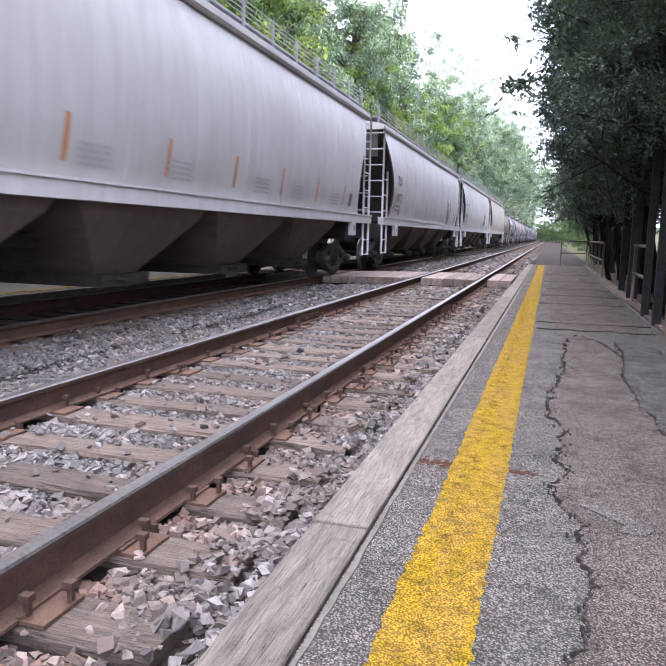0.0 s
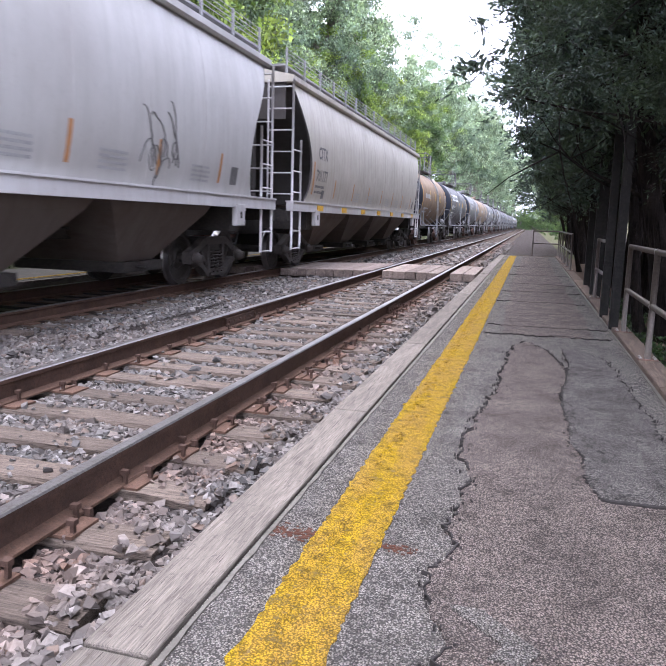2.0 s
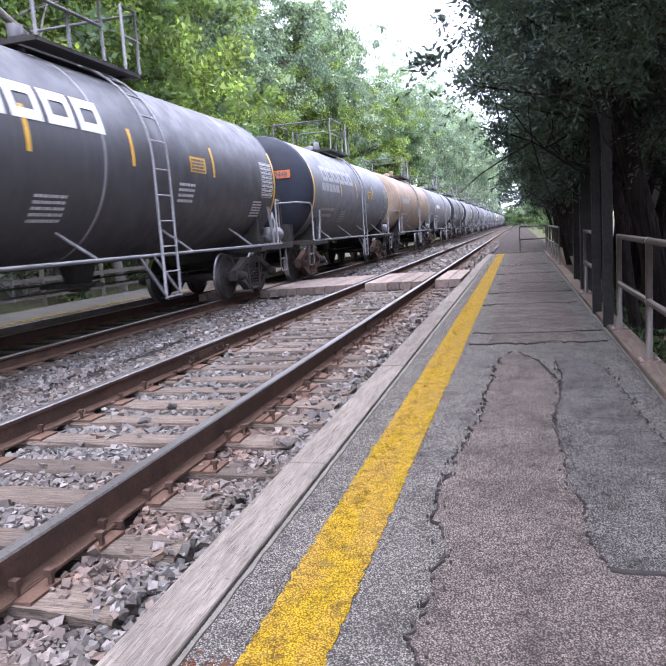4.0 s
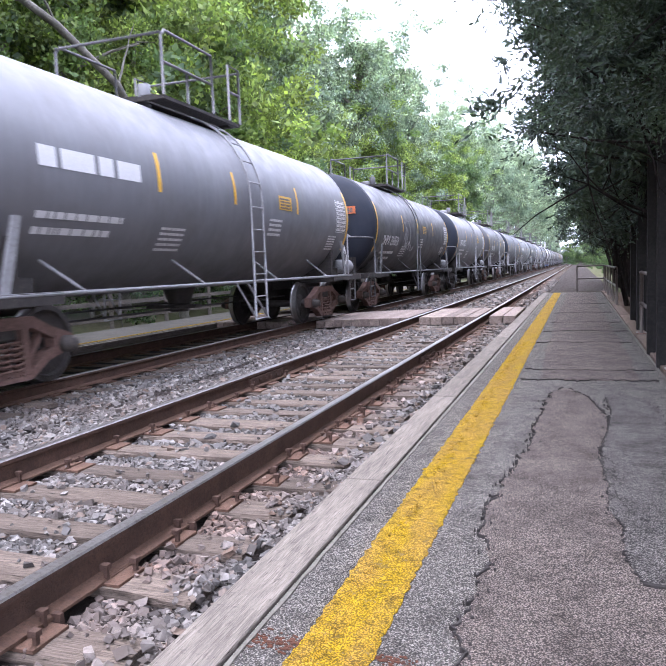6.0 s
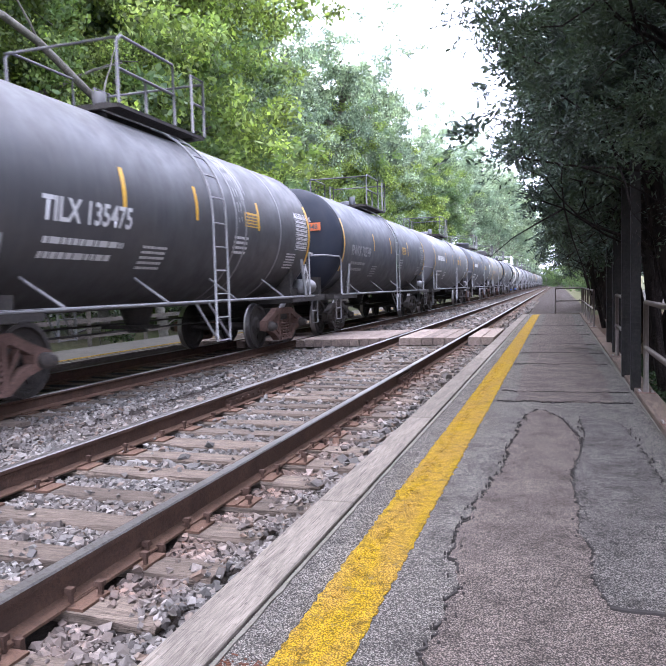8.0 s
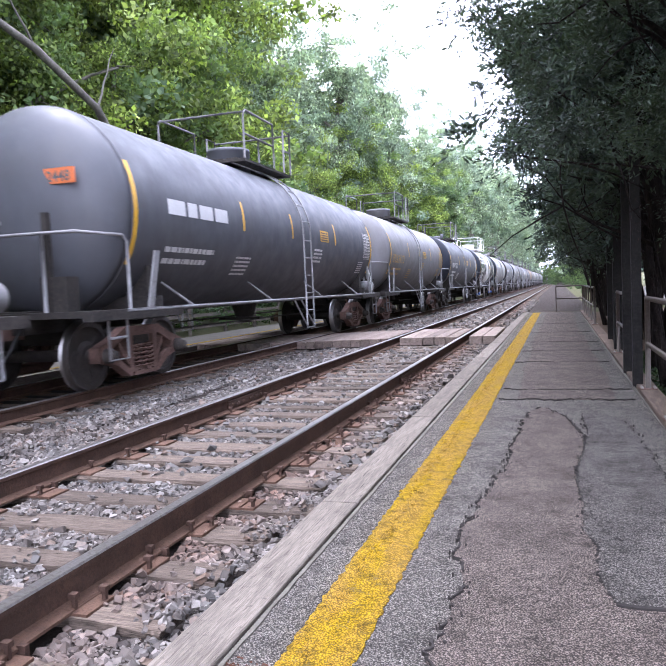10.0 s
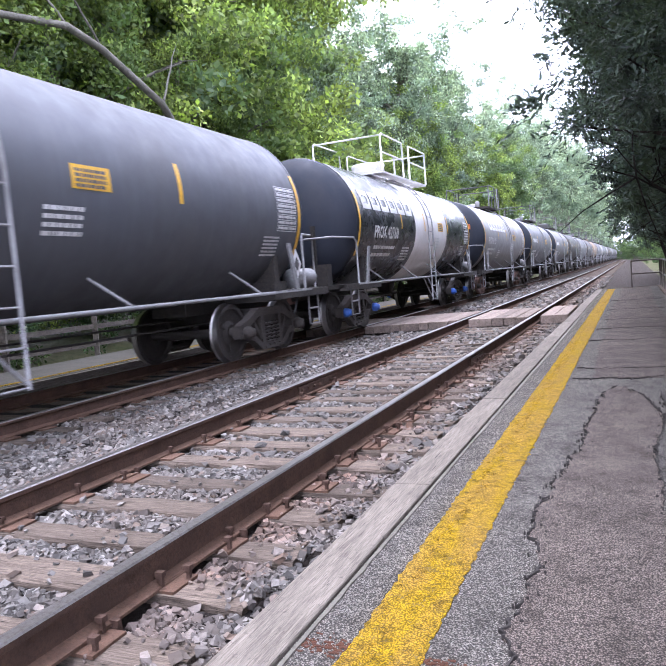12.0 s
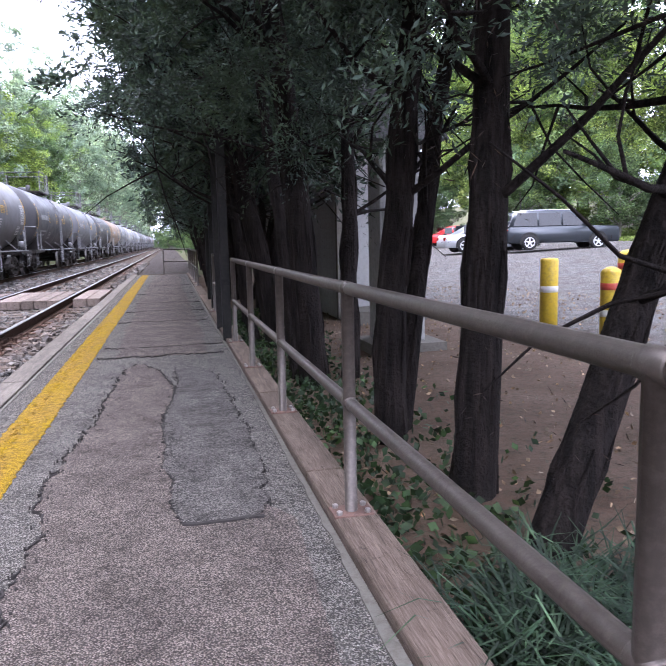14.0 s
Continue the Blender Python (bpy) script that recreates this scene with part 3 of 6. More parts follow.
def tie_level(x, y, half=0.122):
    """Whether a spot lies on a tie of the near or far track."""
    if not (-2.05 < x < 0.55 or -6.05 < x < -3.45):
        return False
    phase = TIE_PHASE if x > -2.5 else TIE_PHASE + 0.21
    return abs((y - phase + TIE_PITCH / 2) % TIE_PITCH - TIE_PITCH / 2) < half


def build_stones():
    rng = np.random.default_rng(11)
    spots = []
    for y0, y1, dens, size in ((7.8, 12.5, 4600, 0.0175), (12.5, 18, 1700, 0.023), (18, 30, 560, 0.034), (30, 60, 90, 0.06)):
        for x0, x1, k in ((-2.7, 0.735, 1.0), (-3.9, -2.7, 0.9)):
            n = int((x1 - x0) * (y1 - y0) * dens * k)
            x, y = rng.uniform(x0, x1, n), rng.uniform(y0, y1, n)
            for a, b in zip(x, y):
                if CROSS[0] - 0.05 < b < CROSS[1] + 0.05 and a > -6.3:
                    continue
                if tie_level(a, b) and rng.random() > (0.16 if a > 0.35 or -2.7 < a < -1.9 else 0.012):
                    continue
                if min(abs(a), abs(a + 1.505), abs(a + 4.0), abs(a + 5.5)) < 0.075:
                    continue
                s = size * min(1.35, 0.35 + rng.gamma(2.0, 0.24))
                spots.append((a, b, ballast_height(a, b) + s * 0.3 + (0.045 if tie_level(a, b) else rng.uniform(-0.03, 0.012)), s))
    s = np.array(spots)
    ob = new("ballast_stones", stones_mesh(rng, s[:, 0], s[:, 1], s[:, 2], s[:, 3]))
    tagged(ob, "loose angular grey and brown crushed stone ballast", "ballast", kind="stuff")


# ---- tracks ----
RAIL = [(-0.07, 0), (0.07, 0), (0.07, 0.012), (0.012, 0.03), (0.009, 0.12), (0.034, 0.135), (0.036, 0.16), (0.028, 0.168), (-0.028, 0.168), (-0.036, 0.16), (-0.034, 0.135), (-0.009, 0.12), (-0.012, 0.03), (-0.07, 0.012)]


def rail_mesh(y0, y1):
    bm = bmesh.new()
    add_loft(bm, [[(x, y, z - 0.168) for x, z in RAIL] for y in (y0, y1)])
    fix(bm)
    for f in bm.faces:
        z = f.calc_center_median().z
        f.material_index = 1 if z > -0.0075 and abs(f.normal.y) < 0.5 else 2 if z < -0.13 else 0
    return mesh_of(bm, "rail", RUST, RAIL_TOP, PLATE_RUST)


def tie_mesh(rng):
    bm = bmesh.new()
    x = np.linspace(-1.28, 1.28, 9)
    secs = []
    for a in x:
        j = rng.normal(0, 0.006, 8)
        secs.append([(a, -0.108 + j[0], -0.17), (a, 0.108 + j[1], -0.17), (a, 0.112 + j[2], -0.02), (a, 0.1 + j[3], 0.0 + j[4] * 0.5), (a, 0.0, 0.003 + j[5] * 0.6), (a, -0.1 + j[6], 0.0 + j[7] * 0.5), (a, -0.112 + j[2], -0.02)])
    add_loft(bm, secs)
    return mesh_of(fix(bm), "tie", TIE)


def plate_mesh():
    bm = bmesh.new()
    add_box(bm, -0.19, 0.17, -0.095, 0.095, 0.0, 0.014)
    add_box(bm, -0.085, -0.072, -0.095, 0.095, 0.012, 0.024)
    add_box(bm, 0.072, 0.085, -0.095, 0.095, 0.012, 0.024)
    return mesh_of(bm, "tie_plate", PLATE_RUST)


def spike_mesh():
    bm = bmesh.new()
    add_box(bm, -0.009, 0.009, -0.009, 0.009, -0.02, 0.05)
    add_box(bm, -0.022, 0.016, -0.016, 0.016, 0.045, 0.068)
    return mesh_of(bm, "spike", RUST)


def anchor_mesh():
    bm = bmesh.new()
    add_box(bm, -0.1, 0.1, -0.014, 0.014, -0.045, -0.004)
    add_box(bm, 0.06, 0.1, -0.012, 0.012, -0.005, 0.022)
    return mesh_of(bm, "rail_anchor", RUST)


def build_track(name, cx, cz, near_y, far_y, label, phase):
    rng = np.random.default_rng(abs(int(cx * 100)))
    track = tagged(group_of(name, cx, 0, cz), label, "railway track", kind="structure")
    me = rail_mesh(-60, 600)
    ties = [tie_mesh(rng) for _ in range(6)]
    plate, spike, anchor = plate_mesh(), spike_mesh(), anchor_mesh()
    k = 0
    for side in (-1, 1):
        share("rail", me, track, pose(side * 0.7525, 0, 0))
    y = phase - TIE_PITCH * round((phase - near_y) / TIE_PITCH)
    while y < far_y:
        if not CROSS[0] < y < CROSS[1]:
            tie = share("tie", ties[k % 6], track, pose(rng.normal(0, 0.03), y + rng.normal(0, 0.015), -0.182 + rng.normal(0, 0.004), 0, 0, rng.normal(0, 0.6) + 180 * (k % 2)))
            if y < near_y + (26 if cx > -2 else 20):
                turn = -1 if k % 2 else 1
                for side in (-1, 1):
                    p = share("tie_plate", plate, tie, pose(side * 0.7525 * turn, 0, 0.001, 0, 0, 0 if side * turn > 0 else 180))
                    if y < near_y + 14 and cx > -2:
                        for sx, sy in ((0.085, 0.06), (-0.085, -0.06), (0.15, -0.055)):
                            share("spike", spike, tie, pose((side * 0.7525 + sx * side) * turn, sy, rng.uniform(0.0, 0.022), 0, 0, 180 if sx * side * turn < 0 else 0))
            if y < near_y + 12 and cx > -2 and k % 2 == 0:
                for side in (-1, 1):
                    share("rail_anchor", anchor, track, pose(side * 0.7525, y + 0.13, -0.168))
        y += TIE_PITCH
        k += 1
    # far ties, too small to tell apart
    bm = bmesh.new()
    while y < 260:
        add_box(bm, -1.28, 1.28, y - 0.11, y + 0.11, -0.32, -0.182)
        y += TIE_PITCH
    tagged(part("far_ties", bm, TIE, track), kind="stuff")


def build_joint_bars():
    for x, y, z in ((0.0, 17.6, 0), (-1.505, 15.6, 0), (-1.505, 27.0, 0)):
        bm = bmesh.new()
        for s in (-1, 1):
            add_box(bm, s * 0.012, s * 0.042, -0.45, 0.45, -0.145, -0.05)
            for k in range(6):
                add_box(bm, s * 0.04, s * 0.062, -0.39 + 0.155 * k - 0.014, -0.39 + 0.155 * k + 0.014, -0.11, -0.082)
        j = part("joint_bar", fix(bm), RUST)
        j.location = (x, y, z)
        tagged(j, "rusty bolted steel joint bar on a rail", "joint bar", "rail joint bars")


def build_crossing():
    deck = tagged(group_of("crossing_deck", 0, 0, 0), "weathered timber boarded walkway across both tracks", "crossing", kind="structure")
    y0, y1 = CROSS
    rng = np.random.default_rng(3)
    runs = [(0.16, 0.72, 0.0, 0.0), (-1.39, -0.1, -0.01, -0.01), (-3.88, -1.64, -0.01, -0.065), (-5.4, -4.1, -0.075, -0.075), (-6.55, -5.6, -0.07, -0.07)]
    for x0, x1, z0, z1 in runs:
        n = max(2, round((x1 - x0) / 0.235))
        w = (x1 - x0) / n
        for i in range(n):
            zc = z0 + (z1 - z0) * (1 - (i + 0.5) / n)
            bm = bmesh.new()
            a, b = x0 + i * w + 0.006, x0 + (i + 1) * w - 0.006
            add_box(bm, a, b, y0 + rng.uniform(-0.03, 0.03), y1 + rng.uniform(-0.03, 0.03), zc - 0.17, zc + rng.uniform(-0.006, 0.006), bevel=0.008)
            part("plank", bm, DECK, deck)


# ---- platforms ----
def build_platform():
    slab = tagged(part("platform", B((0.95, 2.80, 2.0, 36.2, -0.5, ZP)), ASPHALT), "long low platform paved with patched cracked grey asphalt", "platform", kind="structure")
    rng = np.random.default_rng(21)

    def strip(name, mat, edge0, edge1, ys, z, label, thick=0.012):
        bm = bmesh.new()
        rows = [[(a, y, ZP + z), (b, y, ZP + z)] for a, b, y in zip(edge0, edge1, ys)]
        top = [[bm.verts.new(p) for p in r] for r in rows]
        low = [[bm.verts.new((p[0], p[1], p[2] - thick)) for p in r] for r in rows]
        for q, w, e, f in zip(top, top[1:], low, low[1:]):
            bm.faces.new((q[0], q[1], w[1], w[0]))
            bm.faces.new((q[1], e[1], f[1], w[1]))
            bm.faces.new((q[0], w[0], f[0], e[0]))
        for t, l in ((top[0], low[0]), (top[-1], low[-1])):
            bm.faces.new((t[0], l[0], l[1], t[1]))
        return part(name, fix(bm), mat, slab, label)

    def wander(points, step=0.016, amount=0.03):
        """A jagged line through points (x, y), from near to far."""
        p = np.array(sorted(points, key=lambda q: q[1]))
        ys = np.arange(p[0, 1], p[-1, 1], step)
        bite = np.interp(ys, np.arange(p[0, 1], p[-1, 1] + 0.07, 0.07), rng.normal(0, 0.014, len(np.arange(p[0, 1], p[-1, 1] + 0.07, 0.07))))
        return np.interp(ys, p[:, 1], p[:, 0]) + ragged(rng, 0, amount, len(ys)) + bite, ys

    def crack(xs, ys, w, label="dark open crack in the asphalt"):
        """A broken, jagged line of varying width."""
        ww = 0.33 * w * np.clip(np.abs(ragged(rng, 0.7, 0.6, len(xs))) * rng.uniform(0.6, 1.4, len(xs)), 0.06, 2.0)
        jag = np.asarray(xs) + rng.normal(0, 0.006, len(xs))
        cut = rng.random(len(xs)) < 0.3
        runs, cur = [], []
        for x, y, q, c in zip(jag, ys, ww, cut):
            if c and len(cur) > 2:
                runs.append(cur)
                cur = []
            else:
                cur.append((x, y, q))
        runs.append(cur)
        bm = bmesh.new()
        crest = ZP + 0.0155 + rng.uniform(0, 0.0015)
        for r in runs:
            if len(r) > 1 and rng.random() < 0.82:
                add_loft(bm, [[(x - q / 2, y, ZP - 0.004), (x + q / 2, y, ZP - 0.004), (x + q / 2, y, crest), (x - q / 2, y, crest)] for x, y, q in r])
        # crumbled spots along the break
        for x, y in zip(jag, ys):
            for _ in range(rng.poisson(0.35)):
                u, v, s = x + rng.normal(0, 0.02), y + rng.normal(0, 0.012), rng.uniform(0.002, 0.0065)
                ring = [(u + s * rng.uniform(0.5, 1.3) * math.cos(q * 1.2566), v + s * rng.uniform(0.5, 1.6) * math.sin(q * 1.2566)) for q in range(5)]
                add_loft(bm, [[(p, q, z) for p, q in ring] for z in (ZP - 0.004, ZP + 0.0158 + 0.35 * s)])
        tagged(part("crack", fix(bm), TAR, slab, label), kind="stuff")

    # worn upper course between two wandering edges
    left, ys = wander([(1.62, 3.0), (1.66, 6.0), (1.6, 8.3), (1.7, 9.2), (1.69, 9.6), (1.59, 9.9), (1.66, 10.2), (1.62, 10.6), (1.67, 10.9), (1.6, 11.2), (1.57, 11.65), (1.63, 12.06), (1.68, 12.7), (1.7, 13.65), (1.74, 14.7), (1.85, 15.0)])
    right = np.interp(ys, [3, 8, 10.8, 11.6, 11.9, 12.45, 12.65, 13.2, 13.7, 14.5, 15.0], [2.35, 2.5, 2.66, 2.2, 2.14, 2.16, 2.09, 2.17, 2.19, 2.07, 1.9]) + ragged(rng, 0, 0.015, len(ys))
    strip("worn_course", ASPHALT_RED, left, right, ys, 0.009, "worn pinkish asphalt course with ragged broken edges")
    crack(left, ys, 0.022)
    k = ys > 11.5
    crack(right[k], ys[k], 0.02)
    # dark repair patch beside it
    pr, py = wander([(2.5, 10.83), (2.58, 11.0), (2.61, 11.3), (2.63, 11.9), (2.6, 12.6), (2.58, 13.5), (2.52, 14.3), (2.3, 14.7)], amount=0.012)
    pl = np.interp(py, [10.83, 10.86, 11.1, 11.4, 11.64, 12.0, 12.5, 13.1, 14.0, 14.7], [2.24, 2.2, 2.16, 2.18, 2.12, 2.14, 2.11, 2.15, 2.22, 2.2]) + ragged(rng, 0, 0.012, len(py))
    strip("patch", ASPHALT_DARK, pl, pr, py, 0.015, "dark rough asphalt repair patch")
    crack(pl, py, 0.016)
    crack(pr, py, 0.012)
    bx = np.linspace(2.2, 2.54, 24)
    bm = bmesh.new()
    wv = ragged(rng, 0, 0.012, 24)
    add_loft(bm, [[(x, 10.84 + w - 0.012, ZP - 0.004), (x, 10.84 + w + 0.012, ZP - 0.004), (x, 10.84 + w + 0.01, ZP + 0.0175), (x, 10.84 + w - 0.01, ZP + 0.0175)] for x, w in zip(bx, wv)])
    part("crack", fix(bm), TAR, slab, "dark open crack in the asphalt")
    # loose crust near the old edge
    cx, cy = wander([(1.87, 9.55), (1.9, 9.62), (1.8, 9.72), (1.72, 9.8)], 0.01, 0.006)
    strip("crust", ASPHALT, cx - 0.05, cx + 0.05, cy, 0.017, "lifted pale asphalt crust")
    ys3 = np.arange(15.5, 36.1, 0.12)
    strip("worn_course", ASPHALT_RED, ragged(rng, 1.62, 0.1, len(ys3)), ragged(rng, 2.55, 0.1, len(ys3)), ys3, 0.007, "worn pinkish asphalt course with ragged broken edges")
    for y, a, b, w in ((15.5, 1.42, 2.72, 0.03), (16.2, 1.42, 2.75, 0.02), (18.9, 1.4, 2.7, 0.03), (20.6, 1.42, 2.75, 0.03), (22.4, 1.5, 2.75, 0.03), (25.0, 1.42, 2.7, 0.03), (28.5, 1.42, 2.7, 0.04)):
        u = np.linspace(0, 1, 60)
        v = ragged(rng, y, 0.09, 60) + rng.normal(0, 0.006, 60)
        ww = 0.28 * w * np.clip(np.abs(ragged(rng, 0.7, 0.6, 60)) * rng.uniform(0.6, 1.4, 60), 0.08, 2.0)
        bm = bmesh.new()
        add_loft(bm, [[(a + (b - a) * q, e - h / 2, ZP - 0.004), (a + (b - a) * q, e + h / 2, ZP - 0.004), (a + (b - a) * q, e + h / 2, ZP + 0.0125), (a + (b - a) * q, e - h / 2, ZP + 0.0125)] for q, e, h in zip(u, v, ww)])
        part("crack", fix(bm), TAR, slab, "dark open crack in the asphalt")
    # yellow safety line
    yy = np.arange(2.2, 35.9, 0.025)
    wob = ragged(rng, 0, 0.012, len(yy))
    strip("safety_line", YELLOW, 1.125 + wob + rng.normal(0, 0.005, len(yy)), 1.375 + wob + rng.normal(0, 0.005, len(yy)), yy, 0.005, "thick chipped yellow safety line", 0.006)
    # rubble ridge of worn paint along the line's middle
    bm = bmesh.new()
    drift = lambda y: 1.215 + 0.025 * noise.noise((0, y * 1.3, 2))
    for y in np.arange(7.8, 19, 0.012):
        if rng.random() < 0.35 + 0.5 * noise.noise((4, y * 2.0, 0)) + 0.25:
            x = drift(y) + rng.normal(0, 0.026)
            q, z = rng.uniform(0.005, 0.017), ZP + 0.003
            v = [bm.verts.new((x + q * rng.uniform(0.7, 1.3) * math.cos(k * 1.26 + y * 9), y + q * rng.uniform(0.7, 1.5) * math.sin(k * 1.26 + y * 9), z)) for k in range(5)]
            top = [bm.verts.new(p.co.lerp(Vector((x, y, z)), 0.4) + Vector((0, 0, q * rng.uniform(0.35, 0.75)))) for p in v]
            for k in range(5):
                bm.faces.new((v[k], v[(k + 1) % 5], top[(k + 1) % 5], top[k]))
            bm.faces.new(top)
    tagged(part("paint_crust", bm, YELLOW, slab, "crumbling crust of old yellow paint"), kind="stuff")
    # broken concrete lip beside the edge timbers
    ye = np.arange(3, 30, 0.07)
    strip("concrete_lip", CONCRETE, np.full(len(ye), 0.957), ragged(rng, 0.982, 0.025, len(ye)), ye, 0.006, "broken pale concrete lip")
    strip("concrete_lip", CONCRETE, ragged(rng, 2.755, 0.03, len(ye)), np.full(len(ye), 2.795), ye, 0.008, "broken pale concrete lip")
    # rust streak across the line
    for a, b, w, m in ((0.965, 1.13, 0.055, 120), (1.36, 1.52, 0.03, 60)):
        bm = bmesh.new()
        for _ in range(m):
            x, y, q = rng.uniform(a, b), 10.13 + rng.normal(0, w * 0.5), rng.uniform(0.0015, 0.006)
            z = ZP + 0.002
            ring = [(x + q * rng.uniform(0.8, 2.0) * math.cos(k * 1.047), y + q * rng.uniform(0.5, 1.1) * math.sin(k * 1.047)) for k in range(6)]
            add_loft(bm, [[(p, r, z - 0.006) for p, r in ring], [(p, r, z + rng.uniform(0.0006, 0.003)) for p, r in ring]])
        tagged(part("stain", fix(bm), RUST_STAIN, slab, "mottled rust stain"), kind="stuff")
    # edge timbers, track side
    for y0, y1 in ((3.9, 6.5), (6.5, 9.28), (9.28, 11.84), (11.84, 14.4), (14.4, 17.0), (17.0, 19.6), (19.6, 22.2), (22.2, 24.8), (24.8, 27.4), (27.4, 30.0), (30.0, 32.6), (32.6, 36.2)):
        bm = bmesh.new()
        d = rng.uniform(-0.004, 0.006)
        add_box(bm, 0.735, 0.942, y0 + 0.004, y1 - 0.004, -0.42, ZP + 0.012 + d, bevel=0.008)
        tagged(part("edge_timber", bm, BEAM, slab), "weathered grey platform edge timber")
    # rail-side timbers carry the railing
    for y0, y1 in ((4.5, 7.6), (7.6, 11.3), (11.3, 13.2), (13.2, 16.6), (16.6, 20.0), (20.0, 24.0), (24.0, 28.0), (28.0, 32.0), (32.0, 36.2)):
        bm = bmesh.new()
        add_box(bm, 2.81, 2.995, y0 + 0.006, y1 - 0.006, -0.42, ZP + 0.03 + rng.uniform(-0.006, 0.006), bevel=0.01)
        part("kerb_timber", bm, EDGE_BEAM, slab, "split brown timber under the railing")
    end = part("end_board", B((0.73, 3.0, 36.2, 36.27, -0.5, ZP + 0.02)), BEAM, slab, "grey end board of the platform")


def build_far_platform():
    p = tagged(part("far_platform", B((-8.45, -6.62, -12, 60, -0.6, ZP - 0.02)), CONCRETE), "pale low concrete platform across the tracks", "platform", kind="structure")
    part("safety_line", B((-6.86, -6.72, -12, 60, ZP - 0.03, ZP - 0.014)), YELLOW, p, "faded yellow line along the edge")
    part("edge_timber", B((-6.62, -6.5, -12, 60, -0.5, ZP - 0.03)), BEAM, p, "dark timber along the edge")


def build_fence():
    """Low rail fence behind the far platform."""
    f = tagged(group_of("platform_fence", -8.7, 0, -0.2), "weathered grey rail fence overgrown by shrubs behind the far platform", "fence")
    post = mesh_of(B((-0.05, 0.05, -0.05, 0.05, -0.3, 1.15)), "post", BEAM)
    for k in range(24):
        share("post", post, f, pose(0, -4 + 2.4 * k, 0, 0, 0, 3 * k))
    for z in (0.35, 0.72, 1.05):
        part("fence_rail", B((-0.025, 0.025, -6, 53, z - 0.05, z + 0.05)), BEAM, f)


build_ground()
build_ballast()
build_platform()
build_far_platform()
build_fence()

# ---- railings and posts ----
def build_railing(name, ys, x, top=0.94, end_turn=None, label="", flanges=True):
    rail = tagged(group_of(name, x, 0, ZP + 0.03), label, "railing", "platform railings")
    post = mesh_of(T([(0, 0, 0.0), (0, 0, top)], r=0.027, sides=12), "post", PIPE, smooth=True)
    plate = bmesh.new()
    add_box(plate, -0.085, 0.085, -0.06, 0.06, 0.0, 0.012, bevel=0.003)
    plate = mesh_of(plate, "flange", TRUCK_RUST)
    bolt = bmesh.new()
    add_lathe(bolt, [(0.0, 0.013), (0.014, 0.013), (0.018, 0.006)], "z", 6)
    bolt = mesh_of(bolt, "bolt", BOLT)
    collar = bmesh.new()
    add_lathe(collar, [(-0.035, 0.0262), (-0.03, 0.0295), (0.03, 0.0295), (0.035, 0.0262)], "y", 14)
    collar = mesh_of(collar, "collar", PIPE, smooth=True)
    for y in ys:
        p = share("post", post, rail, pose(0, y, 0))
        if flanges:
            fl = share("flange", plate, p, pose(0, 0, 0.0))
            for bx, by in ((-0.06, -0.04), (0.06, -0.04), (-0.06, 0.04), (0.06, 0.04)):
                share("bolt", bolt, p, pose(bx, by, 0.012))
    for nm, z in (("top_rail", top), ("middle_rail", top * 0.5)):
        run = [(0, ys[0] - 0.02, z), (0, ys[-1] + 0.02, z)]
        if end_turn is not None:
            run.append((end_turn, ys[-1] + 0.02, z))
        r = part(nm, T(*[[a, b] for a, b in zip(run, run[1:])], r=0.026, sides=14), PIPE, rail, smooth=True)
        # welded collars where the rail meets the posts
        for y in ys[1:-1] or ys:
            share("collar", collar, r, pose(0, y, z))
    return rail


def build_posts():
    build_railing("railing", [5.3, 7.08, 8.87, 10.73, 12.56, 14.33, 16.03], 2.893, label="worn brown-grey steel pipe railing bolted to timber")
    build_railing("railing", [18.0, 19.85], 2.9, label="short dark steel pipe railing section beside tall posts")
    build_railing("railing", [27.2, 29.0, 30.8, 32.6, 34.4, 36.05], 2.9, end_turn=-0.95, label="pipe railing closing off the platform end")
    bm = T([(0, 0, 0), (0, 0, 0.96)], r=0.024, sides=10)
    end = tagged(part("end_post", bm, PIPE), "single thin steel post at the platform end", "post")
    end.location = (1.95, 36.07, ZP)
    for x, y, h, w, l in ((2.83, 16.42, 2.5, 0.05, "square dark sign post beside the railing"), (2.83, 17.55, 2.5, 0.05, "square dark sign post beside the railing"), (2.97, 20.6, 3.4, 0.085, "tall thick dark post under the cedars"), (2.98, 22.6, 3.3, 0.06, "tall dark post under the cedars")):
        bm = bmesh.new()
        add_box(bm, -w, w, -w, w, -0.4, h, bevel=0.008)
        tagged(part("sign_post", bm, DARK_POST), l, "post", "dark posts").location = (x, y, ZP + 0.02)


# ---- trees ----
def limb(bm, rng, p0, direction, length, r0, r1, bend=0.25, n=6, sides=8):
    pts, d, p = [], Vector(direction).normalized(), Vector(p0)
    for i in range(n + 1):
        pts.append(p.copy())
        d = (d + Vector(rng.normal(0, bend / n, 3)) + Vector((0, 0, 0.06 / n))).normalized()
        p += d * (length / n)
    add_tube(bm, pts, [r0 + (r1 - r0) * i / n for i in range(n + 1)], sides, caps=False)
    return pts


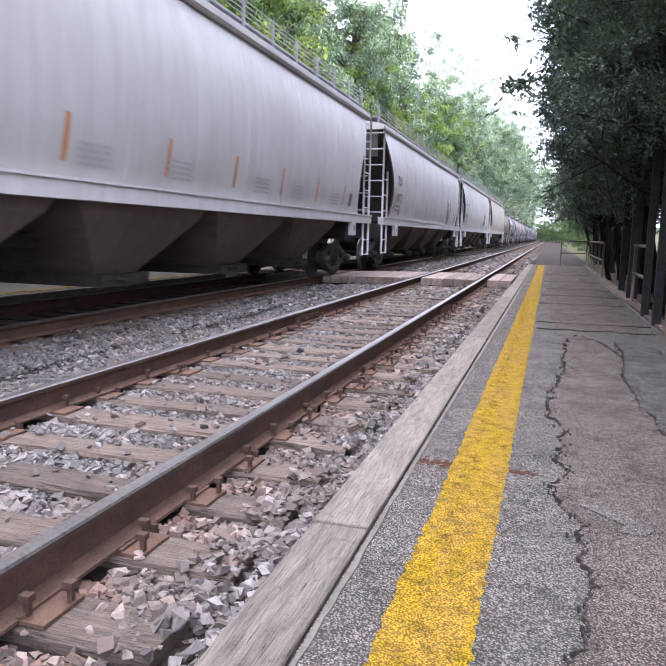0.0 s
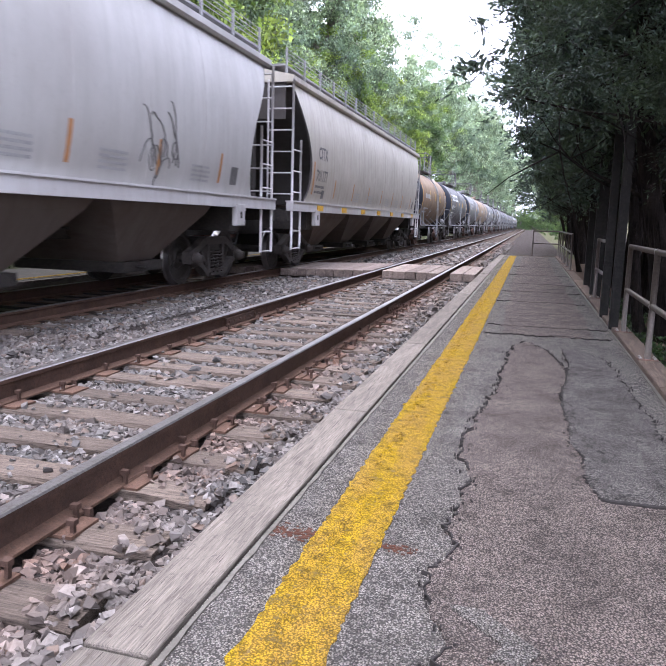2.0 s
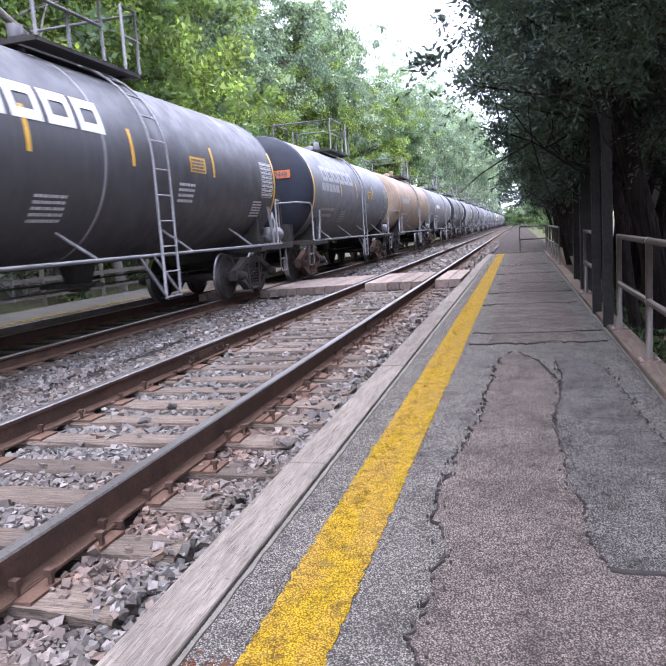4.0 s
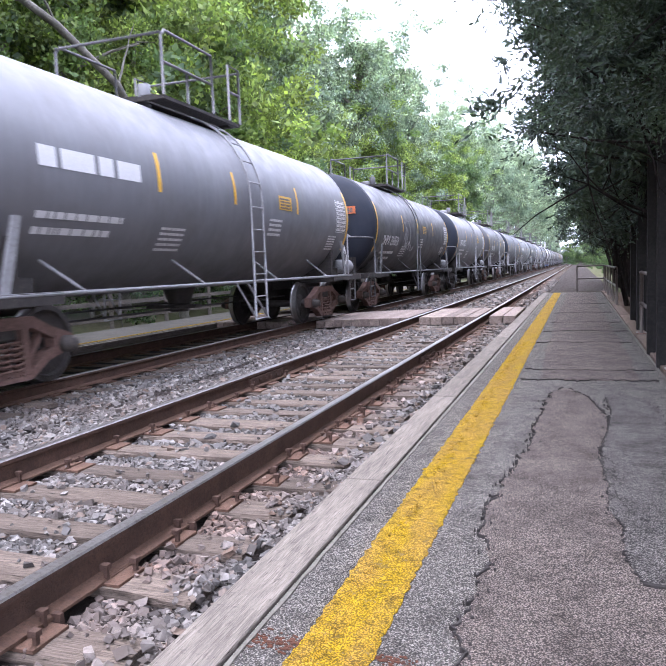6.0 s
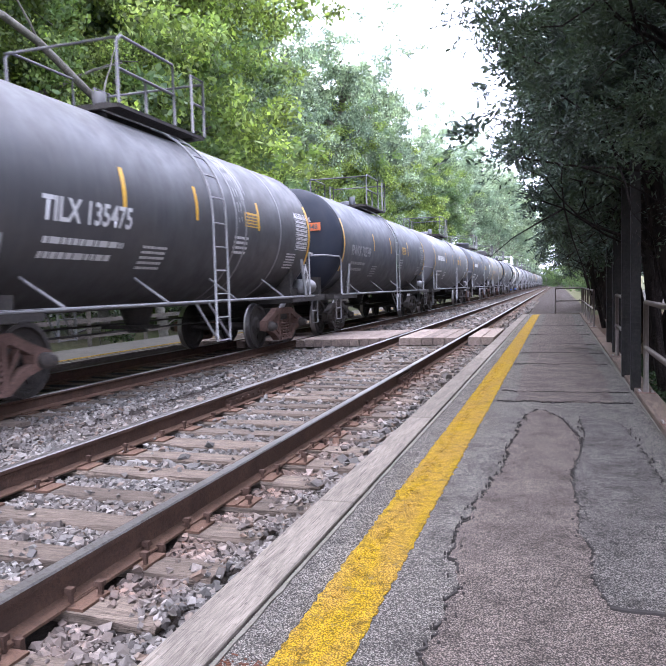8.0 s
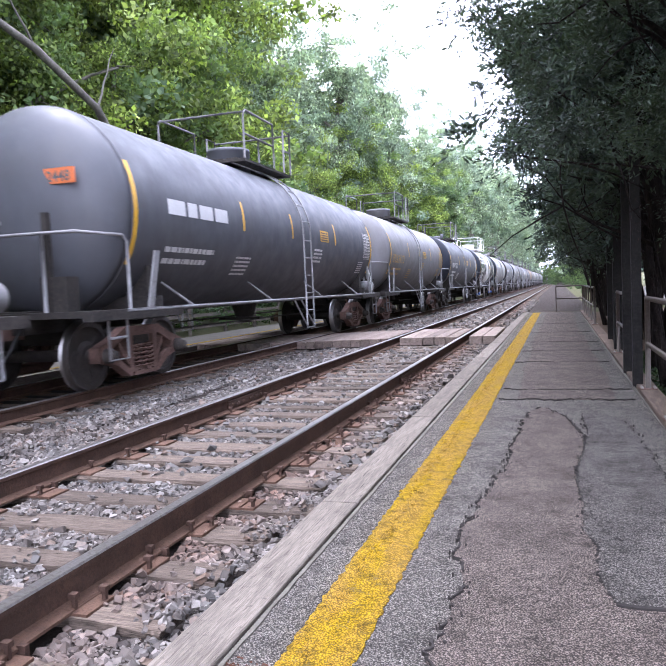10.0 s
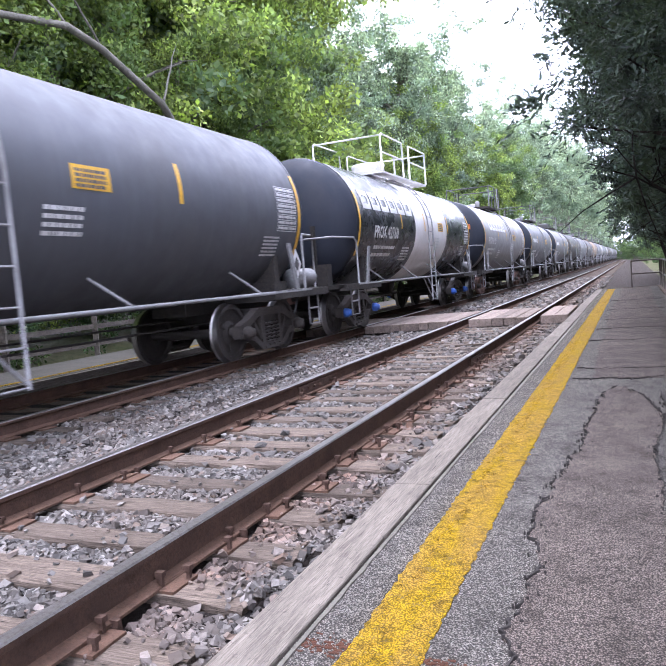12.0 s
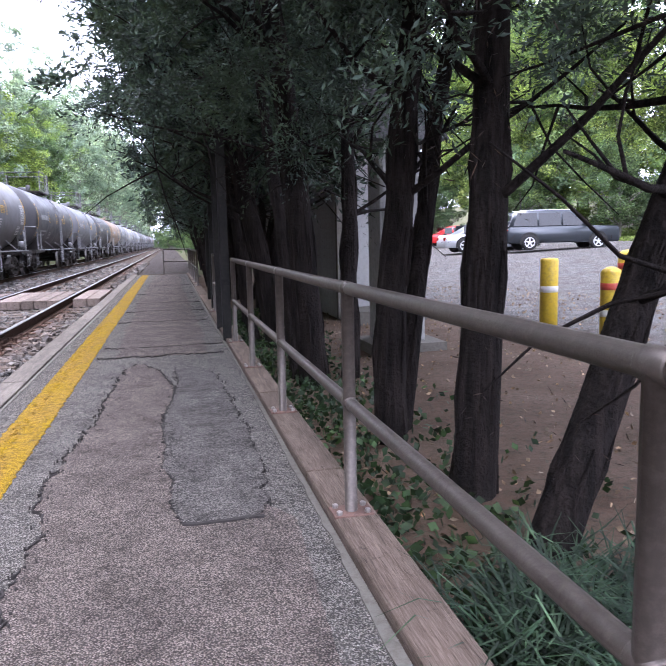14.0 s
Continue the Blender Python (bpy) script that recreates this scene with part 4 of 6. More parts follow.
def broadleaf(seed, height, spread, leaf, n_clump, per, bark, label, leaf_size=0.17, low=0.22):
    """A leafy tree: tapered trunk, limbs, and a ragged crown of leaf clumps."""
    rng = np.random.default_rng(seed)
    tree = tagged(group_of("tree"), label, "tree", "trees along the line")
    bm = bmesh.new()
    trunk = limb(bm, rng, (0, 0, -0.4), (rng.normal(0, 0.05), rng.normal(0, 0.05), 1), height * 0.8, height * 0.02, height * 0.006, 0.25, 8, 9)
    tips = []
    for k in range(16):
        z = rng.uniform(low, 0.95)
        p = trunk[min(8, int(z * 8))]
        a = rng.uniform(0, 6.283)
        up = rng.uniform(0.15, 0.9)
        pts = limb(bm, rng, p, (math.cos(a), math.sin(a), up), spread * rng.uniform(0.55, 1.0) * (1.15 - 0.5 * z), 0.007 * height, 0.018, 0.6, 5, 6)
        tips += [pts[3], pts[4], pts[5]]
        for _ in range(2):
            q = limb(bm, rng, pts[rng.integers(2, 5)], rng.normal(0, 1, 3) + np.array([0, 0, 0.4]), spread * 0.35, 0.02, 0.008, 0.6, 3, 5)
            tips.append(q[-1])
    part("trunk", bm, bark, tree, smooth=True)
    tips = np.array([tuple(t) for t in tips])
    c = tips[rng.integers(0, len(tips), n_clump)] + rng.normal(0, spread * 0.16, (n_clump, 3))
    extra = rng.normal(0, 1, (n_clump // 2, 3)) * np.array([spread * 0.42, spread * 0.42, height * 0.2]) + np.array([0, 0, height * 0.62])
    c = np.concatenate([c, extra])
    c[:, 2] = np.clip(c[:, 2], height * low * 0.6, height * 1.02)
    co = leaves(rng, c, spread * 0.125, per, leaf_size, leaf_size * 0.62, 0.7)
    crown = new("crown", quads_mesh("crown", co, leaf))
    crown.parent = tree
    return tree


def place(tree, rows):
    for i, (x, y, s, r) in enumerate(rows):
        m = pose(x, y, ground_height(x, y), 0, 0, r) @ Matrix.Diagonal((s, s, s, 1))
        if i == 0:
            tree.matrix_basis = m
        else:
            copy_thing(tree, m)


def build_woods():
    a = broadleaf(1, 13, 4.2, LEAF_BRIGHT, 340, 150, BARK_PALE, "tall broadleaf tree with bright yellow-green leaves", 0.15)
    b = broadleaf(2, 16, 4.6, LEAF_MID, 300, 140, BARK_PALE, "tall dense mid-green broadleaf tree", 0.17)
    c = broadleaf(3, 17, 4.4, LEAF_HAZE, 240, 130, BARK_PALE, "tall tree farther along the line, leaves tinted blue-green for haze")
    d = broadleaf(4, 5.5, 3.0, LEAF_DEEP, 170, 110, BARK_PALE, "deep green shrubby undergrowth tree", 0.11, 0.05)
    e = broadleaf(5, 9, 3.8, LEAF_BRIGHT, 190, 130, BARK_PALE, "leaning yellow-green understorey tree", 0.11, 0.12)
    rng = np.random.default_rng(9)
    R = lambda: rng.uniform(0, 360)
    place(a, [(-12.8, 23.5, 1.2, 20), (-13.4, 31, 1.3, 140), (-12.6, 15.5, 1.2, 250), (-16.5, 27, 1.5, 40), (-13.0, 8, 1.1, R()), (-16, 38, 1.4, R()), (-13, 58, 0.9, R()), (-13.5, 84, 1.0, R()), (34, 44, 1.1, R()), (27, 57, 1.1, R())])
    place(b, [(-17, 19, 1.3, 10), (-17.5, 34, 1.3, 200), (-18, 10, 1.2, R()), (-19, 45, 1.3, R()), (-13, 97, 0.95, R()), (-20, 25, 1.4, R()), (-17, -2, 1.2, R()), (-18, -14, 1.2, R()), (30, 52, 1.1, R()), (40, 48, 1.2, R()), (33, 62, 1.2, R()), (35, 72, 1.2, R()), (46, 40, 1.2, R()), (40, 33, 1.2, R()), (38, 16, 1.1, R()), (24, 66, 1.2, R()), (-22, 2, 1.3, R()), (16, 84, 1.1, R()), (-15.5, 5, 1.1, R())])
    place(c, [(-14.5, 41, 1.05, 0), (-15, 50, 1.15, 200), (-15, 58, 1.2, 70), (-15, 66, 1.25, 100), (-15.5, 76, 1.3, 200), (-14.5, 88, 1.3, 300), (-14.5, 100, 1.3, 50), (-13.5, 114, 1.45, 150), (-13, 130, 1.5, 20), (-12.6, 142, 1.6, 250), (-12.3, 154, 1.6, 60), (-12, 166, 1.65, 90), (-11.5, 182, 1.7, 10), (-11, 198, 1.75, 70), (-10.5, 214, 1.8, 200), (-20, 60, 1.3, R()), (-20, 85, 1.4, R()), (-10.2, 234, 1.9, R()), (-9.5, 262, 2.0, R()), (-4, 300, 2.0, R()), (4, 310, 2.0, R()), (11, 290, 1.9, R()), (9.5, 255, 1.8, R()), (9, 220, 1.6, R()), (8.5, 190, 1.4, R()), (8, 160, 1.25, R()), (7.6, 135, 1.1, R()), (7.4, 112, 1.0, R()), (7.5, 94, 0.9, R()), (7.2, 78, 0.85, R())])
    place(d, [(-10.6, 6, 0.9, R()), (-10.7, 11, 0.9, R()), (-10.8, 15.5, 0.95, R()), (-10.7, 20, 0.9, R()), (-10.9, 24.5, 0.95, R()), (-10.6, 29, 0.9, R()), (-10.9, 34, 1.0, R()), (-10.7, 40, 0.95, R()), (-11, 46, 1.0, R()), (-10.8, 53, 1.0, R()), (-10.5, 61, 1.0, R()), (-10.4, 70, 1.0, R()), (-10.2, 80, 1.0, R()), (-10, 92, 1.0, R()), (-9.8, 106, 1.0, R()), (-9.5, 122, 1.0, R()), (5.6, 72, 0.8, R()), (5.8, 84, 0.8, R()), (5.6, 98, 0.9, R()), (5.4, 115, 0.9, R()), (5.4, 135, 1.0, R()), (5.2, 160, 1.0, R()), (5, 200, 1.1, R()), (4.5, 245, 1.2, R()), (1.5, 262, 1.2, R()), (3, 215, 1.2, R()), (2.4, 236, 1.2, R()), (0.8, 290, 1.6, R()), (-2, 285, 1.6, R()), (27.5, 44, 1.1, R()), (31, 38.5, 1.2, R()), (34.5, 33, 1.2, R()), (24.5, 50, 1.2, R()), (21, 58, 1.2, R()), (38, 27, 1.2, R()), (17, 68, 1.3, R())])
    place(e, [(-11.8, 19.5, 1.1, R()), (-12, 27.5, 1.1, R()), (-12.2, 36, 1.1, R()), (-12, 47, 1.0, R()), (-12, 12, 1.1, R()), (-12.4, 66, 1.0, R()), (29.5, 47, 1.2, R()), (33, 41, 1.3, R()), (36.5, 35, 1.3, R()), (25.5, 54, 1.3, R())])
    # bare pale tree whose stem arches out of the leaves over the far platform
    rng = np.random.default_rng(77)
    t = tagged(group_of("leaning_tree", -9.2, 26.6, -0.3), "bare pale trunk arching out of the green leaves", "tree")
    bm = bmesh.new()
    stem = [(0, 0, 0), (0.05, -0.5, 1.9), (0.2, -1.3, 3.7), (0.4, -2.1, 5.0), (0.6, -3.5, 6.1), (0.62, -5.6, 6.9), (0.6, -6.6, 7.12), (0.55, -8.3, 6.86), (0.4, -10.2, 6.75), (0.3, -11.6, 6.95)]
    add_tube(bm, stem, [0.15, 0.135, 0.12, 0.105, 0.095, 0.088, 0.082, 0.07, 0.05, 0.02], 9)
    for k, d, ln in ((4, (0.2, 0.5, 1.0), 2.2), (5, (0.3, -0.7, 0.9), 2.4), (6, (-0.3, -0.2, 1.0), 1.8), (7, (0.4, -1.0, -0.3), 1.7), (7, (0.1, -0.5, 1.0), 1.6)):
        limb(bm, rng, stem[k], d, ln, 0.035, 0.008, 0.7, 6, 6)
    part("trunk", bm, BARK_PALE, t, smooth=True)


def sprays(rng, centres, per, twigs, reach, size):
    """Scale-leaf sprays: thin needles set along drooping twigs that fan out from each centre."""
    c = np.asarray(centres, float)
    m = len(c)
    d = rng.normal(size=(m, twigs, 3)) * np.array([1, 1, 0.7])
    d /= np.linalg.norm(d, axis=2, keepdims=True)
    ln = reach * rng.uniform(0.45, 1.15, (m, twigs, 1))
    k = per // twigs
    u = rng.random((m, twigs, k, 1)) ** 0.8
    p = c[:, None, None] + (d * ln)[:, :, None] * u + rng.normal(0, 1, (m, twigs, k, 3)) * (0.05 - 0.03 * u)
    p[..., 2] -= 0.12 * u[..., 0] ** 2
    a = d[:, :, None] + rng.normal(0, 0.45, (m, twigs, k, 3))
    a /= np.linalg.norm(a, axis=3, keepdims=True)
    w = np.cross(a, rng.normal(size=a.shape))
    w /= np.linalg.norm(w, axis=3, keepdims=True) + 1e-9
    l = size * rng.uniform(0.6, 1.4, (m, twigs, k, 1))
    q = np.stack([p - a * l * 0.5, p + w * l * 0.15, p + a * l * 0.5, p - w * l * 0.15], 3)
    return q.reshape(-1, 4, 3)


def cedar(seed, height, crown_r, base, trunks, label, per=512, size=0.05, bend=0.55, reach=0.0):
    """A dark juniper: shaggy leaning stems, bare dead twigs below and heavy sprays above."""
    rng = np.random.default_rng(seed)
    tree = tagged(group_of("cedar"), label, "cedar tree", "cedars beside the platform")
    bm = bmesh.new()
    tips, dead, stems = [], [], []
    for dx, dy, lx, ly, r in trunks:
        pts = limb(bm, rng, (dx, dy, -0.3), (lx, ly, 1), height * 0.86, r, r * 0.25, bend, 12, 12)
        stems.append((pts, r))
        for k in range(17):
            i = rng.integers(3, 13)
            a = rng.uniform(0, 6.283)
            ln = crown_r * rng.uniform(0.5, 1.1) * (1.2 - 0.055 * i)
            q = limb(bm, rng, pts[i], (math.cos(a) - reach, math.sin(a), rng.uniform(0.1, 0.75)), ln * 0.7, r * 0.22, 0.008, 0.6, 5, 6)
            if pts[i].z > base:
                tips += [q[3], q[4], q[5]] + [q[2]]
            for _ in range(3):
                s = limb(bm, rng, q[rng.integers(2, 5)], rng.normal(0, 1, 3) + np.array([0, 0, 0.1]), ln * 0.4, 0.012, 0.004, 0.7, 3, 4)
                (tips if s[-1].z > base else dead).append(s[-1])
    # ridges of shredding bark
    for pts, r in stems:
        for k in range(46):
            a, i = rng.uniform(0, 6.283), rng.integers(0, 4)
            out = Vector((math.cos(a), math.sin(a), 0))
            p, q = pts[i].lerp(pts[i + 1], 0.1), pts[i].lerp(pts[i + 1], rng.uniform(0.5, 0.95))
            w = r * (1 - 0.0625 * i) * 0.97
            add_tube(bm, [p + out * w, p.lerp(q, 0.5) + out * (w + 0.004), q + out * w * 0.97], [0.005, rng.uniform(0.008, 0.02), 0.004], 5)
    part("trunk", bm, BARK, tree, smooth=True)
    tips = np.array([tuple(t) for t in tips])
    tips = tips[tips[:, 2] > base * 0.9]
    n = 190
    c = tips[rng.integers(0, len(tips), n)] + np.clip(rng.normal(0, 0.28, (n, 3)), -0.4, 0.4)
    fill = np.clip(rng.normal(0, 1, (170, 3)), -1.35, 1.35) * np.array([crown_r * 0.56, crown_r * 0.56, height * 0.22]) + np.array([-0.5 * reach, 0, height * 0.6])
    c = np.concatenate([c, fill[fill[:, 2] > base + 0.5 * np.hypot(fill[:, 0], fill[:, 1])]])
    co = sprays(rng, c, per, 20, 0.5, size)
    crown = new("crown", quads_mesh("crown", co, CEDAR_LEAF))
    crown.parent = tree
    if dead:
        d = np.array([tuple(t) for t in dead])
        ob = tagged(new("dry_foliage", quads_mesh("dry_foliage", leaves(rng, d, 0.26, 16, 0.06, 0.005, 0.8, 0.3), CEDAR_DEAD)), kind="stuff")
        ob.parent = tree
    return tree


def build_cedars():
    g = lambda x, y: ground_height(x, y)
    one = cedar(31, 8.5, 2.5, 2.5, [(0, 0, 0.09, 0.03, 0.125)], "old dark cedar with a shaggy upright trunk beside the railing", bend=0.2)
    one.matrix_basis = pose(3.7, 11.35, g(3.7, 11.4))
    two = cedar(32, 9.0, 2.5, 2.5, [(0, 0, -0.03, 0.05, 0.12), (0.1, 0.25, 0.22, 0.12, 0.085)], "twin-stemmed dark cedar leaning over the platform", reach=0.12)
    two.matrix_basis = pose(3.62, 12.45, g(3.6, 12.4))
    lean = cedar(33, 7.0, 2.4, 2.6, [(0, 0, 0.45, 0.15, 0.115)], "young dark cedar leaning away from the railing", bend=0.3)
    lean.matrix_basis = pose(3.64, 10.62, g(3.6, 10.6))
    three = cedar(34, 9.5, 2.7, 2.3, [(0, 0, -0.10, 0.02, 0.15), (0.35, 0.1, 0.15, 0.25, 0.1), (-0.1, 0.35, -0.08, 0.2, 0.08)], "broad many-stemmed dark cedar overhanging the platform", reach=0.12)
    three.matrix_basis = pose(3.55, 14.6, g(3.5, 14.6))
    three = cedar(35, 9.5, 3.1, 2.2, [(0, 0, -0.10, 0.02, 0.15), (0.35, 0.1, 0.15, 0.25, 0.1), (-0.1, 0.35, -0.08, 0.2, 0.08)], "broad many-stemmed dark cedar overhanging the platform", 300, 0.1, reach=0.12)
    three.matrix_basis = pose(3.9, 36.2, g(3.9, 36.2))
    two = cedar(36, 9.0, 3.0, 2.2, [(0, 0, -0.03, 0.05, 0.13), (0.1, 0.25, 0.22, 0.12, 0.09)], "twin-stemmed dark cedar leaning over the platform", 300, 0.1, reach=0.12)
    two.matrix_basis = pose(4.3, 47.0, g(4.3, 47.0))
    for x, y, s, r in ((3.6, 17.3, 1.0, 25), (3.75, 20.0, 1.0, 200), (3.7, 25.2, 1.0, 310), (3.8, 31.0, 0.95, 60), (3.9, 38.0, 0.9, 250), (4.0, 45.0, 0.85, 20), (4.4, 54.0, 0.85, 100), (4.8, 64.0, 0.8, 300)):
        copy_thing(three, pose(x, y, g(x, y), 0, 0, r) @ Matrix.Diagonal((s, s, s, 1)))
    for x, y, s, r in ((4.0, 22.6, 1.0, 140), (3.8, 28.0, 1.0, 20), (4.2, 34.5, 1.0, 230), (4.3, 41.5, 0.95, 80), (4.9, 49.0, 0.9, 10), (5.4, 58.0, 0.9, 200)):
        copy_thing(two, pose(x, y, g(x, y), 0, 0, r) @ Matrix.Diagonal((s, s, s, 1)))
    copy_thing(one, pose(5.6, 11.6, g(5.6, 11.6), 0, 0, 160))
    copy_thing(one, pose(4.9, 9.3, g(4.9, 9.3), 0, 0, 70))


# ---- verge plants ----
def build_verge():
    rng = np.random.default_rng(41)
    n = 5200
    x, y = rng.uniform(3.03, 4.5, n), rng.uniform(8.6, 22, n)
    keep = rng.random(n) < np.clip(1.25 - (x - 3.03) * 1.1, 0.06, 1)
    x, y = x[keep], y[keep]
    z = np.array([ground_height(a, b) for a, b in zip(x, y)])
    co = leaves(rng, np.stack([x, y, z + 0.06], -1), 0.07, 2, 0.06, 0.05, 0.7)
    tagged(new("ivy", quads_mesh("ivy", co, IVY)), "low dark green ivy creeping along the kerb timber", "ivy", kind="stuff")
    # arching clumps of strap leaves
    blades = []
    for cx, cy, m, h in ((3.28, 9.9, 320, 0.5), (3.5, 10.15, 200, 0.45), (3.75, 9.75, 280, 0.5), (3.45, 9.4, 320, 0.5), (4.05, 10.05, 160, 0.4), (3.3, 8.9, 260, 0.45)):
        gz = ground_height(cx, cy)
        for _ in range(m):
            a, l = rng.uniform(0, 6.283), h * rng.uniform(0.5, 1.2)
            bx, by = cx + rng.normal(0, 0.12), cy + rng.normal(0, 0.12)
            side = np.array([-math.sin(a), math.cos(a), 0]) * 0.0075
            p = [np.array([bx, by, gz])]
            for k in range(1, 5):
                u = k / 4
                p.append(np.array([bx + math.cos(a) * l * 0.75 * u ** 1.4, by + math.sin(a) * l * 0.75 * u ** 1.4, gz + l * (1.15 * u - 0.75 * u * u * rng.uniform(0.7, 1.2))]))
            for k in range(4):
                w0, w1 = 1 - 0.18 * k, max(0.1, 1 - 0.18 * (k + 1) - (0.2 if k == 3 else 0))
                blades.append([p[k] - side * w0, p[k] + side * w0, p[k + 1] + side * w1, p[k + 1] - side * w1])
    tagged(new("lily_grass", quads_mesh("lily_grass", np.array(blades), BLADE)), "arching dark green strap-leaved grass clumps under the railing", "grass", kind="stuff")
    n = 4200
    x, y = rng.uniform(3.05, 9.5, n), rng.uniform(8.5, 24, n)
    z = np.array([ground_height(a, b) + (0.04 if a > 6.2 else 0) for a, b in zip(x, y)])
    co = leaves(rng, np.stack([x, y, z + 0.012], -1), 0.012, 1, 0.045, 0.028, 0.4)
    tagged(new("leaf_litter", quads_mesh("leaf_litter", co, LITTER)), "fallen brown leaves on dirt and asphalt", "leaf litter", kind="stuff")
    n = 26000
    x, y = rng.uniform(24.3, 36, n), rng.uniform(26, 56, n)
    z = np.array([ground_height(a, b) for a, b in zip(x, y)])
    co = leaves(rng, np.stack([x, y, z + 0.08], -1), 0.1, 1, 0.25, 0.05, 0.6, -1.0)
    tagged(new("lawn", quads_mesh("lawn", co, LAWN)), "strip of bright mown grass beyond the road", "grass", kind="stuff")


# ---- parking side ----
def build_bollards():
    for x, y, h, cap, bands in ((6.82, 15.96, 0.97, 0.0, ((0.55, SILVER_BAND),)), (7.0, 14.95, 0.86, 0.03, ((0.34, SILVER_BAND), (0.64, RED_BAND))), (8.04, 16.13, 0.95, 0.03, ((0.42, SILVER_BAND), (0.74, RED_BAND)))):
        b = tagged(group_of("bollard", x, y, ground_height(x, y)), "yellow steel bollard with reflective bands in the parking lot" if cap else "plain scuffed yellow bollard with one silver band", "bollard", "yellow bollards")
        bm = bmesh.new()
        add_lathe(bm, [(-0.2, 0.11), (h - 0.03, 0.11), (h, 0.1), (h + cap + 0.005, 0.045), (h + cap + 0.01, 0.001)], "z", 20)
        part("pipe", bm, BOLLARD, b, smooth=True)
        for z, mt in bands:
            bm = bmesh.new()
            add_lathe(bm, [(z, 0.1105), (z + 0.002, 0.1125), (z + 0.075, 0.1125), (z + 0.077, 0.1105)], "z", 20)
            part("band", bm, mt, b, smooth=True)


def build_vehicle(name, x, y, rz, paint, length, height, label, hatch=True):
    v = tagged(group_of(name, x, y, ground_height(x, y) + 0.04, rz), label, "car", "parked cars")
    L, H = length / 2, height
    belt, sill = 0.58 * H, 0.18 * H
    prof = [(-L, sill), (-L, belt * 0.82), (-L + 0.06, belt), (-0.52 * L, belt + 0.03), (-0.5 * L, belt + 0.03), (0.95 * L, belt + 0.04), (L, belt * 0.8), (L, sill)]
    bm = bmesh.new()
    secs = []
    for sx, inset in ((-0.9, 0.05), (-0.84, 0.0), (0.84, 0.0), (0.9, 0.05)):
        secs.append([(a * (1 - inset * 0.1), sx, z - inset * 0.4 * (z - sill)) for a, z in prof])
    add_loft(bm, secs)
    bmesh.ops.bevel(bm, geom=[e for e in bm.edges], offset=0.04, segments=2, affect="EDGES")
    part("body", fix(bm), paint, v, smooth=True)
    roof = [(-0.5 * L, belt), (-0.18 * L, H - 0.02), (0.1 * L, H), (0.5 * L, H - 0.01), (0.84 * L, H - 0.07), (0.985 * L, belt + 0.02)] if hatch else [(-0.4 * L, belt), (-0.1 * L, H - 0.02), (0.3 * L, H), (0.75 * L, belt + 0.02)]
    bm = bmesh.new()
    add_loft(bm, [[(a, s * (0.84 if k in (0, len(roof) - 1) else 0.66), z) for k, (a, z) in enumerate(roof)] for s in (-1, 1)])
    bmesh.ops.bevel(bm, geom=[e for e in bm.edges], offset=0.03, segments=2, affect="EDGES")
    part("cabin", fix(bm), paint, v, smooth=True)
    for s in (-1, 1):
        xs = (-0.42, 0.02, 0.44, 0.9) if hatch else (-0.3, 0.05, 0.35, 0.62)
        for a, b in zip(xs, xs[1:]):
            q0, q1 = a * L + 0.04, b * L - 0.04
            t0, t1 = max(q0, -0.14 * L), min(q1, (0.8 if hatch else 0.62) * L)
            bm = bmesh.new()
            zz = (belt + 0.05, H - 0.12)
            yy = (0.835, 0.70)
            vs = [bm.verts.new((q0, s * yy[0], zz[0])), bm.verts.new((q1, s * yy[0], zz[0])), bm.verts.new((t1, s * yy[1], zz[1])), bm.verts.new((t0, s * yy[1], zz[1]))]
            f = bm.faces.new(vs)
            r = bmesh.ops.extrude_face_region(bm, geom=[f])
            for w in [g for g in r["geom"] if isinstance(g, bmesh.types.BMVert)]:
                w.co.y += 0.012 * s
            part("side_window", fix(bm), CAR_GLASS, v)
    for a in (-0.62 * L, 0.6 * L):
        for s in (-1, 1):
            bm = bmesh.new()
            add_lathe(bm, [(-0.11, 0.22), (-0.11, 0.31), (-0.08, 0.34), (0.08, 0.34), (0.11, 0.31), (0.11, 0.22)], "y", 24)
            w = part("wheel", bm, TYRE, v, smooth=True)
            w.location = (a, s * 0.82, 0.34)
            bm = bmesh.new()
            for k in range(5):
                add_box(bm, -0.03, 0.03, s * 0.085, s * 0.115, 0.03, 0.2, Matrix.Rotation(k * 1.2566, 4, "Y"))
            add_lathe(bm, [(s * 0.07, 0.05), (s * 0.12, 0.05)], "y", 12)
            add_lathe(bm, [(s * 0.09, 0.19), (s * 0.115, 0.19), (s * 0.115, 0.225), (s * 0.09, 0.225)], "y", 24)
            part("rim", bm, RIM, w)
        for s in (-1, 1):
            bm = bmesh.new()
            add_lathe(bm, [(s * 0.0, 0.001), (s * 0.0, 0.42), (s * 0.02, 0.42), (s * 0.02, 0.001)], "y", 24, (a, s * 0.885, 0.36))
            bmesh.ops.delete(bm, geom=[w for w in bm.verts if w.co.z < 0.2], context="VERTS")
            part("wheel_arch", fix(bm), TYRE, v)
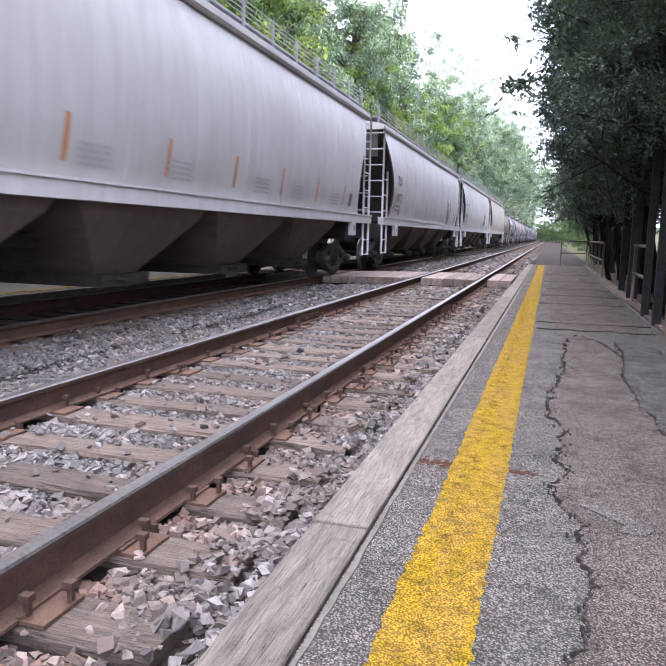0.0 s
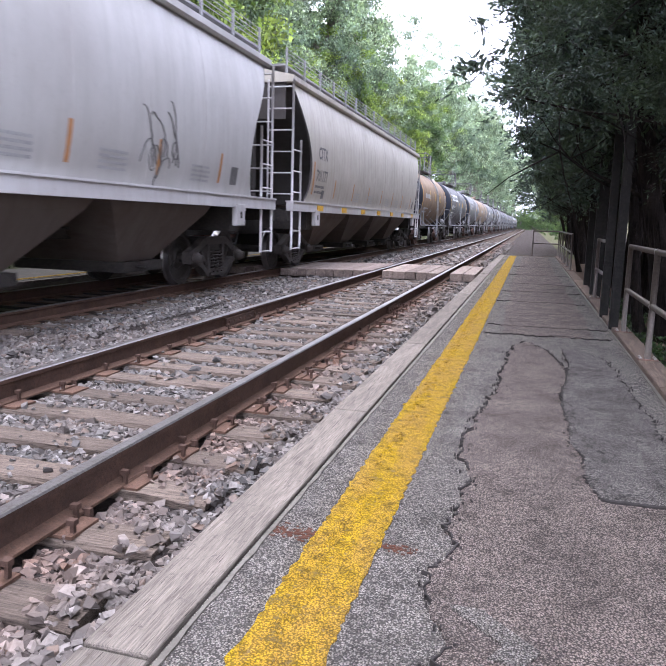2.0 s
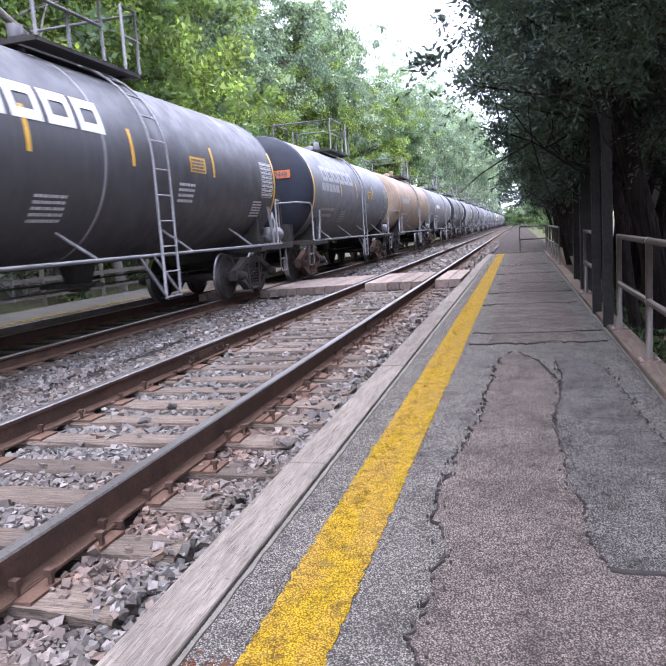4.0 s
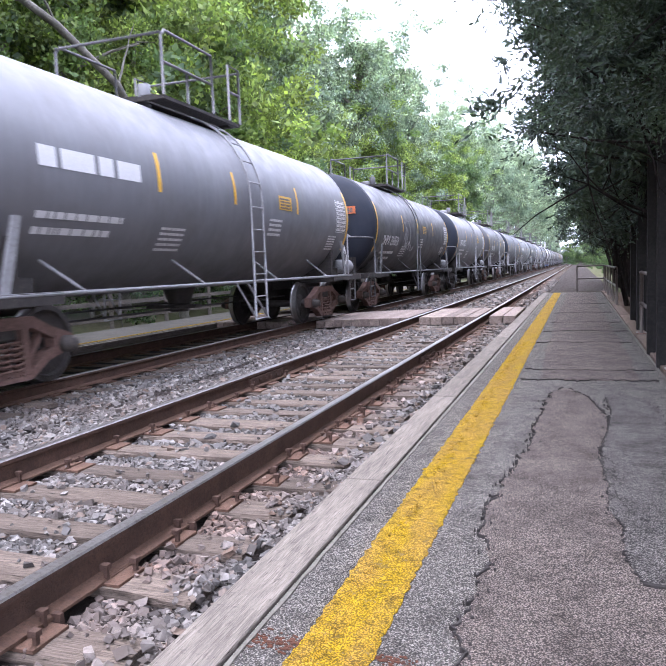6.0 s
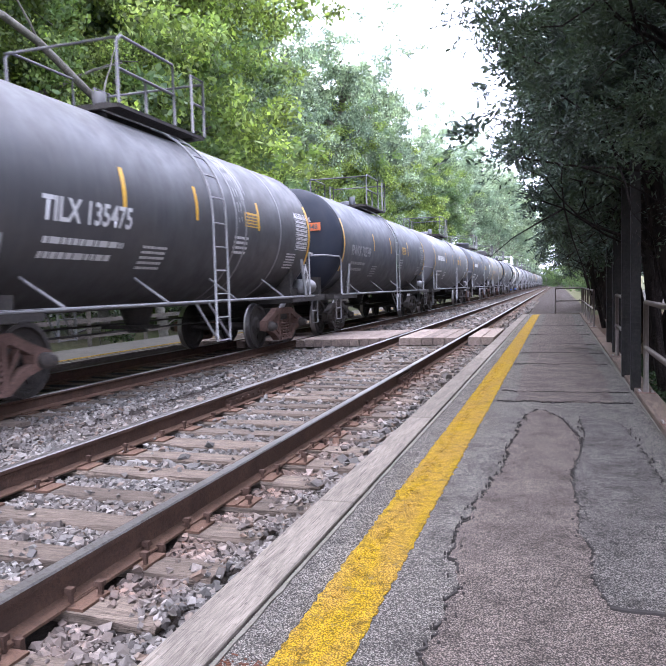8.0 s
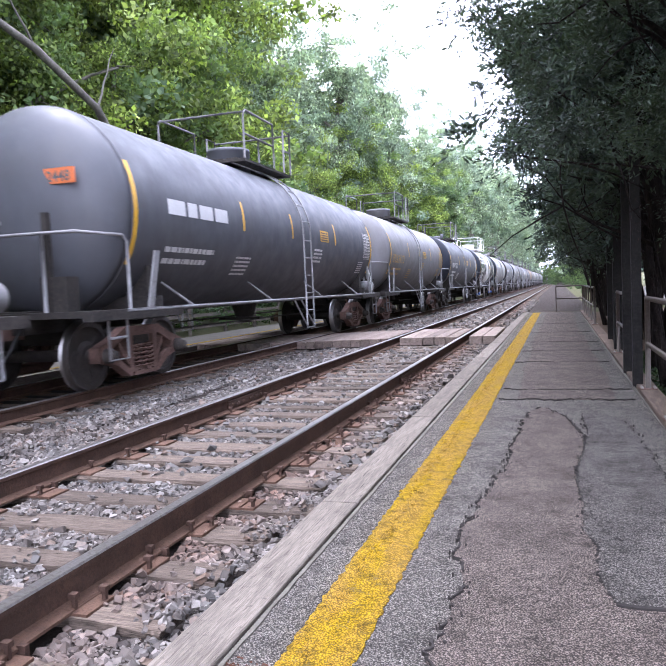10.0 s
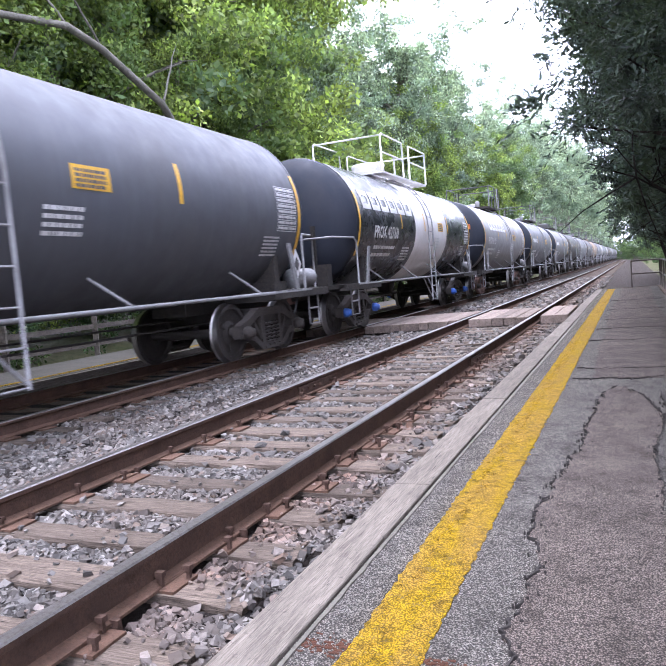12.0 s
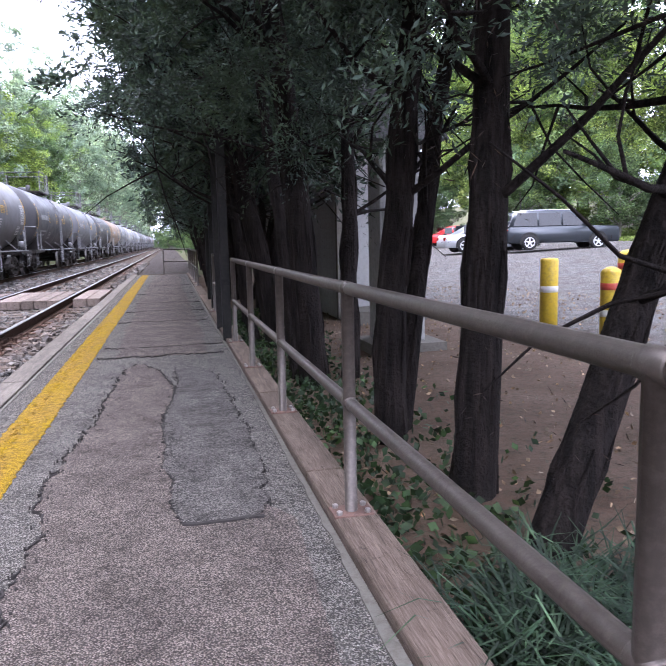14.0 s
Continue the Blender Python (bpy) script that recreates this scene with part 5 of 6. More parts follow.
    if hatch:
        part("rear_window", B((0.9 * L - 0.01, 0.9 * L + 0.075, -0.62, 0.62, belt + 0.16, H - 0.22)), CAR_GLASS, v)
        for s in (-1, 1):
            part("roof_rail", T([(-0.2 * L, s * 0.6, H - 0.0), (0.75 * L, s * 0.6, H - 0.0)], r=0.02, sides=6), RIM, v)
            part("door_mirror", B((-0.42 * L, -0.36 * L, s * 0.86, s * 1.02, belt + 0.04, belt + 0.18)), paint, v)
    for s in (-1, 1):
        part("tail_lamp", B((L - 0.06, L + 0.012, s * 0.55, s * 0.84, belt * 0.72, belt * 0.9)), LAMP_RED, v)
    return v


def build_shed():
    x0, x1, y0, y1, h = 4.95, 6.35, 19.4, 29.0, 2.9
    g = ground_height(6, 18)
    s = tagged(group_of("shed", 0, 0, g), "pale grey lap-sided shed half hidden behind the cedars", "shed")
    part("wall", B((x0, x1, y0, y1, -0.3, h)), SIDING, s)
    board = mesh_of(B((-0.022, 0.0, y0 - 0.02, y1 + 0.02, 0.0, 0.17)), "siding_board", SIDING)
    for k in range(17):
        share("siding_board", board, s, pose(x0, 0, 0.1 + k * 0.175, 0, 4, 0))
    board = mesh_of(B((x0 - 0.02, x1 + 0.02, -0.022, 0.0, 0.0, 0.17)), "siding_board", SIDING)
    for k in range(17):
        share("siding_board", board, s, pose(0, y0, 0.1 + k * 0.175, -4, 0, 0))
    bm = bmesh.new()
    add_loft(bm, [[(x0 - 0.4, y, h), (x1 + 0.4, y, h), ((x0 + x1) / 2, y, h + 1.3)] for y in (y0 - 0.4, y1 + 0.4)])
    part("roof", fix(bm), SHED_ROOF, s)
    part("corner_board", B((x0 - 0.04, x0 + 0.08, y0 - 0.04, y0 + 0.08, 0, h)), CONCRETE, s)
    part("step", B((x0 + 0.1, x0 + 1.2, y0 - 0.9, y0, -0.2, 0.18)), CONCRETE, s)
    # utility cabinet at its corner
    c = tagged(group_of("utility_cabinet", 4.6, 15.9, ground_height(4.6, 15.9)), "tall pale grey metal utility cabinet on a concrete pad", "cabinet")
    bm = bmesh.new()
    add_box(bm, 0, 0.55, 0, 0.5, 0.12, 2.3, bevel=0.015)
    part("body", bm, SIDING, c)
    part("door", B((0.04, 0.51, -0.015, 0.0, 0.2, 2.2)), SIDING, c)
    part("pad", B((-0.15, 0.75, -0.2, 0.7, -0.2, 0.12)), CONCRETE, c)
    part("handle", B((0.44, 0.47, -0.045, -0.015, 1.05, 1.25)), DARK_POST, c)


build_posts()
build_woods()
build_cedars()
build_verge()
build_bollards()
build_vehicle("suv", 19.0, 36.4, 168, SUV_PAINT, 4.9, 1.72, "dark slate grey parked suv across the lot")
build_vehicle("sports_car", 20.5, 50.5, 175, RED_PAINT, 4.4, 1.3, "low red parked car", False)
build_vehicle("sedan", 17.2, 39.6, 172, SILVER_PAINT, 4.6, 1.42, "pale silver parked car behind the suv", False)
build_shed()

# ---- the train ----
def text_mesh(words, size):
    cu = bpy.data.curves.new("lettering", "FONT")
    cu.body, cu.size, cu.resolution_u, cu.offset = words, size, 2, size * 0.022
    ob = bpy.data.objects.new("lettering", cu)
    scene.collection.objects.link(ob)
    bpy.context.view_layer.update()
    me = bpy.data.meshes.new_from_object(ob.evaluated_get(bpy.context.evaluated_depsgraph_get()))
    bpy.data.objects.remove(ob)
    bpy.data.curves.remove(cu)
    return me


class Side:
    """The near side of a car body as a surface of (along, height), for what is painted on it."""

    def __init__(self, at):
        self.at = at

    def quad(self, bm, y0, y1, z0, z1, lift=0.006, n=4, slant=0.0):
        """A thin painted panel that follows the surface."""
        rows = []
        for k in range(n + 1):
            z = z0 + (z1 - z0) * k / n
            d = slant * k / n
            rows.append([self.at(y0 + d, z, lift), self.at(y1 + d, z, lift)])
        vs = [[bm.verts.new(p) for p in r] for r in rows]
        for a, b in zip(vs, vs[1:]):
            bm.faces.new((a[0], a[1], b[1], b[0]))

    def bars(self, bm, y, z, rows, seed=1, gap=0.04, lift=0.006):
        """Lines of small stencilled writing, as bars: rows of (height, width)."""
        rng = np.random.default_rng(seed)
        for h, w in rows:
            u = 0.0
            while u < w:
                l = rng.uniform(0.6, 2.6) * h
                self.quad(bm, y + u, min(y + u + l, y + w + 0.02), z - h, z, lift, 1)
                u += l + 0.35 * h
            z -= h + gap

    def letters(self, words, y, z, size, material, parent, label, squeeze=1.0, slant=0.0, lift=0.008):
        me = text_mesh(words, size)
        for v in me.vertices:
            v.co = Vector(self.at(y + v.co.x * squeeze, z + v.co.y + slant * v.co.x, lift))
        me.materials.clear()
        me.materials.append(material)
        ob = new("lettering", me)
        ob.parent = parent
        return tagged(ob, label)


# running gear, shared by all cars
def chord(bm, pts, x0, x1, h):
    """A bar of height h through points (y, z), from x0 to x1."""
    secs = []
    for i, (y, z) in enumerate(pts):
        secs.append([(x0, y, z - h / 2), (x1, y, z - h / 2), (x1, y, z + h / 2), (x0, y, z + h / 2)])
    add_loft(bm, secs)


WHEEL_R = 0.457


def gear_meshes(casting, cap):
    bm = bmesh.new()
    chord(bm, [(-1.02, 0.5), (-0.72, 0.6), (-0.42, 0.74), (0.42, 0.74), (0.72, 0.6), (1.02, 0.5)], -0.07, 0.07, 0.13)
    chord(bm, [(-0.92, 0.42), (-0.62, 0.34), (-0.36, 0.17), (0.36, 0.17), (0.62, 0.34), (0.92, 0.42)], -0.075, 0.075, 0.11)
    for s in (-1, 1):
        add_box(bm, -0.07, 0.07, s * 0.3 - 0.05, s * 0.3 + 0.05, 0.15, 0.74)
        add_box(bm, -0.08, 0.08, s * 0.89 - 0.15, s * 0.89 + 0.15, 0.36, 0.56)
        chord(bm, [(s * 0.34, 0.3), (s * 0.55, 0.58)], -0.05, 0.05, 0.09)
    add_box(bm, -0.11, 0.11, -0.3, 0.3, 0.12, 0.17)
    frame_me = mesh_of(fix(bm), "side_frame", casting)
    bm = bmesh.new()
    for x, y in ((0.03, -0.17), (0.03, 0.0), (0.03, 0.17)):
        pts = [(x + 0.065 * math.cos(a), y + 0.075 * math.sin(a), 0.18 + 0.36 * a / 37.7) for a in np.linspace(0, 37.7, 60)]
        add_tube(bm, pts, 0.017, 5)
    spring_me = mesh_of(bm, "spring", casting, smooth=True)
    bm = bmesh.new()
    add_lathe(bm, [(-0.02, 0.1), (0.1, 0.1), (0.12, 0.075), (0.17, 0.07), (0.18, 0.03)], "x", 16)
    cap_me = mesh_of(bm, "bearing_cap", cap, smooth=True)
    bm = bmesh.new()
    add_box(bm, -1.05, 1.05, -0.2, 0.2, 0.55, 0.8, bevel=0.03)
    add_box(bm, -0.35, 0.35, -0.35, 0.35, 0.78, 0.92)
    bolster_me = mesh_of(bm, "truck", UNDERFRAME)
    bm = bmesh.new()
    for s in (-1, 1):
        prof = [(s * 0.715, 0.0), (s * 0.715, 0.14), (s * 0.735, 0.2), (s * 0.73, 0.38), (s * 0.7, 0.4), (s * 0.685, 0.455), (s * 0.71, 0.483), (s * 0.735, 0.463), (s * 0.825, 0.455), (s * 0.83, 0.39), (s * 0.79, 0.37), (s * 0.765, 0.2), (s * 0.8, 0.13), (s * 0.8, 0.0)]
        add_lathe(bm, prof, "x", 40)
    add_lathe(bm, [(-0.9, 0.08), (0.9, 0.08)], "x", 16)
    fix(bm)
    for f in bm.faces:
        c = f.calc_center_median()
        r = math.hypot(c.y, c.z)
        f.material_index = 1 if r > 0.44 and abs(f.normal.x) < 0.7 else 0
    # cast ribs show that the wheel turns
    for s in (-1, 1):
        for k in range(3):
            add_box(bm, s * 0.772, s * 0.79, -0.03, 0.03, 0.16, 0.3, Matrix.Rotation(k * 2.094, 4, "X"))
    wheel_me = mesh_of(bm, "wheelset", WHEEL_STEEL, TREAD)
    return dict(frame=frame_me, spring=spring_me, cap=cap_me, bolster=bolster_me, wheel=wheel_me)


GEAR = {"dark": gear_meshes(TRUCK_DARK, TRUCK_DARK), "rust": gear_meshes(TRUCK_RUST, TRUCK_DARK), "blue": gear_meshes(TRUCK_DARK, BLUE_CAP)}
WHEELSETS = []


def add_truck(car, y, gear):
    g = GEAR[gear]
    t = share("truck", g["bolster"], car, pose(0, y, 0))
    for s in (-1, 1):
        share("side_frame", g["frame"], t, pose(s * 1.0, 0, 0))
        share("spring", g["spring"], t, pose(s * 1.0, 0, 0, 0, 0, 0 if s > 0 else 180))
        for e in (-1, 1):
            share("bearing_cap", g["cap"], t, pose(s * 1.06, e * 0.89, 0.45, 0, 0, 0 if s > 0 else 180))
    for e in (-1, 1):
        w = share("wheelset", g["wheel"], t, pose(0, e * 0.89, WHEEL_R))
        WHEELSETS.append((w, e * 0.89))


def add_ends(car, end, pipe):
    """Couplers, hoses and brake gear beyond the trucks."""
    for s in (-1, 1):
        bm = bmesh.new()
        add_box(bm, -0.13, 0.13, s * (end - 0.75), s * (end - 0.1), 0.72, 0.98)
        add_box(bm, -0.17, 0.17, s * (end - 0.14), s * (end + 0.0), 0.7, 1.0, bevel=0.03)
        part("coupler", fix(bm), TRUCK_RUST, car, smooth=False)
        part("air_hose", T([(0.3, s * (end - 0.5), 0.85), (0.33, s * (end - 0.3), 0.62), (0.3, s * (end - 0.12), 0.42), (0.2, s * end, 0.4)], r=0.022), TYRE, car, smooth=True)


def tank_car(name, tc, shell, label, head=None, pipe=PIPE_DARK, gear="dark", R=1.46, band=None, marks="white", words=None, logo=None, end_words=None, un=True, cylinder=True, dome=False, rings=(), top_pipe=None, seed=0, spill=None, at_ladder=0.35, top=(-1.8, 0.7), words_at=(0.0, 0.0)):
    """A tank car on two trucks. Origin: rail tops, mid-length; it runs towards -y."""
    rng = np.random.default_rng(100 + seed)
    top_pipe = top_pipe or PIPE_DARK
    car = tagged(group_of(name), label, "tank car", "tank cars")
    zc = 2.41
    L = tc / 2 + 0.66
    # shell and heads
    bm = bmesh.new()
    xs = [-L, -L * 0.66, -L * 0.33, 0, L * 0.33, L * 0.66, L]
    if band:
        xs = sorted(xs + [band[0], band[1]])
    prof = []
    for y in xs:
        prof.append((y, R))
    add_lathe(bm, [(y, r) for y, r in prof], "y", 72, (0, 0, zc))
    bmesh.ops.delete(bm, geom=[f for f in bm.faces if len(f.verts) > 4], context="FACES")
    for f in bm.faces:
        y = f.calc_center_median().y
        if band and band[0] < y < band[1]:
            f.material_index = 1
    tank = part("tank", fix(bm), (shell, TANK_WHITE), car, smooth=True)
    for s in (-1, 1):
        bm = bmesh.new()
        n = 9
        add_lathe(bm, [(s * (L + 0.62 * math.sin(a)), max(0.002, R * math.cos(a) ** 0.8)) for a in np.linspace(0, math.pi / 2, n)], "y", 72, (0, 0, zc))
        part("tank_end", fix(bm), head or shell, car, smooth=True)
    # weld seams and jacket bands
    for y in [-L + 0.02, L - 0.02, *rings]:
        bm = bmesh.new()
        add_lathe(bm, [(y - 0.03, R + 0.001), (y - 0.025, R + 0.008), (y + 0.025, R + 0.008), (y + 0.03, R + 0.001)], "y", 72, (0, 0, zc))
        bmesh.ops.delete(bm, geom=[f for f in bm.faces if len(f.verts) > 4], context="FACES")
        part("jacket_band", bm, shell if abs(y) > L - 0.1 else PIPE_GREY, tank, smooth=True)
    if spill:
        bm = bmesh.new()
        for k in range(5):
            y0 = spill + 0.11 * k - 0.22
            a = np.linspace(1.35, rng.uniform(-0.1, 0.5), 8)
            add_loft(bm, [[((R + 0.005) * math.cos(q), y0 - 0.03 * (1 - 0.08 * i), zc + (R + 0.005) * math.sin(q)), ((R + 0.005) * math.cos(q), y0 + 0.03 * (1 - 0.1 * i), zc + (R + 0.005) * math.sin(q))] for i, q in enumerate(a)], closed=False, caps=False)
        part("spill_streaks", bm, MARK_FADED, tank, "pale spill streaks down the shell")
    # sills, bolsters and belly
    for s in (-1, 1):
        bm = bmesh.new()
        add_box(bm, -0.32, 0.32, s * (tc / 2 - 1.4), s * (tc / 2 + 1.5), 0.78, 1.08)
        add_box(bm, -1.3, 1.3, s * tc / 2 - 0.22, s * tc / 2 + 0.22, 0.9, 1.22)
        for q in (-1, 1):
            add_box(bm, q * 0.5, q * 1.25, s * tc / 2 - 0.08, s * tc / 2 + 0.08, 1.1, 1.75)
        part("body_bolster", fix(bm), UNDERFRAME, car)
    for s in (-1, 1):
        part("end_platform", B((-1.42, 1.42, s * (tc / 2 + 0.95), s * (tc / 2 + 1.62), 0.98, 1.06), (1.3, 1.46, s * (tc / 2 - 0.5), s * (tc / 2 + 1.62), 0.93, 1.06), (-1.46, -1.3, s * (tc / 2 - 0.5), s * (tc / 2 + 1.62), 0.93, 1.06)), PIPE_GREY if pipe is PIPE_WHITE else UNDERFRAME, car)
        for q in (-1, 1):
            y0, y1 = tc / 2 + 0.75, tc / 2 + 1.58
            pts = [(q * 1.4, s * y0, 1.05), (q * 1.4, s * y0, 1.95), (q * 1.37, s * (y0 + 0.06), 2.03), (q * 1.2, s * (y1 - 0.03), 2.04), (q * 0.5, s * y1, 2.04), (-q * 0.05, s * y1, 2.04)]
            part("end_railing", T(pts, [(q * 0.75, s * y1, 1.05), (q * 0.75, s * y1, 2.04)], r=0.022), pipe, car, smooth=True)
            part("sill_step", T([(q * 1.4, s * (y0 + 0.5), 1.0), (q * 1.4, s * (y0 + 0.5), 0.42), (q * 1.4, s * (y0 + 0.1), 0.42), (q * 1.4, s * (y0 + 0.1), 1.0)], [(q * 1.4, s * (y0 + 0.5), 0.7), (q * 1.4, s * (y0 + 0.1), 0.7)], r=0.018), pipe, car, smooth=True)
    # side handrail with struts from the shell
    for q in (-1, 1):
        part("handrail", T([(q * 1.44, -tc / 2 - 0.9, 1.04), (q * 1.44, tc / 2 + 0.9, 1.04)], r=0.026), pipe, car, smooth=True)
    n = 4
    for k in range(n):
        y = -tc / 2 + 0.9 + (tc - 1.8) * k / (n - 1)
        for q in (-1, 1):
            part("strut", T([(q * 1.45, y, 1.03), (q * 1.08, y - 0.34, 1.42)], r=0.02, sides=6), pipe, car)
    for s in (-1, 1):
        for q in (-1, 1):
            bm = bmesh.new()
            add_loft(bm, [[(q * 1.46, y - 0.05, z), (q * 1.46, y + 0.07, z), (q * 1.43, y + 0.07, z), (q * 1.43, y - 0.05, z)] for y, z in ((s * (tc / 2 + 0.35), 1.05), (s * (tc / 2 + 0.12), 1.85))])
            part("grab_plate", fix(bm), pipe, car)
    # bottom outlet, brake rigging
    bm = bmesh.new()
    add_lathe(bm, [(0.55, 0.16), (0.75, 0.22), (1.0, 0.3)], "z", 16, (0, 0.2, 0))
    add_box(bm, -0.5, 0.5, -0.1, 0.1, 0.62, 0.68)
    part("outlet", bm, UNDERFRAME, car)
    part("brake_rigging", T([(0.25, -tc / 2 + 0.6, 0.62), (0.25, tc / 2 - 0.6, 0.62)], [(-0.3, -tc / 2 + 0.6, 0.7), (-0.3, tc / 2 - 0.6, 0.7)], r=0.018, sides=6), UNDERFRAME, car)
    if cylinder:
        bm = bmesh.new()
        add_lathe(bm, [(-0.42, 0.02), (-0.38, 0.17), (0.38, 0.17), (0.42, 0.02)], "y", 16, (1.12, tc / 2 + 1.15, 1.26))
        part("air_reservoir", bm, PIPE_GREY, car, "small grey air reservoir on the end platform", smooth=True)
    part("hand_brake", B((0.62, 1.0, -tc / 2 - 1.5, -tc / 2 - 1.25, 1.06, 1.5), (0.7, 0.78, -tc / 2 - 1.52, -tc / 2 - 1.44, 1.06, 2.3)), UNDERFRAME, car)
    # side ladder that bends over the shell
    ly = at_ladder
    rung = mesh_of(T([(0, -0.23, 0), (0, 0.23, 0)], r=0.014, sides=6), "rung", pipe)
    for q in (1, -1):
        rails, bm = [], bmesh.new()
        for e in (-0.23, 0.23):
            pts = [(q * 1.54, ly + e, 0.38), (q * 1.54, ly + e, zc)]
            pts += [(q * (R + 0.08) * math.cos(a), ly + e, zc + (R + 0.08) * math.sin(a)) for a in np.linspace(0.15, 1.25, 8)]
            add_tube(bm, pts, 0.02, 6)
        lad = part("ladder", bm, pipe, car, smooth=True)
        for z in np.arange(0.4, zc, 0.38):
            share("rung", rung, lad, pose(q * 1.54, ly, z))
        for a in np.arange(0.2, 1.2, 0.25):
            share("rung", rung, lad, pose(q * (R + 0.08) * math.cos(a), ly, zc + (R + 0.08) * math.sin(a)))
        part("ladder_brace", T([(q * 1.54, ly - 0.23, 0.42), (q * 1.45, ly - 0.75, 1.04)], [(q * 1.54, ly + 0.23, 0.42), (q * 1.45, ly - 0.35, 1.04)], r=0.018, sides=6), pipe, lad)
    # top platform
    zt = zc + R
    bm = bmesh.new()
    add_box(bm, -0.95, 0.95, ly + top[0], ly + top[0] + 0.08, zt - 0.05, zt + 0.01)
    add_box(bm, -0.95, 0.95, ly + top[1] - 0.08, ly + top[1], zt - 0.05, zt + 0.01)
    add_box(bm, -0.95, -0.85, ly + top[0] + 0.08, ly + top[1] - 0.08, zt - 0.05, zt)
    add_box(bm, 0.85, 0.95, ly + top[0] + 0.08, ly + top[1] - 0.08, zt - 0.05, zt)
    deck_paint = PIPE_WHITE if top_pipe is PIPE_WHITE else UNDERFRAME
    plat = part("top_platform", bm, deck_paint, car)
    for k in range(6):
        part("grating", B((-0.95 + 0.3 * k, -0.72 + 0.3 * k, ly + top[0], ly + top[1], zt + 0.0, zt + 0.03)), deck_paint, plat)
    for q in (-1, 1):
        x = q * 0.95
        runs = [[(x, ly + top[0], zt), (x, ly + top[0], zt + 0.85), (x, ly + top[0] + 0.1, zt + 0.95), (x, ly - 0.3, zt + 0.95), (x, ly - 0.28, zt)], [(x, ly + 0.3, zt), (x, ly + 0.3, zt + 0.95), (x, ly + top[1], zt + 0.95), (x, ly + top[1], zt)], [(x, ly + top[0], zt + 0.48), (x, ly - 0.28, zt + 0.48)], [(x, ly + 0.3, zt + 0.5), (x, ly + top[1], zt + 0.5)], [(x, ly - 1.1, zt), (x, ly - 1.1, zt + 0.5)]]
        part("platform_railing", T(*runs, r=0.024), top_pipe, plat, smooth=True)
    for e in top:
        part("cross_rail", T([(-0.95, ly + e, zt + 0.9), (0.95, ly + e, zt + 0.9)], r=0.022), top_pipe, plat, smooth=True)
    bm = bmesh.new()
    if dome:
        add_lathe(bm, [(zt - 0.1, 0.46), (zt + 0.36, 0.46), (zt + 0.38, 0.48), (zt + 0.44, 0.46), (zt + 0.47, 0.2), (zt + 0.47, 0.002)], "z", 28, (0, ly - 0.55, 0))
    else:
        add_lathe(bm, [(zt - 0.1, 0.3), (zt + 0.2, 0.3), (zt + 0.24, 0.2), (zt + 0.24, 0.002)], "z", 24, (0, ly - 0.8, 0))
        add_lathe(bm, [(zt - 0.1, 0.1), (zt + 0.3, 0.1), (zt + 0.32, 0.02)], "z", 12, (0.35, ly - 1.4, 0))
    part("dome" if dome else "manway", bm, PIPE_WHITE if top_pipe is PIPE_WHITE else shell, car, smooth=True)
    for s in (-1, 1):
        add_truck(car, s * tc / 2, gear)
    add_ends(car, tc / 2 + 2.05, pipe)
    # markings
    side = Side(lambda y, z, lift: ((R + lift) * math.cos(math.asin(max(-1, min(1, (z - zc) / R)))), y, zc + (R + lift) * max(-1, min(1, (z - zc) / R))))
    for y in (-0.45 * L, -0.06 * L, 0.42 * L):
        bm = bmesh.new()
        side.quad(bm, y, y + 0.085, zc - 0.1, zc + 0.42)
        part("reflective_tape", bm, MARK_YELLOW, car, "yellow reflective tape strip")
    for s in (-1, 1):
        bm = bmesh.new()
        side.quad(bm, s * (L - 0.06) - 0.05, s * (L - 0.06) + 0.05, zc - 0.75, zc + 0.62, 0.012, 8)
        part("reflective_tape", bm, MARK_YELLOW, car, "yellow reflective tape strip")
    ink = {"white": MARK_WHITE, "faded": MARK_FADED, "gold": MARK_GOLD}[marks]
    bm = bmesh.new()
    if words:
        side.letters(words, -L + 0.8 + words_at[0], zc - 0.3 + words_at[1], 0.38, ink, car, "stencilled reporting mark and number", 0.85)
    else:
        side.bars(bm, -L + 0.9, zc + 0.2, [(0.22, 1.9)], seed)
    side.bars(bm, -L + 0.9 + words_at[0], zc - 0.48 + words_at[1], [(0.075, 1.5), (0.075, 1.3)], seed + 1, 0.09)
    side.bars(bm, -L + 3.3, zc - 0.55, [(0.035, 0.6)] * 5, seed + 2, 0.035)
    side.bars(bm, ly + 0.75, zc - 0.25, [(0.045, 0.55)] * 4, seed + 3, 0.04)
    side.bars(bm, L - 1.25, zc - 0.45, [(0.03, 0.5)] * 6, seed + 4, 0.025)
    tagged(part("stencilling", bm, ink, car, "rows of small stencilled data"), kind="stuff")
    bm = bmesh.new()
    for k in range(9):
        side.quad(bm, L - 0.85, L - 0.15, zc + 0.36 - 0.09 * k, zc + 0.37 - 0.09 * k, 0.007, 1)
    for k in range(5):
        side.quad(bm, L - 0.85 + 0.17 * k, L - 0.84 + 0.17 * k, zc - 0.36, zc + 0.37, 0.007, 3)
    side.bars(bm, L - 0.82, zc + 0.345, [(0.04, 0.62)] * 8, seed + 5, 0.05, 0.009)
    tagged(part("data_panel", bm, ink, car, "ruled data panel"), kind="stuff")
    bm = bmesh.new()
    side.quad(bm, ly + 1.15, ly + 1.75, zc - 0.06, zc + 0.2)
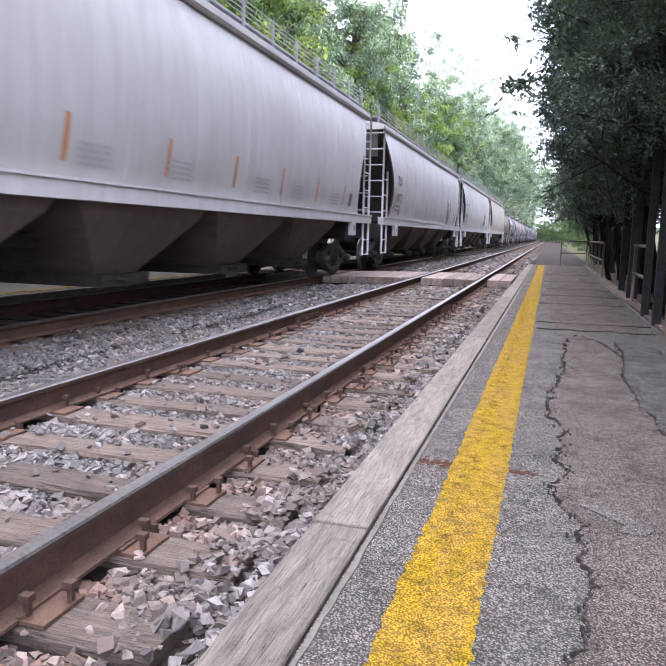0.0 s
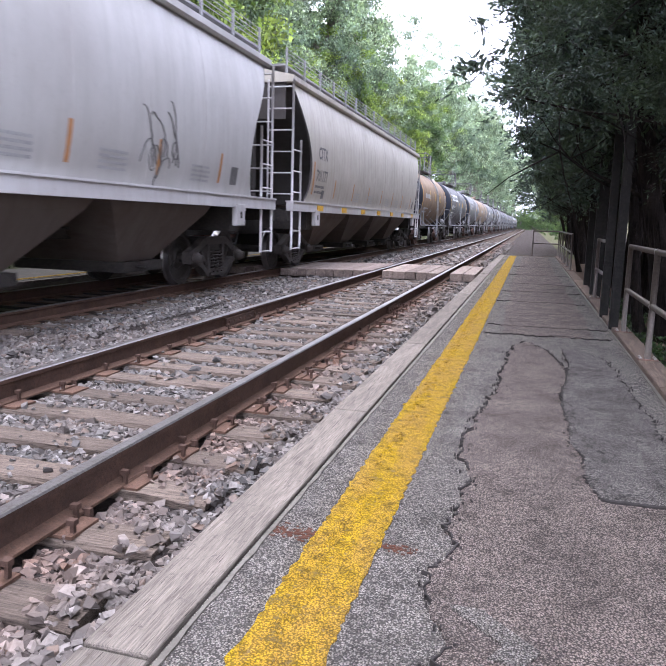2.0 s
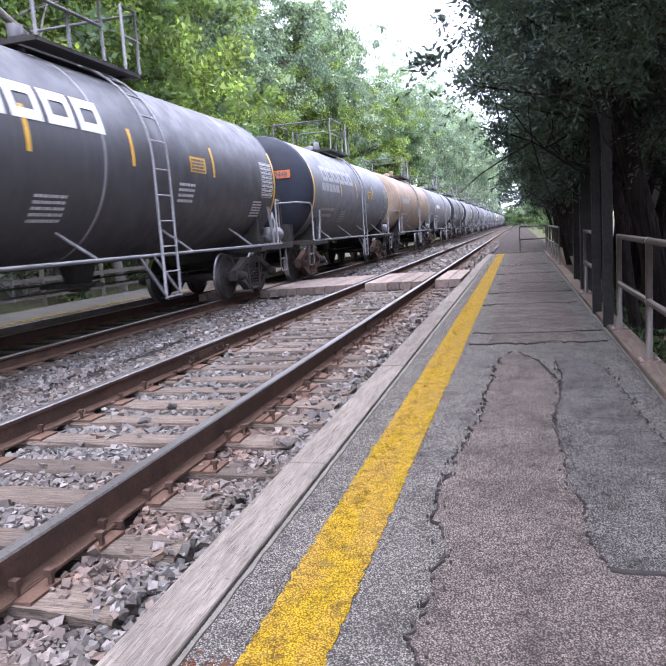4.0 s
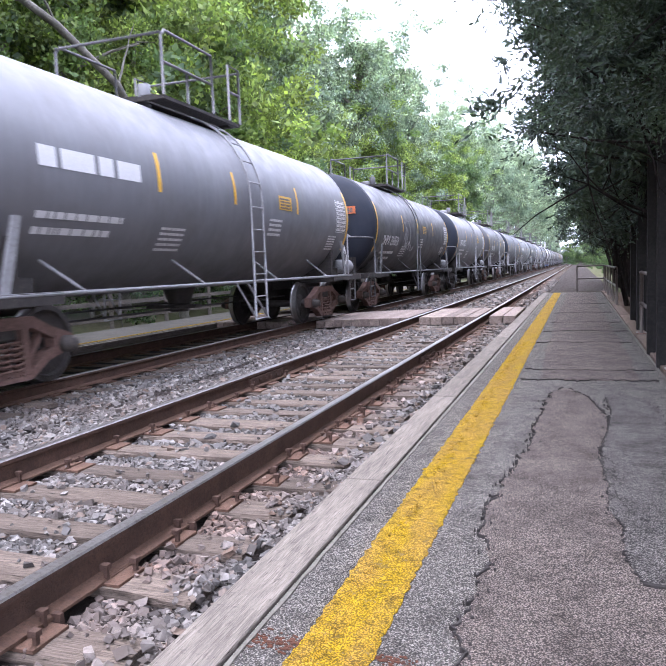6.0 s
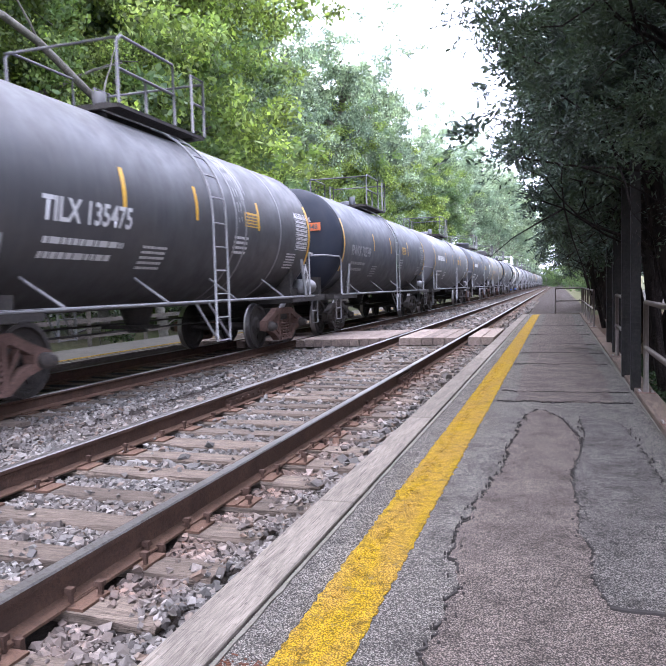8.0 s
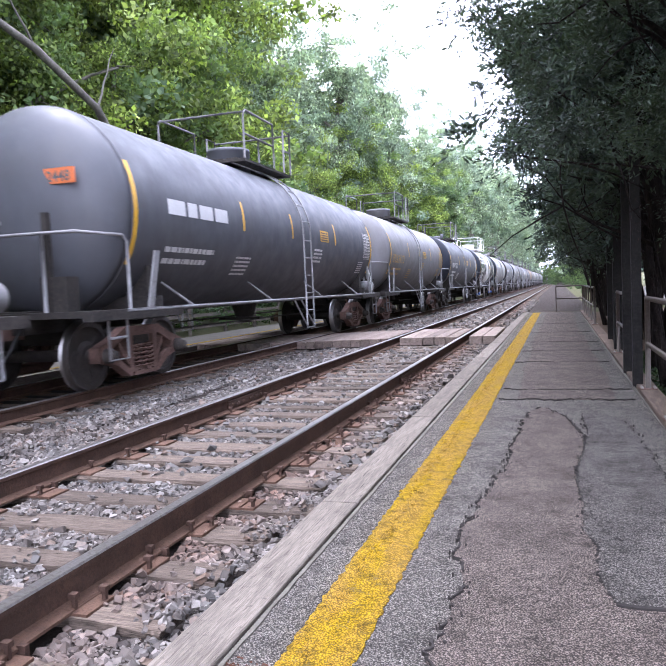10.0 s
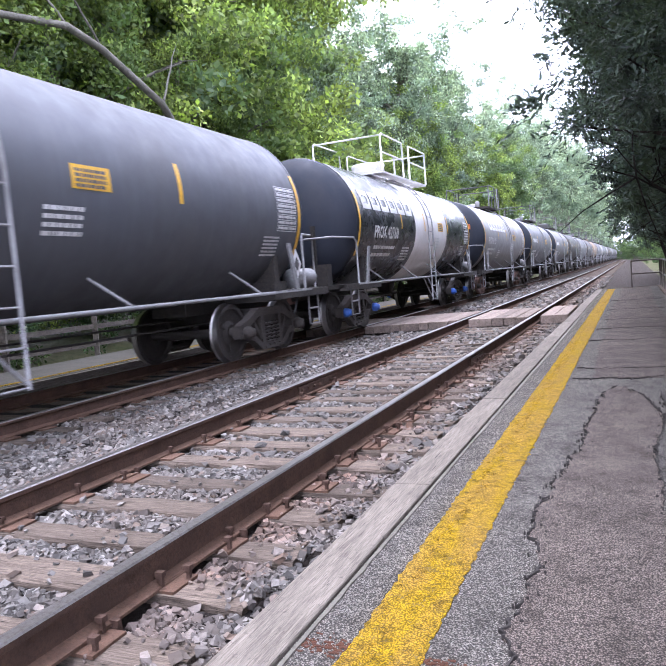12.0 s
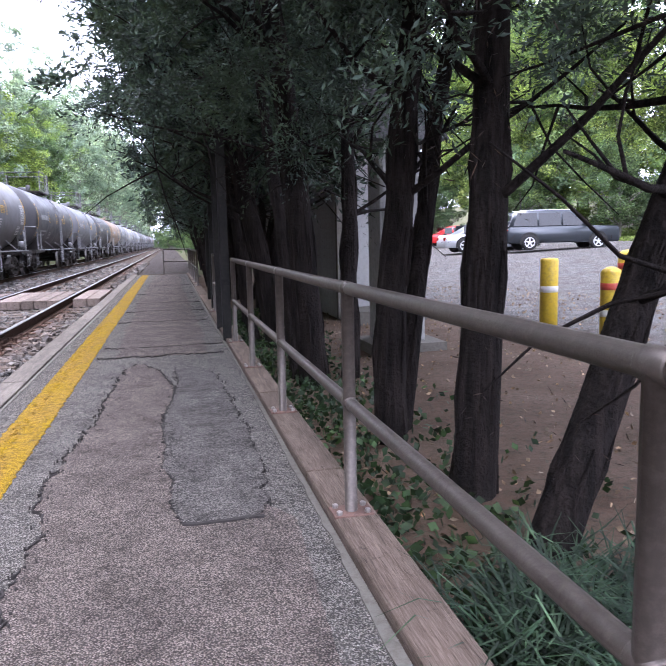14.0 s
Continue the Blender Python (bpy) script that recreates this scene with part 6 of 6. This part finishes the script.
    p = part("notice", bm, MARK_YELLOW, car, "yellow notice panel")
    bm = bmesh.new()
    side.bars(bm, ly + 1.2, zc + 0.16, [(0.035, 0.46)] * 4, seed + 6, 0.02, 0.01)
    tagged(part("print", bm, MARK_BLACK, p), kind="stuff")
    # placard diamond by the far end
    for q in (0, 1):
        bm = bmesh.new()
        h = 0.26 if q == 0 else 0.12
        y, z, x = tc / 2 + 0.42, 1.5, 1.42 + 0.012 * q
        vs = [bm.verts.new((x + dx, y + dy, z + dz)) for dx in (0.0, 0.01) for dy, dz in ((0, -h), (h * 0.7, 0), (0, h), (-h * 0.7, 0))]
        for f in ((0, 1, 2, 3), (7, 6, 5, 4), (0, 4, 5, 1), (1, 5, 6, 2), (2, 6, 7, 3), (3, 7, 4, 0)):
            bm.faces.new([vs[i] for i in f])
        part("placard" if q == 0 else "placard_symbol", fix(bm), MARK_WHITE if q == 0 else MARK_BLACK, car, "white diamond hazard placard" if q == 0 else "")
    if un:
        y = -L - 0.62 * math.sin(math.acos(0.62)) - 0.02
        bm = bmesh.new()
        add_box(bm, 0.55, 1.02, y - 0.06, y - 0.05, zc + 0.28, zc + 0.48)
        sign = part("number_panel", bm, MARK_ORANGE, car, "orange hazard number panel")
        me = text_mesh("2448", 0.19)
        for v in me.vertices:
            v.co = Vector((0.59 + v.co.x * 0.95, y - 0.066, zc + 0.31 + v.co.y))
        me.materials.append(MARK_BLACK)
        new("lettering", me).parent = sign
    if end_words:
        y = -L - 0.62 * math.sin(math.acos(0.45)) - 0.1
        me = text_mesh(end_words, 0.26)
        for v in me.vertices:
            v.co = Vector((-0.35 + v.co.x * 0.8, y, zc + 0.1 + v.co.y))
        me.materials.append(ink)
        new("lettering", me).parent = car
    if logo:
        # six plain hollow blocks stand for the maker's wordmark
        for k in range(6):
            bm = bmesh.new()
            y0, y1, z0, z1, b = logo + 0.63 * k, logo + 0.63 * k + 0.54, zc + 0.26, zc + 0.68, 0.12
            for q in ((y0, y1, z1 - b, z1, 2), (y0, y1, z0, z0 + b, 2), (y0, y0 + b, z0 + b, z1 - b, 3), (y1 - b, y1, z0 + b, z1 - b, 3)):
                side.quad(bm, *q[:4], 0.009, q[4])
            part("wordmark_block", bm, ink, car)
    return car


def scrawl(car, at, y, z, seed, mat, label):
    """Loose looping paint lines on a car's side."""
    rng = np.random.default_rng(seed)
    bm = bmesh.new()
    side = Side(at)
    for k in range(9):
        p = np.array([y + 0.09 * k, z + rng.uniform(-0.1, 0.1)])
        d = rng.uniform(0.8, 2.4)
        pts = []
        for i in range(14):
            pts.append(Vector(side.at(p[0], p[1], 0.006)))
            d += rng.uniform(-0.5, 0.9)
            p = p + 0.05 * np.array([math.cos(d), 1.5 * math.sin(d)])
        add_tube(bm, pts, 0.01, 4)
    tagged(part("spray_paint", bm, mat, car, label), kind="stuff")


def hopper_car(name, paint, label, mark=None, number=None, seed=0, tapes=MARK_RUSTY, sill_tapes=False, scrawled=False):
    """A covered hopper. Origin: rail tops, mid-length; it runs towards -y."""
    rng = np.random.default_rng(300 + seed)
    car = tagged(group_of(name), label, "hopper car", "covered hoppers")
    tc = 14.6
    Lb = tc / 2 + 1.55
    levels = [(1.5, 1.46, 0.82), (1.62, 1.49, 0.98), (1.8, 1.53, 1.1), (2.1, 1.575, 1.18), (2.5, 1.6, 1.14), (2.9, 1.6, 0.96), (3.25, 1.58, 0.7), (3.6, 1.53, 0.42), (3.95, 1.45, 0.2), (4.08, 1.4, 0.12)]
    kz, kw, kc = (np.array(q) for q in zip(*levels))
    soft_z = np.linspace(1.5, 4.08, 27)
    blur = lambda k: np.convolve(np.pad(np.interp(soft_z, kz, k), 2, mode="reflect", reflect_type="odd"), [0.1, 0.2, 0.4, 0.2, 0.1], "valid")
    levels = list(zip(soft_z.tolist(), blur(kw).tolist(), blur(kc).tolist()))

    def width(z):
        return np.interp(z, [l[0] for l in levels], [l[1] for l in levels])

    bm = bmesh.new()
    secs = []
    for z, w, cut in levels:
        e = Lb - cut
        d = float(np.interp(z, [1.5, 2.4, 3.3, 4.08], [1.1, 0.85, 0.4, 0.05]))
        secs.append([(w, -e, z), (w, -e * 0.5, z), (w, 0, z), (w, e * 0.5, z), (w, e, z), (w - 0.05, e, z), (w - 0.12, e - d, z), (-w + 0.12, e - d, z), (-w + 0.05, e, z), (-w, e, z), (-w, 0, z), (-w, -e, z), (-w + 0.05, -e, z), (-w + 0.12, -e + d, z), (w - 0.12, -e + d, z), (w - 0.05, -e, z)])
    add_loft(bm, secs)
    fix(bm)
    # recessed end faces take the dark paint, with the recess's shade in it
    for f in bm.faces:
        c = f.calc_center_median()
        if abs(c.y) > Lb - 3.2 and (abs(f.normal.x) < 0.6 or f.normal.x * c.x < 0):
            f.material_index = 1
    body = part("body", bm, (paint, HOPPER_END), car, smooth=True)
    body.data.set_sharp_from_angle(angle=radians(30))
    # vertical weld seams, a little proud
    for k in range(1, 9):
        y = -Lb + 1.4 + (2 * Lb - 2.8) * k / 9
        bm = bmesh.new()
        zs = np.linspace(1.55, 4.05, 10)
        add_loft(bm, [[(width(z) - 0.005, y - 0.02, z), (width(z) + 0.006, y - 0.012, z), (width(z) + 0.006, y + 0.012, z), (width(z) - 0.005, y + 0.02, z)] for z in zs])
        part("seam", fix(bm), paint, body)
    bm = bmesh.new()
    add_loft(bm, [[(1.46, y, 4.06), (1.5, y, 4.1), (1.5, y, 4.2), (1.4, y, 4.22), (0.5, y, 4.4), (-0.5, y, 4.4), (-1.4, y, 4.22), (-1.5, y, 4.2), (-1.5, y, 4.1), (-1.46, y, 4.06)] for y in (-Lb - 0.04, Lb + 0.04)])
    part("roof", fix(bm), paint, car)
    for q in (-1, 1):
        part("side_sill", B((q * 1.42, q * 1.58, -tc / 2 - 1.7, tc / 2 + 1.7, 1.34, 1.56), (q * 1.4, q * 1.6, -tc / 2 - 1.7, tc / 2 + 1.7, 1.53, 1.56)), SILL_WHITE, car)
        for s in (-1, 1):
            bm = bmesh.new()
            add_box(bm, q * 1.5, q * 1.6, s * (tc / 2 - 0.1) - 0.18, s * (tc / 2 - 0.1) + 0.18, 1.02, 1.4, bevel=0.01)
            part("jacking_pad", bm, SILL_WHITE, car)
            part("pad_hole", B((q * 1.6, q * 1.604, s * (tc / 2 - 0.1) - 0.04, s * (tc / 2 - 0.1) + 0.04, 1.15, 1.27)), UNDERFRAME, car)
    # hopper chutes
    for k in range(4):
        y = -5.0 + 10.0 * k / 3
        bm = bmesh.new()
        add_loft(bm, [[(1.42, y - 1.66, 1.52), (1.42, y + 1.66, 1.52), (-1.42, y + 1.66, 1.52), (-1.42, y - 1.66, 1.52)], [(1.3, y - 1.35, 1.2), (1.3, y + 1.35, 1.2), (-1.3, y + 1.35, 1.2), (-1.3, y - 1.35, 1.2)], [(0.8, y - 0.45, 0.46), (0.8, y + 0.45, 0.46), (-0.8, y + 0.45, 0.46), (-0.8, y - 0.45, 0.46)]])
        ch = part("chute", fix(bm), HOPPER_CHUTE, car)
        bm = bmesh.new()
        add_box(bm, -0.95, 0.95, y - 0.55, y + 0.55, 0.32, 0.47)
        add_tube(bm, [(1.1, y - 0.2, 0.4), (-1.1, y - 0.2, 0.4)], 0.03, 8)
        part("outlet_gate", bm, UNDERFRAME, ch)
    bm = bmesh.new()
    add_box(bm, -0.3, 0.3, -tc / 2 - 1.9, tc / 2 + 1.9, 0.8, 1.25)
    part("centre_sill", fix(bm), UNDERFRAME, car)
    for s in (-1, 1):
        part("end_sill", B((-1.5, 1.5, s * (tc / 2 + 1.75) - 0.1, s * (tc / 2 + 1.75) + 0.1, 1.12, 1.34)), UNDERFRAME, car)
        part("body_bolster", B((-1.4, 1.4, s * tc / 2 - 0.2, s * tc / 2 + 0.2, 0.92, 1.4)), UNDERFRAME, car)
        # sloping end sheet and cage
        ye = s * (Lb - 0.05)
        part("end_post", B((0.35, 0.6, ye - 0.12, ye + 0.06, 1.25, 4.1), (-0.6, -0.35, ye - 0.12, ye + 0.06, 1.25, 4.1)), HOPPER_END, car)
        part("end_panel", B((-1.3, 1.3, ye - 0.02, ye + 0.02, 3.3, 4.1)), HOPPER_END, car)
        for q in (-1, 1):
            x, y0, y1 = q * 1.52, s * (tc / 2 + 1.05), s * (tc / 2 + 1.62)
            lad = part("corner_ladder", T([(x, y0, 0.5), (x, y0, 2.9)], [(x, y1, 0.5), (x, y1, 4.1)], r=0.028), SILL_WHITE, car, smooth=True)
            for z in (0.52, 0.9, 1.75, 2.2, 2.65):
                part("rung", T([(x, y0, z), (x, y1, z)], r=0.016, sides=6), SILL_WHITE, lad)
            for z in np.arange(1.7, 4.0, 0.45):
                part("rung", T([(x, y1, z), (q * 0.95, y1, z)], r=0.016, sides=6), SILL_WHITE, lad)
            part("end_stile", T([(q * 0.95, y1, 1.3), (q * 0.95, y1, 4.1)], r=0.022, sides=6), SILL_WHITE, lad)
        part("brake_platform", B((-1.3, 1.3, s * (tc / 2 + 1.2), s * (tc / 2 + 1.7), 1.36, 1.4)), UNDERFRAME, car)
    # roof walk with its low rail
    walkway = part("roof_walk", B((0.72, 1.28, -Lb, Lb, 4.4, 4.44), (-1.28, -0.72, -Lb, Lb, 4.4, 4.44)), PIPE_GREY, car)
    bm = bmesh.new()
    n = 15
    for q in (-1, 1):
        for k in range(n):
            y = -Lb + 0.1 + (2 * Lb - 0.2) * k / (n - 1)
            add_box(bm, q * 1.27, q * 1.31, y - 0.025, y + 0.025, 4.2, 4.78)
        for z in (4.52, 4.6, 4.68, 4.76):
            add_box(bm, q * 1.285, q * 1.295, -Lb + 0.1, Lb - 0.1, z - 0.006, z + 0.006)
    part("walk_railing", bm, PIPE_GREY, walkway)
    for k in range(6):
        y = -Lb + 2 + (2 * Lb - 4) * k / 5
        bm = bmesh.new()
        add_lathe(bm, [(4.38, 0.34), (4.5, 0.34), (4.54, 0.3), (4.56, 0.002)], "z", 20, (0, y, 0))
        part("hatch", bm, paint, car, smooth=True)
    for s in (-1, 1):
        add_truck(car, s * tc / 2, "dark")
    add_ends(car, tc / 2 + 2.2, SILL_WHITE)
    part("brake_rigging", T([(0.4, -tc / 2 + 0.6, 0.95), (0.4, tc / 2 - 0.6, 0.95)], r=0.02, sides=6), UNDERFRAME, car)
    side = Side(lambda y, z, lift: (float(width(z)) + lift, y, z))
    bm = bmesh.new()
    side.quad(bm, -Lb + 1.28, -Lb + 1.38, 1.75, 2.5)
    part("reflective_tape", bm, tapes, car, "faded rusty orange tape strip")
    for k in range(7):
        bm = bmesh.new()
        y = -Lb + 3.2 + k * 2.0
        side.quad(bm, y, y + 0.085, 1.72, 2.2, 0.006, 4, 0.03)
        part("reflective_tape", bm, tapes, car, "faded rusty orange tape strip")
    bm = bmesh.new()
    if number:
        side.letters(mark, -Lb + 1.62, 2.6, 0.4, MARK_BLACK, car, "stencilled reporting mark", 0.85)
        side.letters(number, -Lb + 1.52, 2.08, 0.38, MARK_BLACK, car, "stencilled car number", 0.82)
        side.bars(bm, -Lb + 1.5, 1.98, [(0.06, 0.75), (0.06, 0.7)], seed, 0.07)
    side.quad(bm, -Lb + 2.1, -Lb + 2.32, 1.68, 1.88, 0.006, 1)
    side.quad(bm, Lb - 2.0, Lb - 1.72, 1.72, 2.02, 0.006, 1)
    tagged(part("stencilling", bm, MARK_BLACK, car, "black stencilled data"), kind="stuff")
    bm = bmesh.new()
    for y in (-3.4, -1.6, 1.2, 3.0, 5.4):
        side.bars(bm, y, 1.95, [(0.035, 0.6)] * 4, seed + int(y * 10) + 50, 0.035)
    tagged(part("faint_stencilling", bm, MARK_FADED, car, "faint grey stencilled rows"), kind="stuff")
    if sill_tapes:
        bm = bmesh.new()
        for k in range(7):
            add_box(bm, 1.58, 1.604, -7.2 + k * 2.3, -6.75 + k * 2.3, 1.37, 1.5)
        part("sill_tape", bm, MARK_YELLOW, car, "yellow tape blocks along the sill")
    if scrawled:
        scrawl(car, lambda y, z, lift: (float(width(z)) + lift, y, z), Lb - 4.6, 1.9, seed, MARK_BLACK, "black spray-paint scrawl")
    return car


SPEED, SLOWING = 20.205, 0.1429


def run(t):
    """How far along y the train stands at t seconds."""
    return -SPEED * t + SLOWING * (t - 7) ** 2 - 1.1 * max(0.0, 1 - t / 2.6) ** 1.4


CARS = []


def couple(car, front, rear):
    """Put a car in the train by where its trucks stand when run() is nought."""
    CARS.append((car, (front + rear) / 2))


def build_train():
    round_side = lambda y, z, lift: ((1.46 + lift) * math.cos(math.asin((z - 2.41) / 1.46)), y, z)
    couple(hopper_car("hopper_car", HOPPER_GREY, "pale grey covered hopper with orange tape strips", seed=1), 3.45, 18.05)
    couple(hopper_car("hopper_car", HOPPER_GREY, "pale grey covered hopper with black stencilled number", "TILX", "540772", 2, scrawled=True), 22.9, 37.5)
    couple(hopper_car("hopper_car", HOPPER_GREY, "pale grey covered hopper with black stencilled number and spray paint", "TILX", "540980", 3, scrawled=True), 42.0, 56.6)
    couple(hopper_car("hopper_car", HOPPER_BEIGE, "rust-streaked beige-grey covered hopper with yellow sill tape", "CITX", "701177", 4, sill_tapes=True), 61.1, 75.7)

    def tank(f, r, **k):
        couple(tank_car("tank_car", r - f, seed=len(CARS), **k), f, r)

    tank(79.85, 88.0, shell=TANK_BROWN, label="brown dust-caked tank car with dark end", head=HEAD_BLUE, pipe=PIPE_GREY, gear="rust", marks="faded", rings=(1.0,))
    tank(92.4, 102.45, shell=TANK_BLACK, label="black tank car with white block lettering", head=HEAD_BLUE, pipe=PIPE_GREY, logo=-4.6, words="PROX 61148", end_words="61148", rings=(-1.0,))
    tank(106.85, 116.6, shell=TANK_CHARCOAL, label="dusty charcoal tank car with white block lettering", head=HEAD_BLUE, pipe=PIPE_GREY, gear="rust", logo=-4.4, marks="faded")
    tank(120.9, 130.7, shell=TANK_TAN, label="tan rust-streaked tank car", pipe=PIPE_GREY, marks="faded")
    tank(135.0, 144.96, shell=TANK_CHARCOAL, label="dusty charcoal tank car with white spill marks", gear="rust", pipe=PIPE_GREY)
    tank(148.91, 158.83, shell=TANK_BLACK, label="black tank car with white number and silver spray paint", at_ladder=-0.6, head=HEAD_BLUE, gear="rust", words="SHPX 206510", words_at=(0.05, -0.24), end_words="206510")
    scrawl(CARS[-1][0], round_side, -2.0, 1.85, 5, MARK_FADED, "silver spray-paint scrawl")
    tank(162.91, 171.45, shell=TANK_GREY, label="dull grey tank car with white number", head=HEAD_BLUE, gear="dark", at_ladder=0.55, words="GATX 60275", end_words="60275", pipe=PIPE_GREY)
    tank(175.48, 184.0, shell=TANK_BLACK, label="brown-black tank car with pale jacket bands", head=TANK_BLACK, gear="rust", words="TILX 135475", words_at=(0.42, -0.06), rings=(1.15, 1.55, 3.2), spill=1.5, pipe=PIPE_GREY)
    side = Side(round_side)
    side.letters("MOLTEN SULFUR", 4.05, 2.72, 0.17, MARK_WHITE, CARS[-1][0], "stencilled cargo name", 0.8)
    tank(187.98, 198.3, shell=TANK_SLATE, label="smooth dark slate tank car with white number", head=HEAD_BLUE, words="PNWX 702749", end_words="702749", marks="faded", pipe=PIPE_GREY)
    tank(202.4, 213.4, shell=TANK_CHARCOAL, label="charcoal tank car in the middle of the train", pipe=PIPE_GREY)
    tank(217.7, 228.8, shell=TANK_SLATE, label="long dark slate tank car with tall dark dome", gear="rust", dome=True, pipe=PIPE_GREY)
    tank(232.71, 242.42, shell=TANK_GREY, label="dull grey tank car with faded gold number and dome", gear="rust", marks="gold", words="UTLX 641173", words_at=(-0.4, -0.05), at_ladder=-0.55, dome=True, pipe=PIPE_GREY, un=False)
    tank(246.6, 257.6, shell=TANK_SLATE, label="smooth dark slate tank car with pale number", head=HEAD_BLUE, at_ladder=-0.45, words="PNWX 702719", end_words="702719", un=False, pipe=PIPE_GREY)
    tank(261.79, 271.44, shell=TANK_GLOSS, label="glossy black tank car with a wide white band and white dome", head=HEAD_BLUE, gear="blue", band=(-1.2, 2.2), at_ladder=0.0, top=(-2.15, 2.0), words_at=(0.22, -0.05), words="PROX 42760", end_words="42760", logo=-5.1, dome=True, top_pipe=PIPE_WHITE, un=False, pipe=PIPE_GREY)
    tank(275.7, 285.4, shell=TANK_PALE, label="pale grey tank car with white block lettering", head=HEAD_BLUE, gear="rust", logo=-4.2, words="PROX 61151", end_words="61151", pipe=PIPE_GREY)
    tank(289.6, 299.2, shell=TANK_CHARCOAL, label="charcoal tank car with pale number", head=HEAD_BLUE, pipe=PIPE_GREY)
    tank(303.4, 313.2, shell=TANK_GREY, label="grey tank car with a tall dark dome", head=HEAD_BLUE, dome=True, pipe=PIPE_GREY)
    # the rest, far off, repeat these
    kinds = [(TANK_TAN, "tan dusty tank car far down the train"), (TANK_BLACK, "black tank car far down the train"), (TANK_PALE, "pale grey tank car far down the train"), (TANK_CHARCOAL, "charcoal tank car far down the train")]
    first = []
    f = 317.4
    for k in range(17):
        shell, label = kinds[(1, 3, 1, 0, 3, 2, 3, 2, 1, 3, 2, 3, 1, 1, 2, 3, 0)[k]]
        match = [c for c, s in first if s == label]
        if match:
            couple(copy_thing(match[0], pose(0, 0, 0)), f, f + 9.8)
        else:
            tank(f, f + 9.8, shell=shell, label=label, pipe=PIPE_GREY, marks="faded")
            first.append((CARS[-1][0], label))
        f += 14.0


build_train()

# ---- pieces of the tracks ----
build_track("near_track", NEAR, 0.0, 5.0, 60.0, "near railway track with rusty spiked rails on worn wooden ties", TIE_PHASE)
build_track("far_track", FAR, FAR_Z, 8.0, 45.0, "far railway track under the train", TIE_PHASE + 0.21)
build_joint_bars()
build_crossing()
build_stones()


def motions():
    times = [0.5 * k for k in range(29)]
    for car, at in CARS:
        walk(car, [(t, pose(FAR, at + run(t), FAR_Z)) for t in times])
    # wheels turn once for each girth that the train runs
    turns, angle = [], 0.0
    for k in range(14 * FPS + 1):
        t = k / FPS
        if k:
            angle += min(88.0, math.degrees((run((k - 1) / FPS) - run(t)) / WHEEL_R))
        turns.append((t, angle))
    for wheel, y in WHEELSETS[:22 * 4]:
        walk(wheel, [(t, pose(0, y, WHEEL_R, a)) for t, a in turns])


motions()
